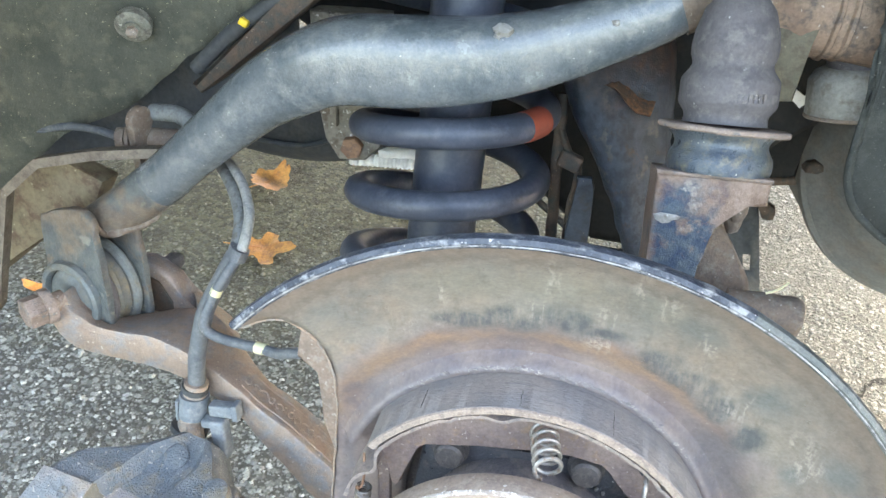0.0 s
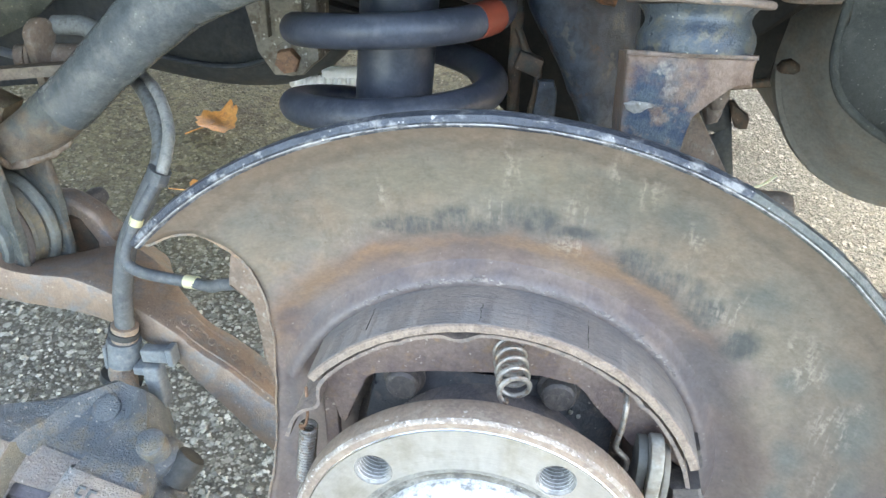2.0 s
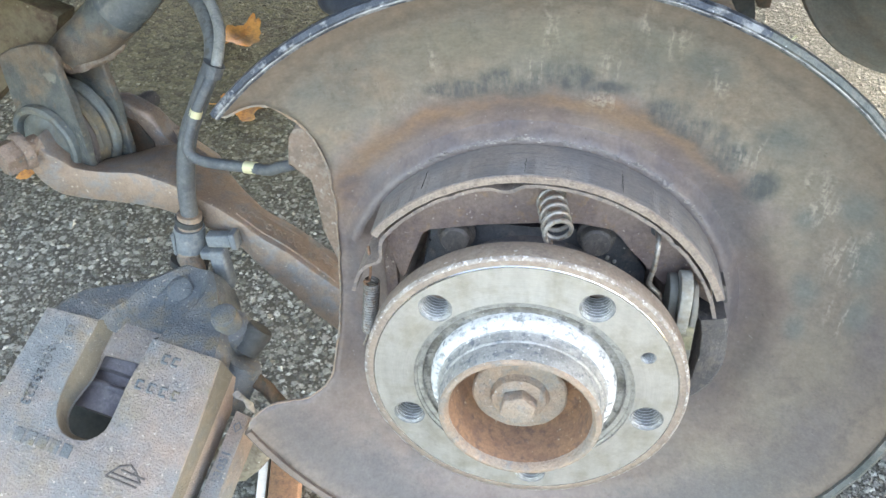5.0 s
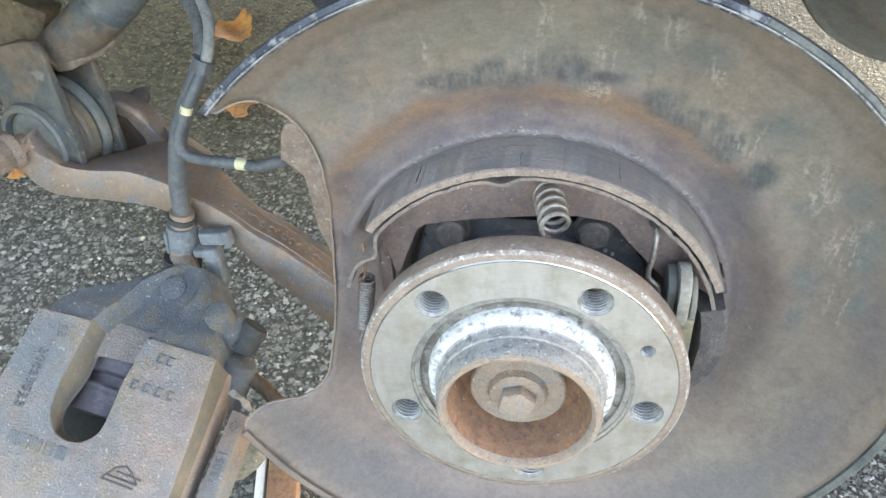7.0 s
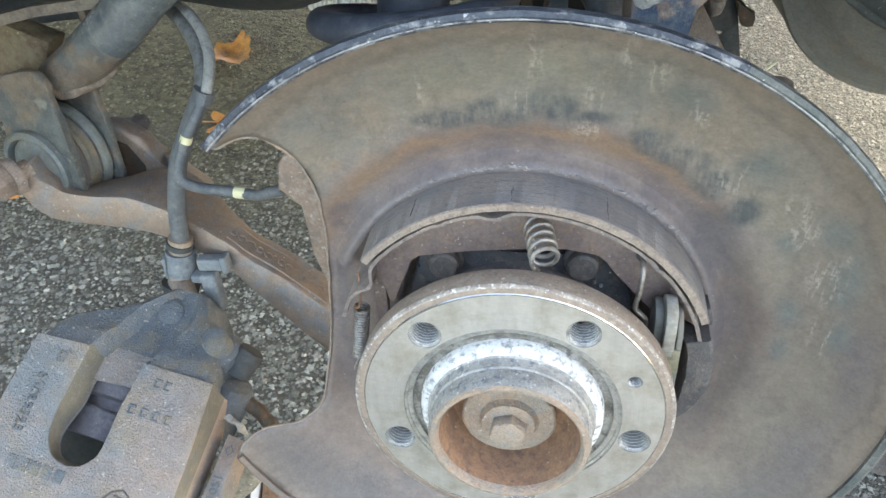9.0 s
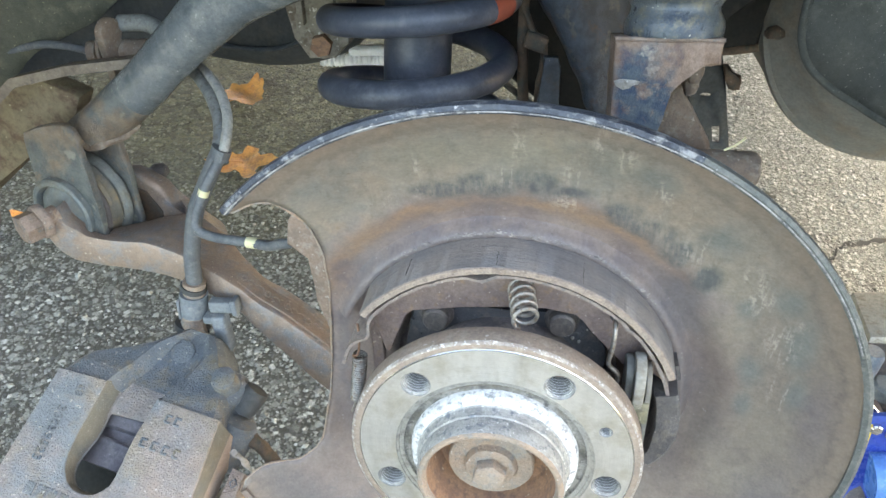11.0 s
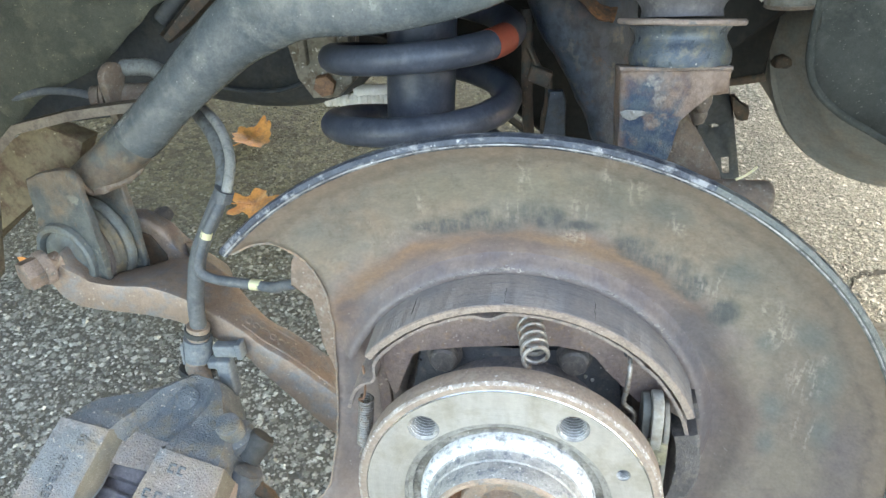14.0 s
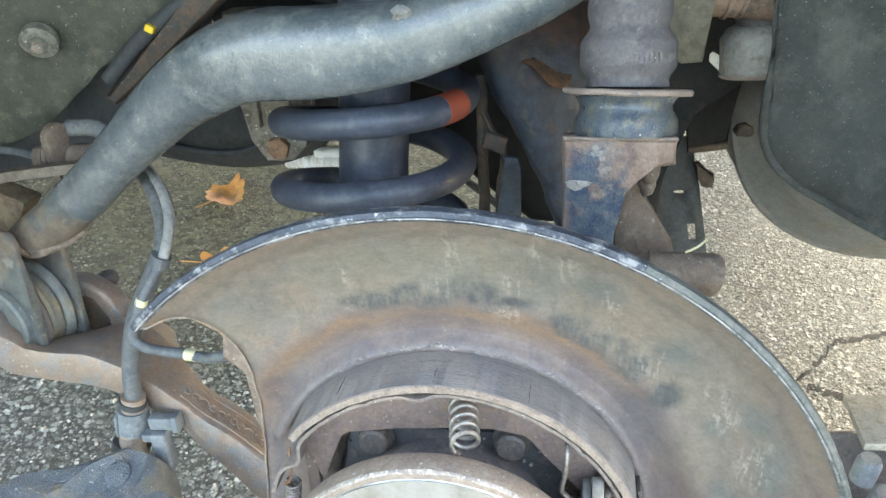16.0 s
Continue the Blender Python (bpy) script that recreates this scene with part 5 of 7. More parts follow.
    part("window_slab", bm, TANK, cal, "near-black slab closing the window from behind")
    # guide pin boss with bolt and its rubber boot
    bm = bmesh.new()
    disc_lathe(bm, (-0.1785, 0.0965, 0.3740), (0.04, -0.36, 0.93), [(0.0128, -0.006), (0.0128, 0.012), (0.0112, 0.0170), (0.0078, 0.0185), (0.0080, 0.0275), (0.0074, 0.0298), (0.0040, 0.0308), (0.0, 0.0310)], 28)
    roughen(bm, 0.0004, 150)
    part("guide_pin", bm, CAST_DARK, cal, "rounded guide pin head")
    bm = bmesh.new()
    disc_lathe(bm, (-0.1770, 0.0760, 0.3560), (0.45, 0.35, 0.80), [(0.0135, -0.014), (0.0130, 0.013), (0.0105, 0.017), (0.0, 0.018)], 24)
    roughen(bm, 0.0006, 120)
    part("pin_boss", bm, CAST_DARK, cal, "grey cast pin boss")
    bm = bmesh.new()
    disc_lathe(bm, (-0.1700, 0.0870, 0.3740), (0.55, 0.50, 0.66), [(0.0, 0.0), (0.0082, 0.0), (0.0086, 0.003), (0.0086, 0.015), (0.0076, 0.0168), (0.0, 0.0170)], 28)
    part("rubber_boot", bm, TANK, cal, "black rubber boot")
    # darker mark colours paint in the dirt and shade along raised edges
    # raised casting marks that cannot be read, and two that can
    def marks(text, u, v, size, turn, name, parent, h=0.0, thick=0.0009):
        cu = bpy.data.curves.new(name, "FONT")
        cu.body, cu.size, cu.extrude, cu.resolution_u, cu.space_character = text, size, thick, 2, 1.12
        cu.bevel_depth = 0.00022
        cu.materials.append(CAST_DARK)
        m = CAL @ Matrix.Translation((u, v, sgn * h)) @ Matrix.Rotation(radians(turn), 4, "Z")
        if sgn > 0:
            m = m @ Matrix.Rotation(math.pi, 4, "X")
        dep = bpy.context.evaluated_depsgraph_get()
        tmp = bpy.data.objects.new(name, cu)
        scene.collection.objects.link(tmp)
        dep.update()
        me = bpy.data.meshes.new_from_object(tmp.evaluated_get(dep))
        bpy.data.objects.remove(tmp)
        me.transform(m)
        ob = new(name, me)
        ob.parent = parent
        ob.matrix_basis = Matrix.Translation(-BASES[parent.name])
        tagged(ob, "raised cast lettering")

    marks("30639523", -0.0205, 0.0215, 0.0078, 88, "casting_number", cal)
    marks("68", -0.0145, 0.0062, 0.0068, 92, "casting_number", cal)

    def stroke(name, lines, mat, parent, label, r=0.00065, h=0.0):
        bm = bmesh.new()
        for pts in lines:
            tube(bm, [CAL @ Vector((u, v, sgn * h)) for u, v in pts], r, 6)
        part(name, bm, mat, parent, label)

    # maker's mark as plain bars, the moulded symbol and worn stamps
    for k in range(5):
        u = -0.0140 + k * 0.0074
        bm = bmesh.new()
        slab(bm, [(u, 0.0672), (u + 0.0056, 0.0672), (u + 0.0056, 0.0745), (u, 0.0745)], CAL, *sorted((-sgn * 0.0006, sgn * 0.001)), 0.0003)
        part("maker_bar", bm, CAST_DARK, cal, "raised bar of the maker's mark")
    stroke("casting_symbol", [[(0.0450, 0.0760), (0.0505, 0.0690), (0.0560, 0.0668), (0.0600, 0.0690), (0.0580, 0.0715)], [(0.0450, 0.0760), (0.0640, 0.0765)], [(0.0520, 0.0705), (0.0665, 0.0712)], [(0.0475, 0.0735), (0.0650, 0.0740)], [(0.0600, 0.0690), (0.0650, 0.0740)]], GRIMY_BOLT, cal, "raised cast symbol")
    for u, v, n2, step in ((0.0385, 0.0235, 4, 0.0074), (0.0465, 0.0060, 2, 0.0062)):
        for k in range(n2):
            x = u + k * step
            stroke("stamp_bar", [[(x, v), (x + 0.0038, v)], [(x + 0.0002, v), (x + 0.0002, v + 0.0045)], [(x + 0.0002, v + 0.0045), (x + 0.0036, v + 0.0042)]], CAST_DARK, cal, "raised unreadable stamp", 0.0009)
    pad = thing("brake_pad", (-0.17, 0.04, 0.33), "grey brake pad backing plate beside the caliper", "brake pad")
    bm = bmesh.new()
    slab(bm, [(0.0912, 0.0205), (0.1002, 0.0215), (0.1018, 0.105), (0.0905, 0.105)], CAL, *sorted((sgn * 0.0200, sgn * 0.0450)), 0.0010)
    part("backing_plate", bm, CAST, pad)
    marks("13051", 0.0985, 0.0620, 0.0070, -91, "pad_number", pad, 0.0200, 0.0005)
    stroke("diamond", [[(0.0935, 0.0290), (0.0958, 0.0262), (0.0982, 0.0290), (0.0958, 0.0318), (0.0935, 0.0290)]], CAST_DARK, pad, "stamped diamond outline", 0.0004, 0.0200)


build_caliper()


# ---- hoses and sensor cable ----
def build_hoses():
    hose = thing("brake_hose", (-0.215, 0.14, 0.40), "dusty rubber brake hose with clips running into the caliper", "brake hose")
    upper = [(-0.2532, 0.258, 0.5445), (-0.2364, 0.238, 0.5447), (-0.217, 0.212, 0.5464), (-0.2013, 0.19, 0.5437), (-0.19, 0.172, 0.5373), (-0.1861, 0.16, 0.53), (-0.1854, 0.152, 0.5234)]
    lower = [upper[-1], (-0.1967, 0.149, 0.5024), (-0.2042, 0.145, 0.4865), (-0.2084, 0.142, 0.4696), (-0.2123, 0.141, 0.4507), (-0.2146, 0.1405, 0.4300)]
    bm = bmesh.new()
    tube(bm, spline(upper, 8), 0.0046, 14)
    part("upper_hose", bm, LINK_GREY, hose, "dusty grey upper hose")
    bm = bmesh.new()
    tube(bm, spline(lower, 8), 0.0054, 14)
    part("lower_hose", bm, HOSE, hose)
    bm = bmesh.new()
    tube(bm, [(-0.2142, 0.1405, 0.434), (-0.2170, 0.140, 0.418), (-0.2200, 0.137, 0.402), tuple(CAL @ Vector((0.0320, -0.0440, 0.030 * (1 if CAL[2][2] < 0 else -1))))], [0.0076, 0.0074, 0.0080, 0.0085], 18)
    part("hose_end", bm, RUST_PALE, hose, "tan crimped hose end")
    bm = bmesh.new()
    tube(bm, [(-0.2163, 0.1402, 0.4245), (-0.2187, 0.1395, 0.4085)], [0.0094, 0.0098], 14)
    part("collar", bm, GREY_PLASTIC, hose, "grey plastic collar")
    bm = bmesh.new()
    slab(bm, [(-0.2270, 0.4070), (-0.2250, 0.4070), (-0.2240, 0.4220), (-0.2262, 0.4220)], face_front(), 0.132, 0.140, 0.0006)
    part("collar_flap", bm, GREY_PLASTIC, hose, "grey plastic flap of the collar")
    for a, b, r, mat, lab in (((-0.2150, 0.1404, 0.4310), (-0.2160, 0.1403, 0.4275), 0.0086, TANK, "dark seal ring"), ((-0.2188, 0.1394, 0.4085), (-0.2205, 0.1370, 0.4000), 0.0082, RUST_PALE, "tan hexagon fitting"), ((-0.2205, 0.1370, 0.4000), (-0.2215, 0.1360, 0.3965), 0.0120, TANK, "black sealing washer")):
        bm = bmesh.new()
        tube(bm, [a, b], r, 6 if "hexagon" in lab else 20)
        part("hose_fitting", bm, mat, hose, lab)
    part("sensor_plug", _clip("plug"), GREY_PLASTIC, hose, "grey plastic sensor plug")
    part("plug_hook", _clip("hook"), GREY_PLASTIC, hose, "grey-blue angled plug holder")

    cable = thing("sensor_cable", (-0.16, 0.13, 0.47), "thin grey sensor cable with pale yellow tape bands", "cable")
    upper = [(-0.243, 0.25, 0.5507), (-0.2272, 0.232, 0.5489), (-0.2069, 0.205, 0.5516), (-0.1925, 0.185, 0.5486), (-0.1822, 0.167, 0.5423), (-0.1791, 0.154, 0.5337), (-0.1795, 0.147, 0.527)]
    bm = bmesh.new()
    tube(bm, spline(upper, 8), 0.0032, 12)
    part("upper_cable", bm, PALE_HOSE, cable, "pale grey upper cable")
    bm = bmesh.new()
    lower = [upper[-1], (-0.1911, 0.139, 0.5073), (-0.1959, 0.136, 0.4967), (-0.1990, 0.133, 0.4877), (-0.1983, 0.131, 0.4816), (-0.1909, 0.130, 0.4777), (-0.1763, 0.127, 0.4777), (-0.1626, 0.1255, 0.4776), (-0.1486, 0.121, 0.4790),
             (-0.1393, 0.115, 0.4848), (-0.1295, 0.111, 0.4894), (-0.1208, 0.109, 0.4964), (-0.1145, 0.107, 0.5045), (-0.1080, 0.100, 0.5160)]
    tube(bm, spline(lower, 10), 0.0032, 12)
    part("lower_cable", bm, HOSE, cable)
    for a, b in (((-0.1640, 0.1257, 0.4776), (-0.1570, 0.1245, 0.4779)), ((-0.1920, 0.1384, 0.5053), (-0.1936, 0.1375, 0.5016))):
        bm = bmesh.new()
        tube(bm, [a, b], 0.0035, 14)
        part("tape_band", bm, PALE_YELLOW, cable, "pale yellow tape band")
    bm = bmesh.new()
    tube(bm, spline([(-0.1180, 0.106, 0.5180), (-0.1220, 0.106, 0.5100), (-0.1234, 0.105, 0.5030), (-0.1220, 0.104, 0.4942), (-0.1159, 0.103, 0.4894), (-0.1060, 0.101, 0.4850)], 6), 0.0013, 8)
    part("thin_wire", bm, TANK, cable, "thin black wire loop")
    bm = bmesh.new()
    tube(bm, [(-0.1812, 0.1500, 0.5285), (-0.1838, 0.1485, 0.5222)], [0.0082, 0.0080], 12, 0.75)
    part("cable_clip", bm, HOSE, cable, "dark clip binding cable and hose")


def _clip(kind):
    bm = bmesh.new()
    blocks = {"plug": [((0.0160, 0.0080, 0.0085), (-0.1960, 0.1370, 0.4185), 3, 0.0012), ((0.0040, 0.0090, 0.0115), (-0.1862, 0.1370, 0.4190), 3, 0.0008)],
              "hook": [((0.0150, 0.0095, 0.0055), (-0.2010, 0.1345, 0.4095), 2, 0.0012), ((0.0100, 0.0100, 0.0290), (-0.1970, 0.1340, 0.3985), 3, 0.0018), ((0.0200, 0.0105, 0.0110), (-0.2060, 0.1335, 0.3875), 4, 0.0020)]}[kind]
    for size, place, turn, bevel in blocks:
        other = bmesh.new()
        block(other, size, Matrix.Translation(place) @ Matrix.Rotation(radians(-turn), 4, "Y"), bevel, 3)
        tmp = bpy.data.meshes.new("joined")
        other.to_mesh(tmp)
        other.free()
        bm.from_mesh(tmp)
        bpy.data.meshes.remove(tmp)
    return bm


build_hoses()


# ---- suspension ----
def build_upper_arm():
    arm = thing("control_arm", (-0.12, 0.20, 0.60), "dusty black tubular upper control arm with a bent middle", "control arm")
    pts = spline([(-0.3330, 0.1960, 0.4850, 0.0176, 0.95), (-0.3100, 0.1970, 0.5020, 0.0172, 0.95), (-0.2900, 0.198, 0.5175, 0.0167, 0.95), (-0.2780, 0.199, 0.5270, 0.0160, 0.95), (-0.2560, 0.200, 0.5455, 0.0158, 0.95), (-0.2299, 0.200, 0.5682, 0.0162, 0.95), (-0.1895, 0.200, 0.6025, 0.0190, 0.85), (-0.1560, 0.199, 0.6235, 0.0228, 0.70),
                  (-0.1300, 0.198, 0.6325, 0.0236, 0.62), (-0.0863, 0.198, 0.6345, 0.0235, 0.60), (-0.0550, 0.199, 0.6375, 0.0222, 0.62), (-0.0250, 0.201, 0.6445, 0.0203, 0.70), (0.0020, 0.204, 0.6535, 0.0186, 0.80), (0.0300, 0.208, 0.6650, 0.0172, 0.90), (0.0560, 0.213, 0.6780, 0.0165, 0.95), (0.085, 0.218, 0.692, 0.016, 0.95)], 8)
    cut = next(k for k, p in enumerate(pts) if p[0] > 0.046)
    foot = next(k for k, p in enumerate(pts) if p[0] > -0.264)
    for name, stretch, mat, label in (("tube_foot", pts[:foot + 1], FORK_PLATE, "rust-blotched foot of the tube"), ("tube", pts[foot:cut + 1], BLACK_PAINT, "")):
        bm = bmesh.new()
        tube(bm, stretch, [float(p[3]) for p in stretch], 48, 1.0, square=[float(p[4]) for p in stretch], caps=name == "tube")
        for v in bm.verts:
            # shallow pressed dents of the tube bender on the inner and outer side of the bend
            v.co += noise.noise_vector(v.co * 28) * 0.0010 + noise.noise_vector(v.co * 9) * 0.0018
            # the foot is cut off level between the fork plates
            if name == "tube_foot":
                v.co.z = max(v.co.z, 0.5080 + 0.22 * (v.co.x + 0.2935))
        part(name, bm, mat, arm, label)
    bm = bmesh.new()
    tube(bm, pts[cut:], [float(p[3]) + 0.0008 for p in pts[cut:]], 28)
    roughen(bm, 0.0012, 60)
    part("rusty_end", bm, RUST_MID, arm, "brown rusty end under the body")
    for x, z, size in ((-0.0890, 0.6530, 0.0042), (-0.0930, 0.6505, 0.0022), (-0.0399, 0.6585, 0.0046), (-0.0420, 0.6550, 0.0024), (0.0166, 0.6650, 0.0022)):
        bm = bmesh.new()
        m = frame_of((x, 0.1812 if x < 0.0 else 0.1885, z), (1, 0, 0.1), (0, 0.75, 0.66))
        slab(bm, [(size * (0.7 + 0.6 * random.random()) * math.cos(radians(g)), size * (0.5 + 0.6 * random.random()) * math.sin(radians(g))) for g in range(0, 360, 40)], m, -0.0030, 0.0006, 0.0002)
        part("pale_chip", bm, ALUMINIUM, arm, "pale chip in the paint")
    # fork: two plates square to the pivot axis, with a welded saddle above
    m = frame_of((-0.3177, 0.172, 0.4627), (0.968, -0.2505, 0.0), (0, 0, 1))
    front = [(-0.0190, 0.0560), (-0.0060, 0.0610), (0.0080, 0.0650), (0.0170, 0.0655), (0.0240, 0.0635), (0.0292, 0.0575), (0.0323, 0.0315), (0.0331, 0.0055), (0.0324, -0.0128), (0.0285, -0.0235), (0.0190, -0.0285), (0.0, -0.0300), (-0.0140, -0.0250), (-0.0225, -0.0130), (-0.0240, 0.0020), (-0.0205, 0.0150), (-0.0175, 0.0250), (-0.0180, 0.0470)]
    rear = [(-0.0150, 0.0500), (0.0200, 0.0490), (0.0335, 0.0455), (0.0361, 0.0174), (0.0364, -0.0149), (0.0331, -0.0276), (0.0200, -0.0340), (0.0, -0.0340), (-0.0200, -0.0220), (-0.0220, 0.0200)]
    for outline, w, t in ((front, -0.0052, 0.0), (rear, -0.0355, -0.0305)):
        bm = bmesh.new()
        slab(bm, outline, m, w, t, 0.0014, 3)
        bmesh.ops.subdivide_edges(bm, edges=[e for e in bm.edges if e.calc_length() > 0.008], cuts=3, use_grid_fill=True)
        for v in bm.verts:
            # the top of the plates leans in against the tube
            v.co += (m.to_3x3() @ Vector((0, 0, -1))) * 0.30 * max(0.0, v.co.z - 0.514) * (1 if w > -0.02 else 0)
        roughen(bm, 0.0006, 110)
        part("fork_plate", bm, FORK_PLATE, arm, "grey-blue fork plate with rusty top")
    bm = bmesh.new()
    lip = spline([m @ Vector((0.0288, 0.0570, -0.004)), (-0.2930, 0.1815, 0.5085), (-0.2860, 0.1840, 0.5092), (-0.2790, 0.1880, 0.5108), (-0.2720, 0.1930, 0.5125), (-0.2660, 0.1980, 0.5160), (-0.2620, 0.1990, 0.5195)], 6)
    tube(bm, lip, [0.0016 + 0.0012 * math.sin(math.pi * k / (len(lip) - 1)) for k in range(len(lip))], 10)
    roughen(bm, 0.0011, 200)
    part("weld_bead", bm, RUST_MID, arm, "rusty weld bead under the tube end")
    bm = bmesh.new()
    disc_lathe(bm, (-0.3177, 0.172, 0.4627), (-0.2505, -0.968, 0), [(0.0258, -0.001), (0.0256, 0.0030), (0.0240, 0.0044), (0.0214, 0.0042), (0.0202, 0.0026), (0.0198, -0.001)], 56)
    roughen(bm, 0.0003, 200)
    part("boss_ring", bm, FORK_STEEL, arm, "raised ring round the bushing seat")
    bush = thing("arm_bushing", (-0.308, 0.195, 0.46), "brown-grey rubber suspension bushing between fork plates", "bushing")
    ax = Vector((0.2505, 0.968, 0)).normalized()
    at = Vector((-0.3177, 0.172, 0.4627))
    bm = bmesh.new()
    disc_lathe(bm, at + ax * 0.0055, ax, [(0.0, 0.0), (0.0310, 0.0), (0.0328, 0.0012), (0.0322, 0.0045), (0.0295, 0.0058), (0.0285, 0.0075), (0.0, 0.0075)], 48)
    part("rubber", bm, RUBBER, bush)
    bm = bmesh.new()
    disc_lathe(bm, at + ax * 0.0125, ax, [(0.0, 0.0), (0.0298, 0.0), (0.0312, 0.0020), (0.0304, 0.0050), (0.0314, 0.0080), (0.0292, 0.0098), (0.0, 0.0100)], 48)
    roughen(bm, 0.0005, 120)
    part("sleeve", bm, FORK_TAN, bush, "tan dirt-stained sleeve")
    bm = bmesh.new()
    disc_lathe(bm, at + ax * 0.0220, ax, [(0.0, 0.0), (0.0320, 0.0), (0.0345, 0.0018), (0.0350, 0.0050), (0.0330, 0.0075), (0.0, 0.0080)], 48)
    part("flange", bm, FORK_STEEL, bush, "grey-blue bushing flange")
    bm = bmesh.new()
    disc_lathe(bm, at - ax * 0.0004, -ax, [(0.0196, 0.0), (0.0182, 0.0012), (0.0120, 0.0036), (0.0, 0.0044)], 36)
    roughen(bm, 0.0003, 200)
    part("outer_cap", bm, FORK_STEEL, bush, "blue-grey domed cap")


build_upper_arm()


def build_lower_arm():
    arm = thing("lateral_link", (-0.22, 0.16, 0.40), "rusty forged lateral link with forked end", "suspension link")

    def forged(stations, chamfer=0.0022, rough=0.0008):
        """A forged bar of four faces: each station gives the front top edge, the front bottom edge and how far it runs back."""
        bm = bmesh.new()
        rows = []
        for top, low, back in stations:
            t, b, d = Vector(top), Vector(low), Vector(back)
            c = [t, b, b + d * 0.9 + Vector((0, 0, 0.004)), t + d]
            row = []
            for k in range(4):
                p, before, after = c[k], (c[k - 1] - c[k]).normalized(), (c[(k + 1) % 4] - c[k]).normalized()
                row += [p + before * chamfer, p + (before + after) * chamfer * 0.3, p + after * chamfer]
            rows.append(row)
        vs = join_grid(bm, rows, closed_v=True)
        bm.faces.new(vs[0])
        bm.faces.new(list(reversed(vs[-1])))
        roughen(bm, rough, 55)
        roughen(bm, rough * 0.4, 240, 3.0)
        return bm

    line = spline([(-0.3100, 0.150, 0.4755, -0.3225, 0.4600, 0.016, 0.000), (-0.3075, 0.151, 0.4672, -0.3195, 0.4490, 0.018, 0.000), (-0.3023, 0.153, 0.4616, -0.3160, 0.4410, 0.022, -0.004), (-0.2941, 0.155, 0.4539, -0.3051, 0.4318, 0.032, -0.010), (-0.2735, 0.155, 0.4525, -0.2798, 0.4298, 0.040, -0.008), (-0.2530, 0.155, 0.4519, -0.2590, 0.4280, 0.045, -0.003),
                   (-0.2337, 0.154, 0.4470, -0.2400, 0.4250, 0.046, 0.002), (-0.2120, 0.150, 0.4400, -0.2190, 0.4215, 0.040, 0.002), (-0.1873, 0.144, 0.4298, -0.1900, 0.4080, 0.028, 0.001), (-0.1748, 0.142, 0.4199, -0.1793, 0.3979, 0.027, 0.001), (-0.1552, 0.140, 0.4081, -0.1603, 0.3785, 0.027, 0.001), (-0.1240, 0.136, 0.3850, -0.1300, 0.3500, 0.028, 0.001), (-0.0880, 0.130, 0.3580, -0.0950, 0.3200, 0.028, 0.001)], 6)
    part("beam", forged([((p[0], p[1], p[2]), (p[3], p[1], p[4]), (0.0, p[5], p[6])) for p in line]), LINK_STEEL, arm)
    # rear ear; a raised dark slab paints in the shade of its pocket
    bm = bmesh.new()
    slab(bm, [(-0.3000, 0.4720), (-0.2880, 0.4725), (-0.2800, 0.4690), (-0.2682, 0.4605), (-0.2610, 0.4470), (-0.2540, 0.4360), (-0.2400, 0.4250), (-0.2480, 0.4150), (-0.3000, 0.4150), (-0.3050, 0.4400)], face_front(), 0.2145, 0.232, 0.004, 3)
    bmesh.ops.subdivide_edges(bm, edges=[e for e in bm.edges if e.calc_length() > 0.008], cuts=1, use_grid_fill=True)
    roughen(bm, 0.0009, 60)
    part("rear_ear", bm, LINK_STEEL, arm, "forged fork ear")
    bm = bmesh.new()
    slab(bm, [(-0.2930, 0.4400), (-0.2885, 0.4340), (-0.2760, 0.4325), (-0.2705, 0.4370), (-0.2700, 0.4425), (-0.2790, 0.4580), (-0.2850, 0.4605), (-0.2930, 0.4590)], face_front(), 0.2125, 0.2155, 0.0010)
    roughen(bm, 0.0005, 150)
    part("pocket", bm, RUST_DARK, arm, "dark slab painting in the shaded forged pocket")
    bm = bmesh.new()
    tube(bm, [(-0.2830, 0.230, 0.4610), (-0.2800, 0.238, 0.4625), (-0.2780, 0.243, 0.4630)], [0.0068, 0.0070, 0.0050], 16)
    part("nut", bm, GRIMY_BOLT, arm, "dark nut behind the ear")
    bm = bmesh.new()
    rows = []
    for k in range(9):
        f = k / 8
        a, c = Vector((-0.2640 + 0.030 * f, 0.230 - 0.034 * f, 0.4470 - 0.004 * f)), Vector((-0.2360 + 0.032 * f, 0.236 - 0.050 * f, 0.4230 + 0.012 * f))
        rows.append([a, a.lerp(c, 0.33) + Vector((0, 0, 0.002)), a.lerp(c, 0.66) + Vector((0, 0, 0.001)), c, c + Vector((0, 0, -0.016)), a + Vector((0, 0, -0.016))])
    vs = join_grid(bm, rows, closed_v=True)
    bm.faces.new(vs[0])
    bm.faces.new(list(reversed(vs[-1])))
    roughen(bm, 0.0012, 60)
    part("web", bm, LINK_STEEL, arm, "forged web between the ears")
    # raised forging marks on the sloping top face, and the long ridge round them
    for first, last, count in (((-0.1850, 0.1545, 0.4300), (-0.1640, 0.1525, 0.4150), 5), ((-0.1560, 0.1520, 0.4105), (-0.1330, 0.1495, 0.3930), 6)):
        first, last = Vector(first), Vector(last)
        for k in range(count):
            bm = bmesh.new()
            m = frame_of(first.lerp(last, k / (count - 1)), last - first, (0.05, 1.0, 0.03))
            long = 0.0019 + 0.0007 * ((k * 7) % 3)
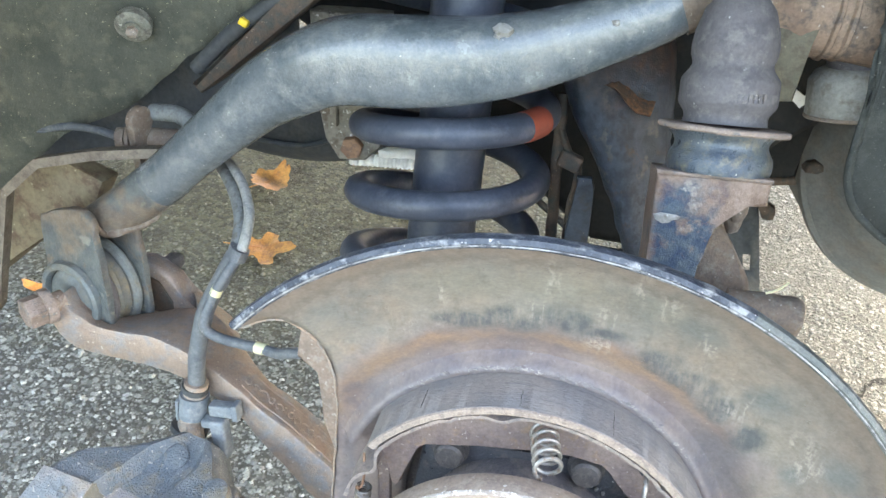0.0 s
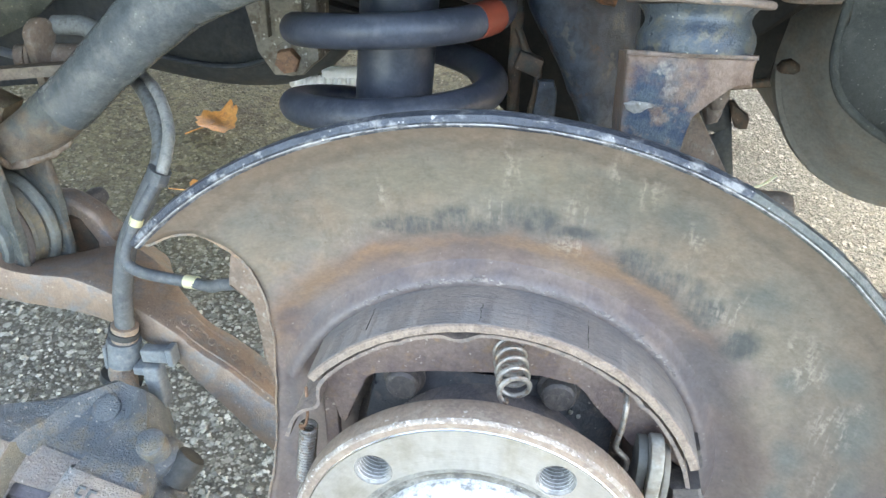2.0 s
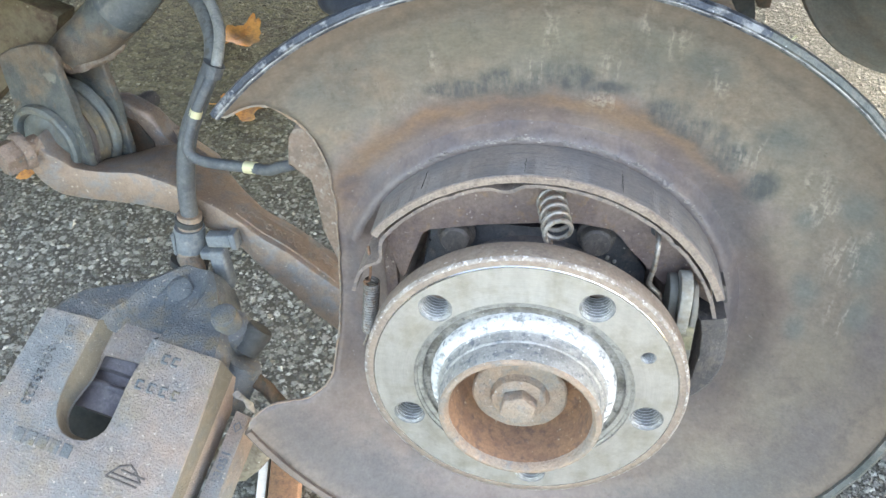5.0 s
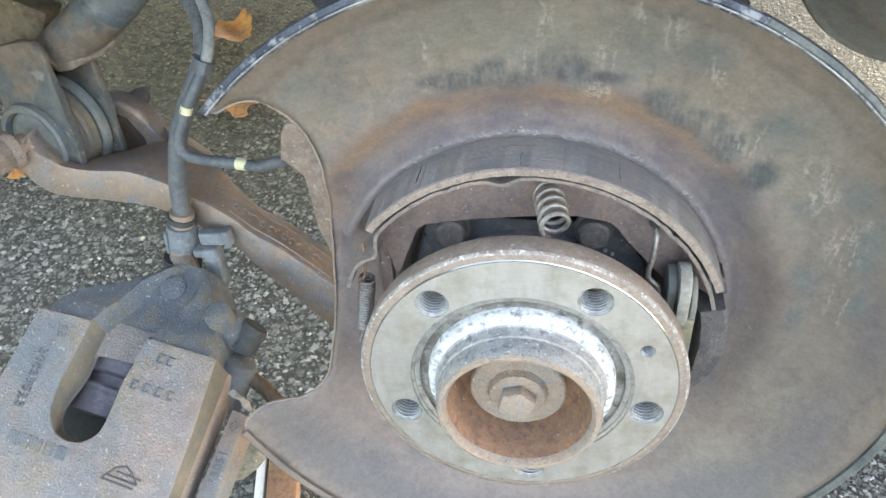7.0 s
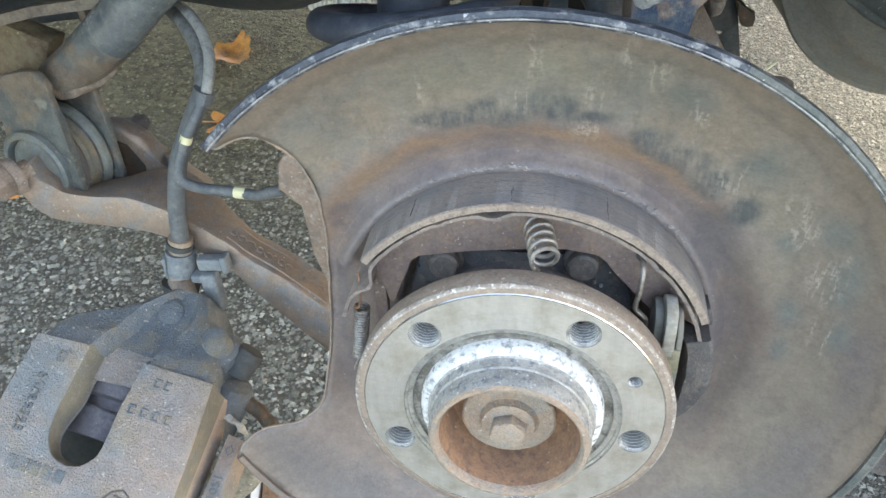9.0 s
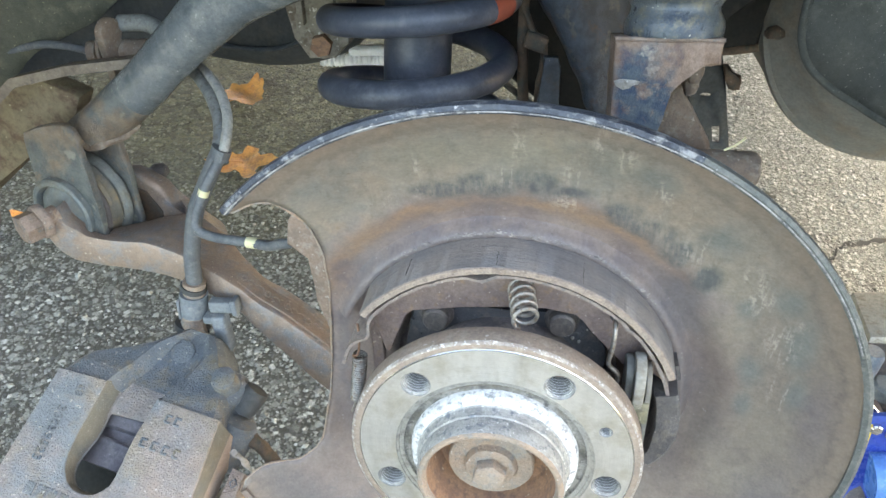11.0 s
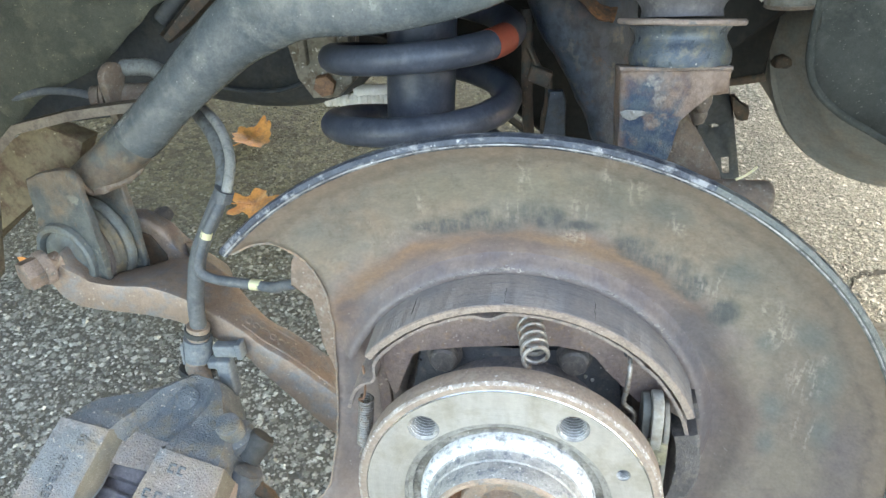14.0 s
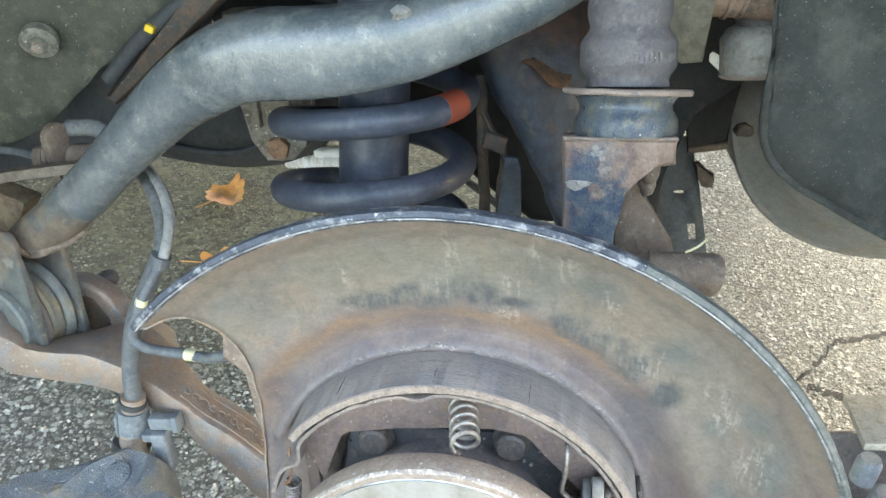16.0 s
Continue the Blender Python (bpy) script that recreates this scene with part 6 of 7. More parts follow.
            tube(bm, [m @ Vector((long * math.cos(radians(g)), 0.0024 * math.sin(radians(g)), -0.0003)) for g in range(0, 361 - 90 * (k % 3), 20)], 0.00055, 6)
            roughen(bm, 0.0003, 500)
            part("forging_mark", bm, LINK_STEEL, arm, "raised unreadable forging mark")
    for dy in (0.0050, 0.0205):
        bm = bmesh.new()
        tube(bm, spline([(-0.1873, 0.144 + dy, 0.4303), (-0.1748, 0.142 + dy, 0.4204), (-0.1552, 0.140 + dy, 0.4086), (-0.1260, 0.136 + dy, 0.3872)], 6), 0.0007, 6)
        roughen(bm, 0.0003, 300)
        part("ridge", bm, LINK_STEEL, arm, "forged ridge line")
    bolt = thing("pivot_bolt", (-0.322, 0.15, 0.455), "rusty pivot bolt head at the fork", "bolt")
    ax = Vector((0.50, 0.86, 0.05)).normalized()
    head = Vector((-0.3195, 0.1470, 0.4685))
    bm = bmesh.new()
    disc_lathe(bm, head - ax * 0.002, ax, [(0.0, 0.0), (0.0112, 0.0), (0.0120, 0.0015), (0.0118, 0.0060), (0.0, 0.0065)], 28)
    roughen(bm, 0.0004, 220)
    part("washer", bm, SEAT_RUST, bolt, "rusty washer face")
    bm = bmesh.new()
    hexagon(bm, head - ax * 0.013, ax, 0.0185, 0.0115)
    roughen(bm, 0.0003, 260)
    part("bolt_head", bm, SEAT_RUST, bolt)
    bm = bmesh.new()
    tube(bm, [head, head + ax * 0.012], 0.007, 12)
    part("shank", bm, RUST, bolt)


build_lower_arm()


def build_coil():
    spring = thing("coil_spring", (-0.082, 0.265, 0.48), "navy-black coil spring with an orange paint mark", "coil spring")
    axis = Vector((0.05, 0.12, 1.0)).normalized()
    base = Vector((-0.087, 0.250, 0.4300))
    pts = helix(base, axis, 0.0600, 0.0450, 5.4, 2.05, 40)
    bm = bmesh.new()
    tube(bm, pts, 0.0095, 16)
    part("coil", bm, COIL_PAINT, spring)
    build = [k for k, p in enumerate(pts) if p.x > -0.052 and p.y < 0.235 and 0.560 < p.z < 0.605]
    if build:
        seg = pts[build[0] + 3:build[0] + 6]
        bm = bmesh.new()
        tube(bm, seg, 0.0098, 18)
        part("paint_mark", bm, ORANGE, spring, "orange paint mark")
    shock = thing("shock_absorber", (-0.085, 0.265, 0.44), "dark shock absorber tube inside the coil spring", "shock absorber")
    bm = bmesh.new()
    tube(bm, [base - axis * 0.12, base + axis * 0.66], 0.0235, 28)
    part("tube", bm, COIL_PAINT, shock)
    bm = bmesh.new()
    tube(bm, [base - axis * 0.05, base + axis * 0.052], 0.030, 28)
    part("lower_cup", bm, COIL_PAINT, shock)


build_coil()


def build_bump_stop():
    stop = thing("bump_stop", (0.074, 0.168, 0.60), "grey-brown ribbed rubber bump stop on a rusty plate", "bump stop")
    axis = Vector((-0.01, 0.25, 0.965)).normalized()
    at = lambda z: Vector((0.0755, 0.170, 0.6205)) + axis * (z - 0.6205)
    bm = bmesh.new()
    disc_lathe(bm, at(0.6225), axis, [(0.0, 0.0), (0.0205, 0.0), (0.0200, 0.0035), (0.0206, 0.0055), (0.0232, 0.0090), (0.0236, 0.0105), (0.0236, 0.0205), (0.0230, 0.0225), (0.0200, 0.0265), (0.0192, 0.0285), (0.0192, 0.0300), (0.0204, 0.0335), (0.0206, 0.0380), (0.0196, 0.0450), (0.0165, 0.0550), (0.0115, 0.0615), (0.0, 0.0650)], 48)
    part("rubber", bm, RUBBER, stop)
    bm = bmesh.new()
    disc_lathe(bm, at(0.6188), Vector((0.015, 0.225, 0.97)).normalized(), [(0.0, 0.0), (0.0312, 0.0), (0.0320, 0.0008), (0.0320, 0.0022), (0.0312, 0.0030), (0.0, 0.0030)], 44)
    roughen(bm, 0.0003, 90)
    part("plate", bm, SEAT_RUST, stop, "rusty round plate")
    bm = bmesh.new()
    disc_lathe(bm, at(0.5985), axis, [(0.0, 0.0), (0.0250, 0.0), (0.0254, 0.0020), (0.0256, 0.0050), (0.0252, 0.0080), (0.0240, 0.0105), (0.0228, 0.0128), (0.0226, 0.0148), (0.0236, 0.0172), (0.0256, 0.0198), (0.0, 0.0206)], 48)
    roughen(bm, 0.0003, 160)
    part("neck", bm, NECK, stop, "blue-painted rusty neck")
    for k in range(6):
        bm = bmesh.new()
        a = radians(-88 + k * 6.0)
        m = frame_of(at(0.6390) + Vector((0.0234 * math.cos(a), 0.0234 * math.sin(a), 0)), (-math.sin(a), math.cos(a), 0), (0, 0.2, 1))
        slab(bm, [(0, 0), (0.0017, 0), (0.0017, 0.0042), (0, 0.0042)], m, -0.0012, 0.0012)
        part("moulded_mark", bm, DARK_STEEL, stop, "raised unreadable moulded mark")
    knuckle = thing("knuckle_bracket", (0.07, 0.16, 0.52), "rusty steering knuckle bracket with blue paint remnants", "bracket")
    bm = bmesh.new()
    slab(bm, [(0.0448, 0.6035), (0.0996, 0.6040), (0.0992, 0.5912), (0.0900, 0.5902), (0.0845, 0.5888), (0.0800, 0.5845), (0.0770, 0.5770), (0.0745, 0.5680), (0.0722, 0.5560), (0.0705, 0.4700), (0.0480, 0.4700), (0.0462, 0.5620)],
         face_front(), 0.1450, 0.1900, 0.0030, 3)
    bmesh.ops.subdivide_edges(bm, edges=[e for e in bm.edges if e.calc_length() > 0.008], cuts=3, use_grid_fill=True)
    for v in bm.verts:
        v.co.z -= 0.26 * (v.co.y - 0.1436)
    roughen(bm, 0.0008, 70)
    roughen(bm, 0.0004, 260)
    part("casting", bm, KNUCKLE, knuckle)
    bm = bmesh.new()
    slab(bm, [(0.0450, 0.6046), (0.0992, 0.6052), (0.0994, 0.6030), (0.0450, 0.6024)], face_front(), 0.1452, 0.1895, 0.0008, 2)
    bmesh.ops.subdivide_edges(bm, edges=[e for e in bm.edges if e.calc_length() > 0.008], cuts=2, use_grid_fill=True)
    for v in bm.verts:
        v.co.z -= 0.26 * (v.co.y - 0.1436)
    roughen(bm, 0.0006, 130)
    part("seat", bm, SEAT_RUST, knuckle, "rusty top edge of the seat")
    bm = bmesh.new()
    slab(bm, [(0.0468, 0.5810), (0.0500, 0.5822), (0.0570, 0.5816), (0.0600, 0.5812), (0.0588, 0.5798), (0.0560, 0.5790), (0.0545, 0.5772), (0.0515, 0.5766), (0.0480, 0.5782)], face_front(), 0.1440, 0.1460, 0.0004)
    roughen(bm, 0.0005, 300)
    part("paint_flake", bm, ALUMINIUM, knuckle, "pale chip where the paint flaked off")
    for x, y, z, r in ((0.0885, 0.165, 0.5880, 0.0052), (0.0880, 0.168, 0.5800, 0.0044)):
        bm = bmesh.new()
        disc_lathe(bm, (x, y, z), (0.1, -0.2, -1), [(0.0, 0.0), (r, 0.0), (r * 1.1, 0.004), (r, 0.009), (r * 0.6, 0.013), (0.0, 0.014)], 16)
        roughen(bm, 0.0010, 180)
        part("bolt_tail", bm, RUST_MID, knuckle, "rusty bolt tail")
    bm = bmesh.new()
    slab(bm, [(0.0740, 0.5640), (0.0800, 0.5720), (0.0860, 0.5670), (0.0950, 0.5510), (0.1060, 0.5330), (0.1120, 0.5150), (0.1120, 0.4900), (0.0740, 0.4900)], face_front(), 0.176, 0.190, 0.003)
    roughen(bm, 0.001, 80)
    part("lower_web", bm, RUST_MID, knuckle, "rusty lower web")
    bm = bmesh.new()
    tube(bm, spline([(0.092, 0.152, 0.5290), (0.108, 0.151, 0.5300), (0.120, 0.150, 0.5300), (0.1262, 0.150, 0.5290), (0.1290, 0.150, 0.5285)], 4), [0.0110] * 8 + [0.0113, 0.0114, 0.0113, 0.0110, 0.0105, 0.0095, 0.0080, 0.0060, 0.0030], 22)
    roughen(bm, 0.0007, 120)
    part("stud", bm, RUST_MID, knuckle, "brown rusty stud end")
    bracket = thing("slotted_bracket", (0.155, 0.47, 0.42), "dark slotted sheet bracket behind the knuckle", "bracket")
    bm = bmesh.new()
    edges = []
    m = face_front()
    outer = [(0.1180, 0.5050), (0.1560, 0.5050), (0.1606, 0.4852), (0.1672, 0.4598), (0.1811, 0.3936), (0.1868, 0.3510), (0.1521, 0.3510), (0.1363, 0.4142), (0.1180, 0.4615)]
    oval = [(0.1500 + 0.0050 * math.cos(radians(g)), 0.4529 + 0.0020 * math.sin(radians(g))) for g in range(0, 360, 30)]
    slot = [(0.1604, 0.4217), (0.1677, 0.4221), (0.1701, 0.4055), (0.1637, 0.4052)]
    for ring in (outer, oval, slot):
        vs = [bm.verts.new(m @ Vector((x, z, 0.467))) for x, z in ring]
        edges += [bm.edges.new((vs[k], vs[(k + 1) % len(vs)])) for k in range(len(vs))]
    bmesh.ops.triangle_fill(bm, use_beauty=True, use_dissolve=False, edges=edges)
    plate = part("sheet", bm, TANK, bracket)
    plate.modifiers.new("thickness", "SOLIDIFY").thickness = 0.0030
    bm = bmesh.new()
    slab(bm, [(0.1596, 0.4840), (0.1647, 0.4829), (0.1686, 0.4758), (0.1765, 0.4742), (0.1789, 0.4679), (0.1786, 0.4608), (0.1726, 0.4600), (0.1682, 0.4615), (0.1640, 0.4700)], face_front(), 0.456, 0.466, 0.0020)
    roughen(bm, 0.0010, 200)
    part("rusty_tab", bm, RUST_DARK, bracket, "flaking rusty tab")
    bm = bmesh.new()
    tube(bm, spline([(0.1090, 0.150, 0.5420), (0.1150, 0.151, 0.5450), (0.1195, 0.152, 0.5490)], 5), 0.0006, 6)
    part("dry_stalk", bm, PALE_YELLOW, bracket, "pale dry grass stalk")


build_bump_stop()


def build_behind():
    rear = thing("trailing_arm", (0.03, 0.30, 0.50), "dark blue-grey trailing arm with rusty edge behind the spring", "trailing arm")
    bm = bmesh.new()
    pts = spline([(0.018, 0.318, 0.640, 0.046), (0.0270, 0.308, 0.605, 0.043), (0.0385, 0.297, 0.5700, 0.0325), (0.0470, 0.290, 0.5450, 0.0270), (0.0535, 0.286, 0.5270, 0.0248), (0.0600, 0.284, 0.5070, 0.0240), (0.074, 0.282, 0.450, 0.024)], 6)
    tube(bm, pts, [float(p[3]) for p in pts], 32, 0.5, square=0.8)
    roughen(bm, 0.0024, 40)
    roughen(bm, 0.0014, 110)
    part("beam", bm, SHADED_ARM, rear)
    bm = bmesh.new()
    edge = spline([(0.0080, 0.280, 0.6090), (0.0160, 0.276, 0.6105), (0.0245, 0.274, 0.6085), (0.0340, 0.272, 0.6000), (0.0460, 0.272, 0.5960)], 6)
    rows = []
    for k, p in enumerate(edge):
        p = Vector(p)
        wide = 0.002 + 0.002 * noise.noise(Vector((k * 0.4, 5.0, 0)))
        rows.append([p, p + Vector((0.001, 0.003, wide)), p + Vector((0.002, 0.012, wide + 0.003)), p + Vector((0.002, 0.013, wide)), p + Vector((0, 0.004, -0.002))])
    vs = join_grid(bm, rows, closed_v=True)
    bm.faces.new(vs[0])
    bm.faces.new(list(reversed(vs[-1])))
    roughen(bm, 0.0020, 90)
    part("rust_flange", bm, RUST_FLAME, rear, "orange rusty flange edge")
    strips = thing("support_strut", (0.0, 0.28, 0.45), "narrow blue-black strut behind the spring", "strut")
    bm = bmesh.new()
    slab(bm, [(0.0050, 0.5480), (0.0150, 0.5480), (0.0175, 0.5400), (0.0176, 0.4400), (0.0010, 0.4400), (0.0010, 0.5100), (0.0065, 0.5389)], face_front(), 0.275, 0.281, 0.0012)
    part("strip", bm, SHADED_BLUE, strips)
    for line, r in (([(-0.0110, 0.292, 0.6000), (-0.0101, 0.290, 0.5682), (-0.0100, 0.290, 0.5400), (-0.0091, 0.290, 0.5073), (-0.009, 0.29, 0.45)], 0.0040), ([(-0.0090, 0.288, 0.5760), (-0.0025, 0.286, 0.5618), (0.0048, 0.285, 0.5530), (0.0045, 0.285, 0.5353), (0.0017, 0.285, 0.5183), (0.001, 0.285, 0.46)], 0.0030)):
        bm = bmesh.new()
        tube(bm, spline(line, 6), r, 10, 0.8)
        roughen(bm, 0.0006, 120)
        part("pipe", bm, RUST_DARK, strips, "thin dark brown pipe")
    bm = bmesh.new()
    block(bm, (0.016, 0.008, 0.012), Matrix.Translation((-0.0010, 0.284, 0.5560)) @ Matrix.Rotation(0.3, 4, "Y"), 0.002)
    roughen(bm, 0.0010, 120)
    part("pipe_clip", bm, RUST_DARK, strips, "rusty pipe clip")
    sub = thing("subframe_mount", (-0.16, 0.31, 0.54), "pale cast mount with a rusty bolt above the spring", "subframe mount")
    bm = bmesh.new()
    slab(bm, [(-0.192, 0.640), (-0.138, 0.640), (-0.140, 0.545), (-0.152, 0.534), (-0.172, 0.532), (-0.182, 0.548), (-0.188, 0.580)], face_front(), 0.300, 0.330, 0.003)
    bmesh.ops.subdivide_edges(bm, edges=[e for e in bm.edges if e.calc_length() > 0.012], cuts=2, use_grid_fill=True)
    roughen(bm, 0.0015, 60)
    part("casting", bm, MOUNT, sub)
    for x0, x1 in ((-0.155, -0.147), (-0.176, -0.171)):
        bm = bmesh.new()
        slab(bm, [(x0, 0.640), (x1, 0.640), (x1, 0.560), (x0, 0.560)], face_front(), 0.294, 0.302, 0.001)
        roughen(bm, 0.0006, 120)
        part("rib", bm, MOUNT, sub)
    bm = bmesh.new()
    disc_lathe(bm, (-0.1605, 0.302, 0.5450), (0.1, -1, 0), [(0.0, 0.0), (0.0115, 0.0), (0.0115, 0.002), (0.0, 0.0022)], 24)
    part("washer", bm, MOUNT, sub, "pale washer")
    bm = bmesh.new()
    hexagon(bm, (-0.1605, 0.301, 0.5450), (0.1, -1, 0), 0.0145, 0.009)
    roughen(bm, 0.0005, 200)
    part("bolt", bm, RUST_ORANGE, sub, "rusty hexagon bolt")
    beam = thing("fuel_tank", (-0.25, 0.42, 0.50), "black plastic fuel tank edge behind the control arm", "fuel tank")
    bm = bmesh.new()
    pts = spline([(-0.60, 0.46, 0.600), (-0.42, 0.44, 0.560), (-0.30, 0.43, 0.540), (-0.235, 0.425, 0.535), (-0.195, 0.425, 0.545), (-0.17, 0.43, 0.58)], 6)
    tube(bm, pts, [0.055] * len(pts), 18, 0.9)
    part("shell", bm, TANK, beam)
    bm = bmesh.new()
    seam = spline([(-0.60, 0.405, 0.580), (-0.42, 0.385, 0.540), (-0.30, 0.375, 0.520), (-0.235, 0.370, 0.515), (-0.195, 0.372, 0.525)], 6)
    tube(bm, seam, 0.004, 10, 0.5)
    part("seam_flange", bm, TANK, beam, "moulded seam flange")
    bar = thing("metal_rod", (-0.14, 0.42, 0.49), "corrugated metal rod beyond the spring, its sun glare painted white", "rod")
    bm = bmesh.new()
    n = 90
    tube(bm, [(-0.1995 + 0.070 * k / n, 0.41, 0.4935 + 0.002 * k / n) for k in range(n + 1)], [0.0046 + 0.0014 * abs(math.sin(k * 0.62)) for k in range(n + 1)], 12)
    roughen(bm, 0.0006, 260)
    part("lower_rod", bm, WHITE_AND_GLARE, bar)
    bm = bmesh.new()
    tube(bm, [(-0.172 + 0.0045 * k, 0.412, 0.5015 + 0.0002 * k) for k in range(11)], 0.0056, 12)
    roughen(bm, 0.0012, 200)
    part("upper_rod", bm, WHITE_AND_GLARE, bar, "short pale rod above it")


build_behind()


def build_left_side():
    link = thing("sway_bar_link", (-0.29, 0.235, 0.55), "rusty sway bar link end with grey rubber bushing", "link")
    bm = bmesh.new()
    disc_lathe(bm, (-0.3050, 0.228, 0.5585), (0.97, 0.22, -0.02), [(0.0, 0.0), (0.0070, 0.0), (0.0075, 0.001), (0.0075, 0.006), (0.0060, 0.0065), (0.0060, 0.0085), (0.0125, 0.0090), (0.0125, 0.0112), (0.0095, 0.0120), (0.0100, 0.0170), (0.0080, 0.0175), (0.0078, 0.0580), (0.0, 0.0580)], 24)
    roughen(bm, 0.0005, 150)
    part("stud", bm, RUST_MID, link, "rusty threaded stud")
    bm = bmesh.new()
    m = frame_of((-0.2850, 0.222, 0.5600), (0.22, 0.97, 0.0), (0.05, 0.0, 1.0))
    slab(bm, arc(0.002, 0.0135, 0.0100, -10, 190, 14) + [(-0.0060, 0.004), (-0.0035, -0.012), (-0.0030, -0.024), (0.0010, -0.024), (0.0040, -0.006)], m, -0.0030, 0.0030, 0.0010)
    roughen(bm, 0.0005, 120)
    part("tab", bm, RUST_MID, link, "thin rusty rounded tab")
    bm = bmesh.new()
    tube(bm, spline([(-0.2810, 0.236, 0.5765), (-0.260, 0.234, 0.577), (-0.243, 0.228, 0.569), (-0.230, 0.225, 0.560)], 6), 0.0058, 14)
    part("rubber_pipe", bm, LINK_GREY, link, "grey rubber pipe")
    bm = bmesh.new()
    tube(bm, spline([(-0.40, 0.250, 0.545), (-0.36, 0.248, 0.555), (-0.33, 0.240, 0.558), (-0.304, 0.230, 0.558)], 6), 0.0028, 12)
    part("thin_pipe", bm, HOSE, link, "thin grey pipe")
    strip = thing("body_bracket", (-0.37, 0.20, 0.47), "bent rusty sheet metal bracket edge", "bracket")
    bm = bmesh.new()
    line = [(-0.400, 0.190, 0.430), (-0.372, 0.190, 0.524), (-0.343, 0.190, 0.5480), (-0.304, 0.195, 0.5560), (-0.262, 0.205, 0.5590)]
    rows = []
    for p in line:
        v = Vector(p)
        rows.append([v + Vector((0.0, 0, 0.0035)), v + Vector((0.0010, 0.011, 0.0030)), v + Vector((0.0010, 0.011, 0.0)), v + Vector((0.0025, 0, -0.0025))])
    vs = join_grid(bm, rows, closed_v=True)
    bm.faces.new(vs[0])
    bm.faces.new(list(reversed(vs[-1])))
    part("folded_sheet", bm, FOLD, strip)
    bm = bmesh.new()
    slab(bm, [(-0.42, 0.500), (-0.372, 0.528), (-0.345, 0.543), (-0.312, 0.530), (-0.325, 0.505), (-0.360, 0.490), (-0.42, 0.440)], face_front(), 0.215, 0.235, 0.003)
    roughen(bm, 0.002, 40)
    part("box_section", bm, BOX_TAN, strip, "rusty box section")


build_left_side()


def sheet_wall(name, material, parent, outline, depth, label="", thick=0.003, step=0.02):
    """A moulded wall of the wheel well: the outline (x, z), set back by depth(x, z)."""
    bm = bmesh.new()
    vs = [bm.verts.new((x, 0, z)) for x, z in outline]
    bm.faces.new(vs)
    bmesh.ops.triangulate(bm, faces=bm.faces[:])
    for _ in range(6):
        long = [e for e in bm.edges if e.calc_length() > step]
        if not long:
            break
        bmesh.ops.subdivide_edges(bm, edges=long, cuts=1)
        bmesh.ops.triangulate(bm, faces=bm.faces[:])
    for v in bm.verts:
        v.co.y = depth(v.co.x, v.co.z) + 0.003 * noise.noise(v.co * 12)
    ob = part(name, bm, material, parent, label)
    mod = ob.modifiers.new("thickness", "SOLIDIFY")
    mod.thickness, mod.offset = thick, 0.0
    return ob


def build_body():
    liner = thing("wheel_arch_liner", (-0.33, 0.25, 0.55), "black speckled plastic wheel arch liner with a washer bolt", "arch liner", "arch liners")
    edge = [tuple(p) for p in spline([(-0.120, 0.702), (-0.195, 0.653), (-0.220, 0.635), (-0.262, 0.612), (-0.305, 0.576), (-0.344, 0.558), (-0.364, 0.548), (-0.386, 0.530), (-0.434, 0.490), (-0.52, 0.42)], 4)]
    edge = [(float(x), float(z)) for x, z in edge]
    lift = lambda x, z: max(0.0, (z - 0.576) * 0.76 - (x + 0.305) * 0.62)
    sheet_wall("shell", LINER, liner, edge + [(-0.80, 0.42), (-0.80, 0.98), (-0.12, 0.98)], lambda x, z: 0.256 - 0.30 * lift(x, z) - 0.9 * max(0.0, lift(x, z) - 0.10))
    # dark sheet added to stand for the shaded gap under the liner edge
    bm = bmesh.new()
    slab(bm, [(-0.46, 0.500), (-0.36, 0.515), (-0.285, 0.520), (-0.225, 0.560), (-0.200, 0.600), (-0.200, 0.640), (-0.300, 0.620), (-0.46, 0.580)], face_front(), 0.300, 0.306, 0.002)
    part("gap_sheet", bm, TANK, liner, "added dark sheet for the shaded gap under the liner")
    at = Vector((-0.2850, 0.2330, 0.6330))
    ax = Vector((0.25, -0.85, -0.45)).normalized()
    bm = bmesh.new()
    disc_lathe(bm, at, ax, [(0.0, -0.006), (0.0112, -0.006), (0.0115, 0.0005), (0.0098, 0.0015), (0.0058, 0.0018), (0.0055, 0.0035), (0.0, 0.0035)], 32)
    part("washer", bm, OLIVE_GREY, liner, "grey washer head")
    bm = bmesh.new()
    hexagon(bm, at + ax * 0.003, ax, 0.0068, 0.004)
    part("bolt", bm, RUST_PALE, liner, "small rusty bolt")

    flap = thing("wheel_arch_liner", (0.20, 0.24, 0.53), "black fibrous rear wheel arch liner panel", "arch liner", "arch liners")
    edge = [(float(x), float(z)) for x, z in spline([(0.150, 0.760), (0.160, 0.653), (0.160, 0.620), (0.1590, 0.5996), (0.1598, 0.5793), (0.1672, 0.5617), (0.1803, 0.5492), (0.1958, 0.5395), (0.2286, 0.5253), (0.320, 0.495)], 4)]
    sheet_wall("panel", FIBRE, flap, edge + [(0.60, 0.50), (0.60, 0.98), (0.15, 0.98)], lambda x, z: 0.240 - 0.65 * max(0.0, x - 0.20), thick=0.006)

    bm = bmesh.new()
    tube(bm, [(x, 0.2385 - 0.65 * max(0.0, x - 0.20), z) for x, z in edge], 0.0024, 10)
    part("edge_fold", bm, FIBRE, flap, "folded lower edge")

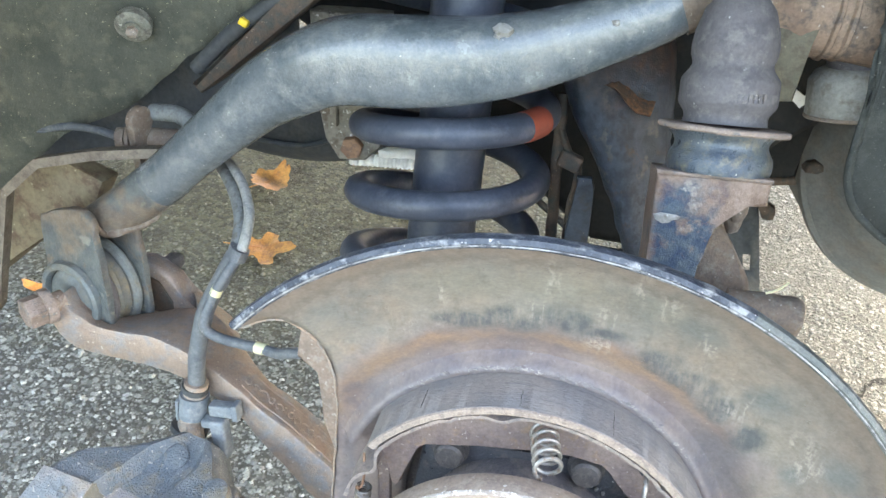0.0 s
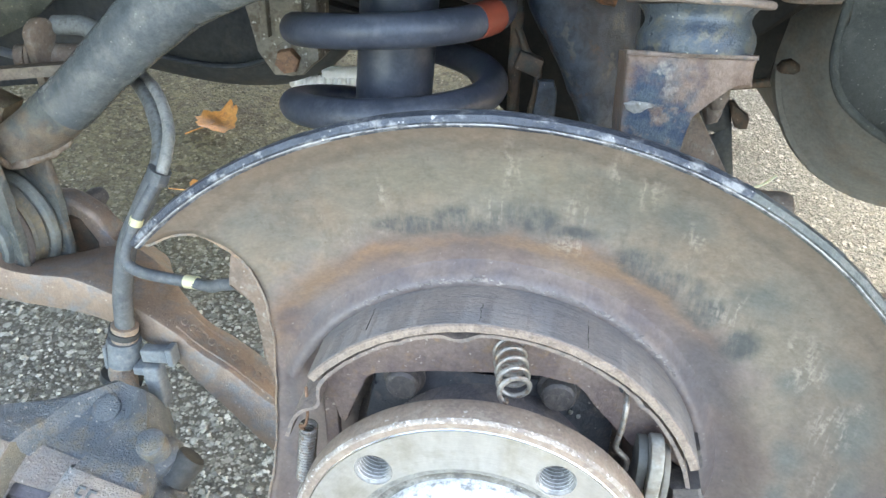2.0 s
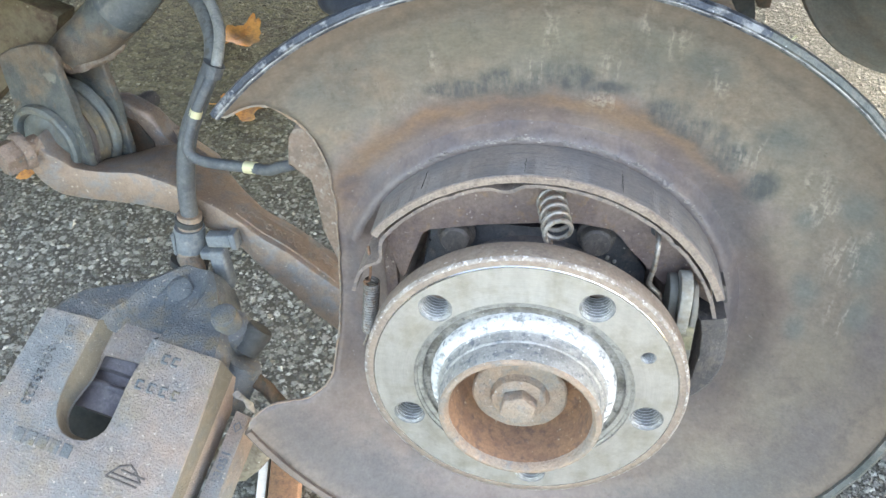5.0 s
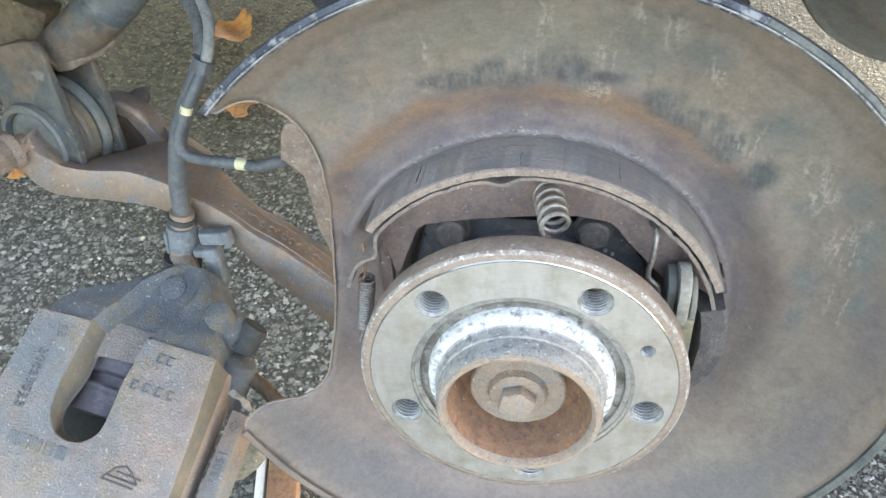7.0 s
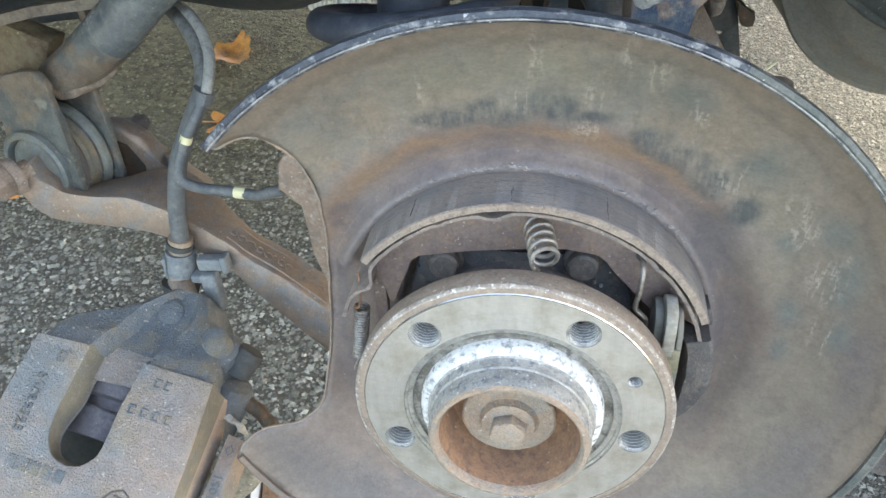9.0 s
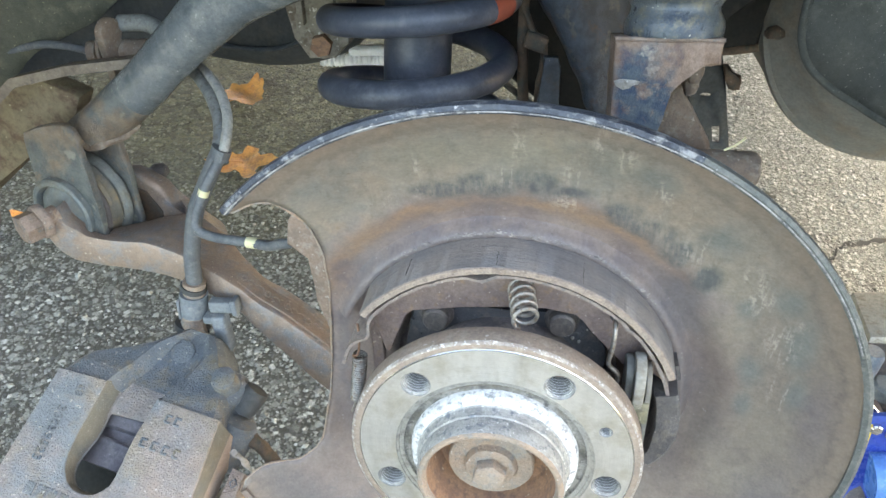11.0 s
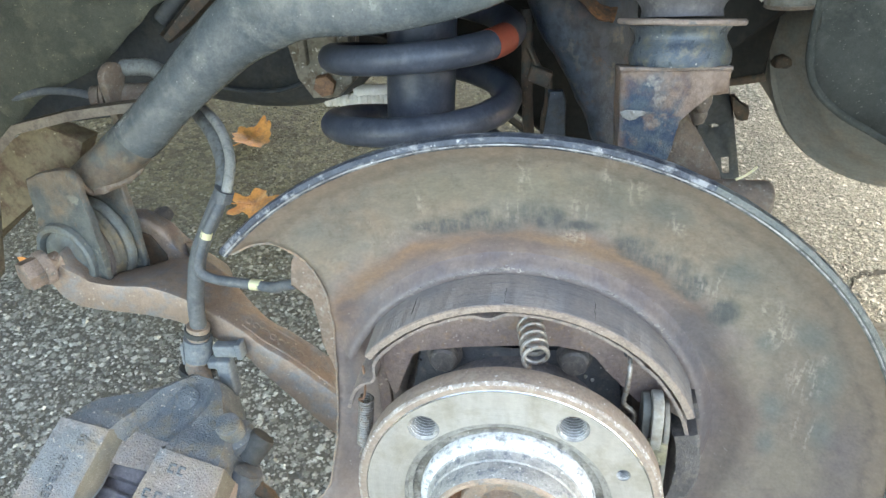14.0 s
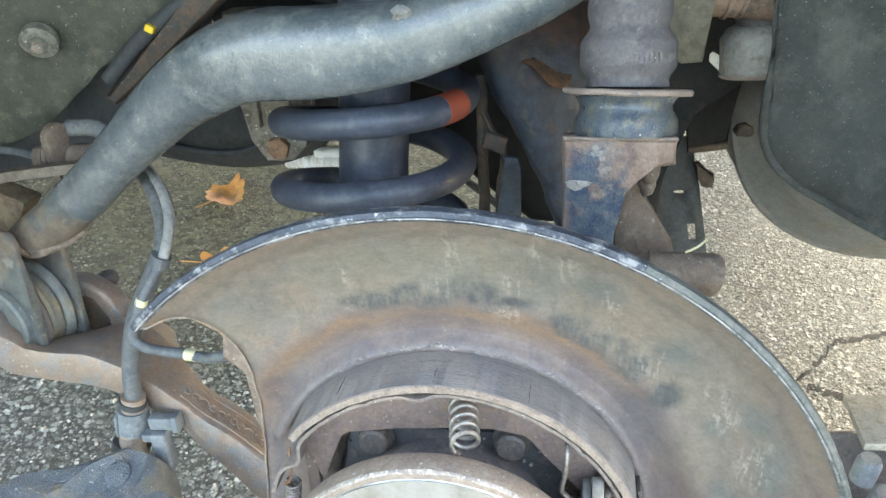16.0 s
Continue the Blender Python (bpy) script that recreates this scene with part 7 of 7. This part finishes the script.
    # roof of the wheel well, underbody and outer panel close the place above, unseen, to hold light off
    car = thing("car_body", (0.0, 0.60, 0.66), "dark underbody and quarter panel of the jacked car", "car body")
    bm = bmesh.new()
    block(bm, (3.15, 1.35, 0.10), Matrix.Translation((-0.825, 1.10, 0.86)), 0.02)
    part("underbody", bm, TANK, car, "black underbody")
    bm = bmesh.new()
    rows = [[Vector((0.05 + 0.42 * math.cos(radians(g)), y, 0.55 + 0.42 * math.sin(radians(g)))) for y in (-0.07, 0.08, 0.22, 0.40, 0.60)] for g in np.linspace(20, 160, 40)]
    join_grid(bm, rows)
    roof = part("wheel_well_roof", bm, LINER, car, "black wheel well roof")
    roof.modifiers.new("thickness", "SOLIDIFY").thickness = 0.004
    bm = bmesh.new()
    arch = [(0.05 + 0.425 * math.cos(radians(g)), 0.55 + 0.425 * math.sin(radians(g))) for g in np.linspace(0, 180, 40)]
    slab(bm, arch + [(-2.4, 0.50), (-2.4, 1.25), (0.80, 1.15), (0.84, 0.66), (0.58, 0.55)], face_front(), -0.085, -0.070)
    part("quarter_panel", bm, BODY_PAINT, car, "grey painted quarter panel")
    # unseen bumper, set where it dims the rear ground
    bm = bmesh.new()
    slab(bm, [(0.72, 0.62), (0.84, 0.62), (0.88, 0.95), (0.82, 1.15), (0.72, 1.15)], face_front(), -0.07, 1.75, 0.03)
    part("bumper", bm, BODY_PAINT, car, "grey rear bumper")


build_body()


def build_rear_side():
    pipe = thing("crossmember", (0.15, 0.28, 0.64), "rusty brown crossmember tube above the muffler", "crossmember")
    bm = bmesh.new()
    tube(bm, spline([(0.088, 0.278, 0.669), (0.105, 0.279, 0.667), (0.130, 0.280, 0.664), (0.220, 0.285, 0.658), (0.34, 0.30, 0.65)], 8), 0.0255, 28)
    roughen(bm, 0.0022, 50)
    roughen(bm, 0.0008, 160)
    part("tube", bm, RUST_CROSS, pipe)
    bm = bmesh.new()
    slab(bm, [(0.0900, 0.672), (0.1330, 0.672), (0.1281, 0.6499), (0.1246, 0.6165), (0.1120, 0.6150), (0.0900, 0.630)], face_front(), 0.256, 0.262, 0.0012)
    roughen(bm, 0.0008, 70)
    part("gusset", bm, OLIVE_PIPE, pipe, "olive-brown gusset plate")
    for x in (0.1360, 0.1440):
        bm = bmesh.new()
        disc_lathe(bm, (x, 0.2805, 0.664), (1, 0.03, -0.06), [(0.0255, 0.0), (0.0272, 0.0012), (0.0272, 0.0030), (0.0255, 0.0042)], 36)
        roughen(bm, 0.0008, 140)
        part("weld_band", bm, RUST_CROSS, pipe, "rusty weld band")
    bm = bmesh.new()
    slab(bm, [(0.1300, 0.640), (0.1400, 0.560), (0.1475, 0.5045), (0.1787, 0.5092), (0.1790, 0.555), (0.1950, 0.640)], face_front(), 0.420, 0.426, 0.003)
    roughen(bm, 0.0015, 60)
    part("lower_plate", bm, CRACK_AND_SHADE, pipe, "black lower plate")
    bm = bmesh.new()
    tube(bm, [(0.1475, 0.421, 0.5075), (0.1620, 0.421, 0.5098), (0.1780, 0.421, 0.5125)], 0.0036, 12)
    roughen(bm, 0.0010, 90)
    part("lower_lip", bm, RUST_DARK, pipe, "brown rusty lower lip")
    can = thing("bushing_can", (0.155, 0.28, 0.605), "dull grey steel bushing can below the crossmember", "bushing can")
    bm = bmesh.new()
    disc_lathe(bm, (0.1715, 0.294, 0.602), (-0.10, 0.12, 1), [(0.0, 0.0), (0.0285, 0.0), (0.0294, 0.002), (0.0294, 0.022), (0.0255, 0.028), (0.0210, 0.030), (0.0, 0.031)], 40)
    roughen(bm, 0.0006, 70)
    part("can", bm, DULL_GREY, can)
    bm = bmesh.new()
    disc_lathe(bm, (0.1715, 0.294, 0.6005), (-0.10, 0.12, 1), [(0.0, 0.0), (0.0289, 0.0), (0.0301, 0.0010), (0.0297, 0.0024), (0.0, 0.0024)], 40)
    part("lower_rim", bm, RUST_PALE, can, "worn lower rim")
    bm = bmesh.new()
    disc_lathe(bm, (0.167, 0.294, 0.628), (-0.10, 0.12, 1), [(0.0, 0.0), (0.0185, 0.0), (0.0185, 0.012), (0.0, 0.014)], 28)
    part("rubber", bm, RUBBER, can, "dark rubber core")

    muf = thing("muffler", (0.33, 0.60, 0.42), "dull grey oval exhaust muffler with rolled end rim", "muffler")
    cx, cz, rx, rz = 0.330, 0.560, 0.152, 0.152
    ring = lambda k, y, n=64: [Vector((cx + rx * k * math.copysign(abs(math.cos(2 * math.pi * i / n)) ** 0.85, math.cos(2 * math.pi * i / n)), y, cz + rz * k * math.copysign(abs(math.sin(2 * math.pi * i / n)) ** 0.85, math.sin(2 * math.pi * i / n)))) for i in range(n)]
    bm = bmesh.new()
    vs = join_grid(bm, [ring(0.985, 0.440), ring(0.985, 0.60), ring(0.97, 0.95)], closed_v=True)
    bm.faces.new(vs[-1])
    part("shell", bm, MUFFLER, muf)
    bm = bmesh.new()
    vs = join_grid(bm, [ring(0.985, 0.448), ring(0.997, 0.440), ring(1.0, 0.434), ring(0.990, 0.428), ring(0.965, 0.426)], closed_v=True)
    part("rolled_rim", bm, MUFFLER, muf, "rolled seam")
    bm = bmesh.new()
    vs = join_grid(bm, [ring(0.965, 0.426), ring(0.90, 0.418), ring(0.84, 0.408), ring(0.82, 0.402), ring(0.80, 0.400), ring(0.70, 0.384), ring(0.5, 0.36)], closed_v=True)
    bm.faces.new(vs[-1])
    roughen(bm, 0.0006, 30)
    part("end_cap", bm, MUFFLER, muf, "pressed end cap with a raised bead")
    bm = bmesh.new()
    tube(bm, [(0.33, 0.52, 0.67), (0.33, 0.52, 0.87)], 0.006, 10)
    part("hanger_rod", bm, DARK_STEEL, muf, "hanger rod")
    bm = bmesh.new()
    slab(bm, [(0.1835, 0.5205), (0.1940, 0.5200), (0.1985, 0.5230), (0.1970, 0.5290), (0.1900, 0.5315), (0.1845, 0.5290), (0.1825, 0.5250)], face_front(), 0.416, 0.430, 0.0035, 3)
    roughen(bm, 0.0014, 110)
    part("hanger_stub", bm, RUST_DARK, muf, "brown rusty hanger stub")


build_rear_side()


def build_perch():
    perch = thing("spring_perch", (-0.22, 0.25, 0.60), "rusty brown body flange beside the arm", "body flange")
    bm = bmesh.new()
    slab(bm, [(-0.2500, 0.5990), (-0.2442, 0.5930), (-0.2268, 0.6065), (-0.1629, 0.6570), (-0.150, 0.672), (-0.160, 0.676), (-0.1775, 0.660), (-0.1853, 0.6510)], face_front(), 0.236, 0.262, 0.003)
    roughen(bm, 0.0015, 60)
    part("flange", bm, RUST_DARK, perch)
    clip = thing("cable_tie", (-0.21, 0.235, 0.64), "small yellow plastic clip on a black cable", "clip")
    bm = bmesh.new()
    block(bm, (0.0060, 0.005, 0.0048), Matrix.Translation((-0.2105, 0.238, 0.6405)) @ Matrix.Rotation(0.5, 4, "Y"), 0.0008)
    part("clip", bm, YELLOW, clip)
    bm = bmesh.new()
    tube(bm, spline([(-0.252, 0.248, 0.606), (-0.230, 0.246, 0.626), (-0.2105, 0.244, 0.641), (-0.180, 0.240, 0.660), (-0.15, 0.24, 0.68)], 5), 0.0052, 12)
    part("cable", bm, TANK, clip, "black cable")


build_perch()


# ---- on the ground: leaves and the jack ----
def ground_at(x, y):
    return Vector((x, y, 0.0807 - 0.0651 * x + 0.1605 * y))


def build_leaf(x, y, size, turn, curl, seed, lobes=5, full=0.40):
    bm = bmesh.new()
    n = 90
    rim = []
    for i in range(n):
        a = 2 * math.pi * i / n
        main = 1 - abs(((a * lobes / (2 * math.pi)) + 0.5) % 1.0 - 0.5) * 2
        small = 1 - abs((a * lobes * 3 / (2 * math.pi)) % 1.0 - 0.5) * 2
        r = size * (full + (0.90 - full) * main ** 1.2 + 0.12 * small) * (0.70 + 0.30 * abs(math.cos(a / 2))) * (1 + 0.25 * noise.noise(Vector((a * 2, seed, 0))))
        rim.append((r * math.cos(a), r * math.sin(a)))
    rows = []
    for k in (1.0, 0.75, 0.5, 0.25, 0.04):
        rows.append([Vector((px * k, py * k, 0.005 + curl * (px * px + 0.2 * py * py) * k * k / size + 0.09 * size * noise.noise(Vector((px * k * 40, py * k * 40, seed))))) for px, py in rim])
    vs = join_grid(bm, rows, closed_v=True)
    bm.faces.new(vs[-1])
    ob = new("leaf", mesh_of("leaf", bm, LEAF))
    ob.matrix_world = UP @ Matrix.Translation(ground_at(x, y)) @ UP.to_3x3().inverted().to_4x4() @ Matrix.Rotation(radians(turn), 4, "Z")
    tagged(ob, "dry orange-brown maple leaf lying on the asphalt", "leaf", "fallen leaves")
    bm = bmesh.new()
    tube(bm, spline([(0, 0, 0.006), (-size * 0.6, size * 0.1, 0.007), (-size * 1.1, size * 0.3, 0.003)], 4), 0.0009, 6)
    stalk = new("stalk", mesh_of("stalk", bm, LEAF))
    stalk.parent = ob


build_leaf(-0.497, 0.885, 0.042, 60, 0.5, 1.0, 4, 0.72)
build_leaf(-0.436, 0.714, 0.052, 15, 0.2, 2.0, 5)
build_leaf(-0.655, 0.548, 0.038, 200, 0.5, 3.0, 5)


def build_shade_box():
    # box added where the recess goes black; its colour holds that shade
    sub = thing("subframe", (0.08, 0.40, 0.62), "added black box filling the deep shade behind the suspension", "subframe")
    bm = bmesh.new()
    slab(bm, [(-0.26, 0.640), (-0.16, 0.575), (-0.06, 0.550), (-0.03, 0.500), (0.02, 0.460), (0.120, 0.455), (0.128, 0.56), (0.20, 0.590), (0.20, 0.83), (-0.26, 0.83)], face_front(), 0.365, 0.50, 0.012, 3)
    part("box", bm, CRACK_AND_SHADE, sub)
    bm = bmesh.new()
    tube(bm, [(-0.16, 0.362, 0.572), (-0.06, 0.362, 0.547), (-0.03, 0.362, 0.497), (0.02, 0.362, 0.457), (0.120, 0.362, 0.452)], 0.005, 8, 0.5)
    part("lower_flange", bm, TANK, sub, "added lower flange of the black box")


build_shade_box()


def build_bright_gap():
    # white piece added in place of a sunlit gap beside the muffler
    clip = thing("bright_gap_piece", (0.153, 0.356, 0.588), "white strip standing in for the sunlit gap between crossmember and muffler", "clip")
    bm = bmesh.new()
    slab(bm, [(0.1451, 0.5949), (0.1530, 0.5878), (0.1605, 0.5959), (0.1628, 0.6022), (0.1604, 0.6030), (0.1586, 0.5985), (0.1545, 0.5962), (0.1512, 0.5995), (0.1470, 0.6016), (0.1449, 0.6000)], face_front(), 0.3555, 0.3575, 0.0006)
    part("bent_strip", bm, WHITE, clip)
    bm = bmesh.new()
    tube(bm, [(0.152, 0.357, 0.592), (0.148, 0.372, 0.605)], 0.0025, 8)
    part("stem", bm, SHADED_BLUE, clip, "added dark stem of the white strip")


build_bright_gap()


def build_jack():
    jack = thing("trolley_jack", (0.36, 0.29, 0.10), "blue steel trolley jack with a yellow label under the car", "trolley jack")
    bm = bmesh.new()
    slab(bm, [(0.276, 0.1400), (0.285, 0.2450), (0.292, 0.2505), (0.620, 0.290), (0.640, 0.150), (0.330, 0.112), (0.3110, 0.1580), (0.3040, 0.1690), (0.2960, 0.1600), (0.290, 0.130)], face_front(), 0.270, 0.276, 0.001)
    part("side_plate", bm, JACK_BLUE, jack, "blue enamelled side plate")
    bm = bmesh.new()
    slab(bm, [(0.276, 0.1300), (0.285, 0.2350), (0.292, 0.2405), (0.620, 0.280), (0.640, 0.140), (0.330, 0.102)], face_front(), 0.400, 0.406, 0.001)
    part("inner_plate", bm, DARK_STEEL, jack, "dark steel inner plate")
    bm = bmesh.new()
    slab(bm, [(0.2840, 0.2415), (0.2955, 0.2420), (0.2960, 0.2380), (0.2965, 0.2035), (0.2940, 0.2000), (0.2850, 0.1995)], face_front(), 0.2685, 0.2700)
    part("label", bm, YELLOW, jack, "yellow warning label")
    bm = bmesh.new()
    slab(bm, [(0.2850, 0.2220), (0.2890, 0.2225), (0.2910, 0.2060), (0.2868, 0.2050)], face_front(), 0.2678, 0.2686)
    part("label_panel", bm, WHITE, jack, "white panel of the label")
    for x, z in ((0.2985, 0.2380), (0.3120, 0.2330), (0.288, 0.172)):
        bm = bmesh.new()
        disc_lathe(bm, (x, 0.270, z), (0, -1, 0), [(0.0052, 0.0), (0.0052, 0.003), (0.0040, 0.0042), (0.0, 0.0044)], 20)
        part("bolt", bm, CHROME, jack, "bright bolt end")
    bm = bmesh.new()
    tube(bm, [(0.303, 0.262, 0.190), (0.60, 0.262, 0.225)], 0.0215, 28)
    part("cylinder", bm, JACK_CYAN, jack, "bright blue hydraulic cylinder")
    bm = bmesh.new()
    slab(bm, [(0.300, 0.330), (0.300, 0.390), (0.60, 0.390), (0.60, 0.330)], frame_of((0, 0, 0.238), (1, 0, 0.05), (0, 1, 0.1)), -0.004, 0.004, 0.001)
    part("top_plate", bm, DULL_GREY, jack, "grey top plate")
    for x, y, z, r, h in ((0.3130, 0.352, 0.232, 0.0105, 0.026), (0.3330, 0.345, 0.212, 0.0135, 0.014), (0.352, 0.370, 0.240, 0.012, 0.03)):
        bm = bmesh.new()
        disc_lathe(bm, (x, y, z), (0.1, -0.1, 1), [(0.0, 0.0), (r, 0.0), (r, h * 0.8), (r * 0.8, h), (0.0, h)], 24)
        part("knob", bm, GREY_PLASTIC, jack, "grey metal knob")
    bm = bmesh.new()
    tube(bm, [(0.3100, 0.320, 0.222), (0.3260, 0.310, 0.208)], 0.0022, 10)
    part("pin", bm, CHROME, jack, "bright steel pin")
    for x in (0.31, 0.58):
        bm = bmesh.new()
        disc_lathe(bm, (x + 0.02, 0.28, 0.138 - 0.06 * (x - 0.31)), (0, 1, 0), [(0.0, 0.0), (0.032, 0.0), (0.034, 0.004), (0.034, 0.110), (0.032, 0.114), (0.0, 0.114)], 28)
        part("roller", bm, DARK_STEEL, jack, "steel roller")


build_jack()


def build_loose():
    bar = thing("caliper_bracket", (-0.15, 0.07, 0.33), "rusty caliper bracket behind the shield horn", "bracket")
    bm = bmesh.new()
    tube(bm, spline([(-0.178, 0.082, 0.3600), (-0.1700, 0.080, 0.3640), (-0.1617, 0.078, 0.3594), (-0.1546, 0.076, 0.3506), (-0.1490, 0.074, 0.3429), (-0.142, 0.070, 0.334)], 6), 0.0048, 12, 0.8)
    roughen(bm, 0.0018, 110)
    part("bent_bar", bm, RUST_DARK, bar, "rusty bent bar")
    bm = bmesh.new()
    tube(bm, spline([(-0.1690, 0.062, 0.3640), (-0.1640, 0.061, 0.3605), (-0.1605, 0.060, 0.3560), (-0.1560, 0.059, 0.3490)], 5), 0.0022, 8, 0.5)
    roughen(bm, 0.0014, 260)
    part("flaking_strip", bm, ALUMINIUM, bar, "pale flaking strip")
    bm = bmesh.new()
    slab(bm, [(-0.1790, 0.325), (-0.1660, 0.324), (-0.1580, 0.312), (-0.1610, 0.300), (-0.1680, 0.2890), (-0.1800, 0.2790), (-0.1930, 0.2760), (-0.1990, 0.300)], face_front(), 0.062, 0.080, 0.006, 4)
    roughen(bm, 0.002, 60)
    roughen(bm, 0.0008, 200)
    part("lug", bm, MOUNT, bar, "brown rusty lug")
    bracket = thing("knuckle_plate", (-0.11, 0.10, 0.44), "rusty pinkish knuckle plate edge behind the shield", "knuckle")
    bm = bmesh.new()
    slab(bm, [(-0.1263, 0.4981), (-0.1240, 0.5130), (-0.1200, 0.5187), (-0.1100, 0.5200), (-0.0880, 0.4950), (-0.0880, 0.4200), (-0.1000, 0.4250), (-0.1070, 0.4412), (-0.1130, 0.4593), (-0.1132, 0.4904)], face_front(), 0.095, 0.103, 0.0015)
    roughen(bm, 0.0007, 80)
    part("plate", bm, RUST, bracket)


build_loose()


def build_plank():
    plank = thing("plank_end", tuple(ground_at(-0.215, 0.175)), "red-brown painted plank end with pale edge on the asphalt", "plank")
    base = ground_at(-0.215, 0.175)
    bm = bmesh.new()
    block(bm, (0.026, 0.09, 0.018), Matrix.Translation(base + Vector((0.006, -0.01, 0.010))) @ Matrix.Rotation(0.25, 4, "Z"), 0.002)
    part("board", bm, RUST_ORANGE, plank)
    bm = bmesh.new()
    block(bm, (0.008, 0.085, 0.014), Matrix.Translation(base + Vector((-0.013, -0.014, 0.010))) @ Matrix.Rotation(0.25, 4, "Z"), 0.001)
    part("pale_strip", bm, WHITE_AND_GLARE, plank, "pale chipped strip")


build_plank()


# ---- loose aggregate standing proud of the asphalt ----
def build_aggregate(count=42000):
    rng = np.random.default_rng(7)
    base = np.array([(1, 0, 0), (-1, 0, 0), (0, 1, 0), (0, -1, 0), (0, 0, 1), (0, 0, -0.4)], float)
    tris = np.array([(0, 2, 4), (2, 1, 4), (1, 3, 4), (3, 0, 4), (2, 0, 5), (1, 2, 5), (3, 1, 5), (0, 3, 5)])
    # level ground coordinates
    xs, ys = rng.uniform(-0.95, 0.85, count), rng.uniform(0.10, 1.75, count)
    size = rng.uniform(0.0011, 0.0030, count) * np.where(rng.random(count) < 0.08, 1.5, 1.0)
    shape = base[None] * (1 + rng.uniform(-0.35, 0.35, (count, 6, 3))) + rng.uniform(-0.25, 0.25, (count, 6, 3))
    ang = rng.uniform(0, 2 * np.pi, count)
    ca, sa = np.cos(ang)[:, None], np.sin(ang)[:, None]
    px, py = shape[:, :, 0] * ca - shape[:, :, 1] * sa, shape[:, :, 0] * sa + shape[:, :, 1] * ca
    verts = np.stack([px, py, shape[:, :, 2] * 0.55], 2) * size[:, None, None]
    verts[:, :, 0] += xs[:, None]
    verts[:, :, 1] += ys[:, None]
    verts[:, :, 2] += 0.0002
    faces = (tris[None] + 6 * np.arange(count)[:, None, None]).reshape(-1, 3)
    mesh = bpy.data.meshes.new("aggregate")
    mesh.from_pydata(verts.reshape(-1, 3).tolist(), [], faces.tolist())
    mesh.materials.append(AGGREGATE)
    ob = new("aggregate", mesh)
    tagged(ob, "cream and grey stone chips bedded in the asphalt", "stone chips", kind="stuff")


build_aggregate()



# ---- an open crack in the asphalt beside the jack ----
def build_crack():
    rng = random.Random(11)
    for line in ([(0.330, 0.606), (0.368, 0.649), (0.393, 0.684), (0.429, 0.700), (0.520, 0.735), (0.640, 0.760)], [(0.345, 0.600), (0.373, 0.592), (0.396, 0.582), (0.470, 0.570)]):
        pts = spline([ground_at(x, y) for x, y in line], 12)
        rows = []
        for k, p in enumerate(pts):
            p = UP @ Vector(p)
            half = 0.0050 + 0.0035 * noise.noise(Vector((k * 0.4, line[0][0] * 50, 0))) + rng.uniform(-0.001, 0.0025)
            jog = Vector((rng.uniform(-1, 1), rng.uniform(-1, 1), 0)) * 0.0028
            rows.append([p + jog + Vector((-half * 0.3, -half * 0.8, 0.0008)), p + jog + Vector((0, 0, 0.0011)), p + jog + Vector((half * 0.3, half * 0.8, 0.0008))])
        bm = bmesh.new()
        join_grid(bm, rows)
        part("crack", bm, CRACK_AND_SHADE, bpy.data.objects["ground"], "open dark crack in the asphalt")


build_crack()
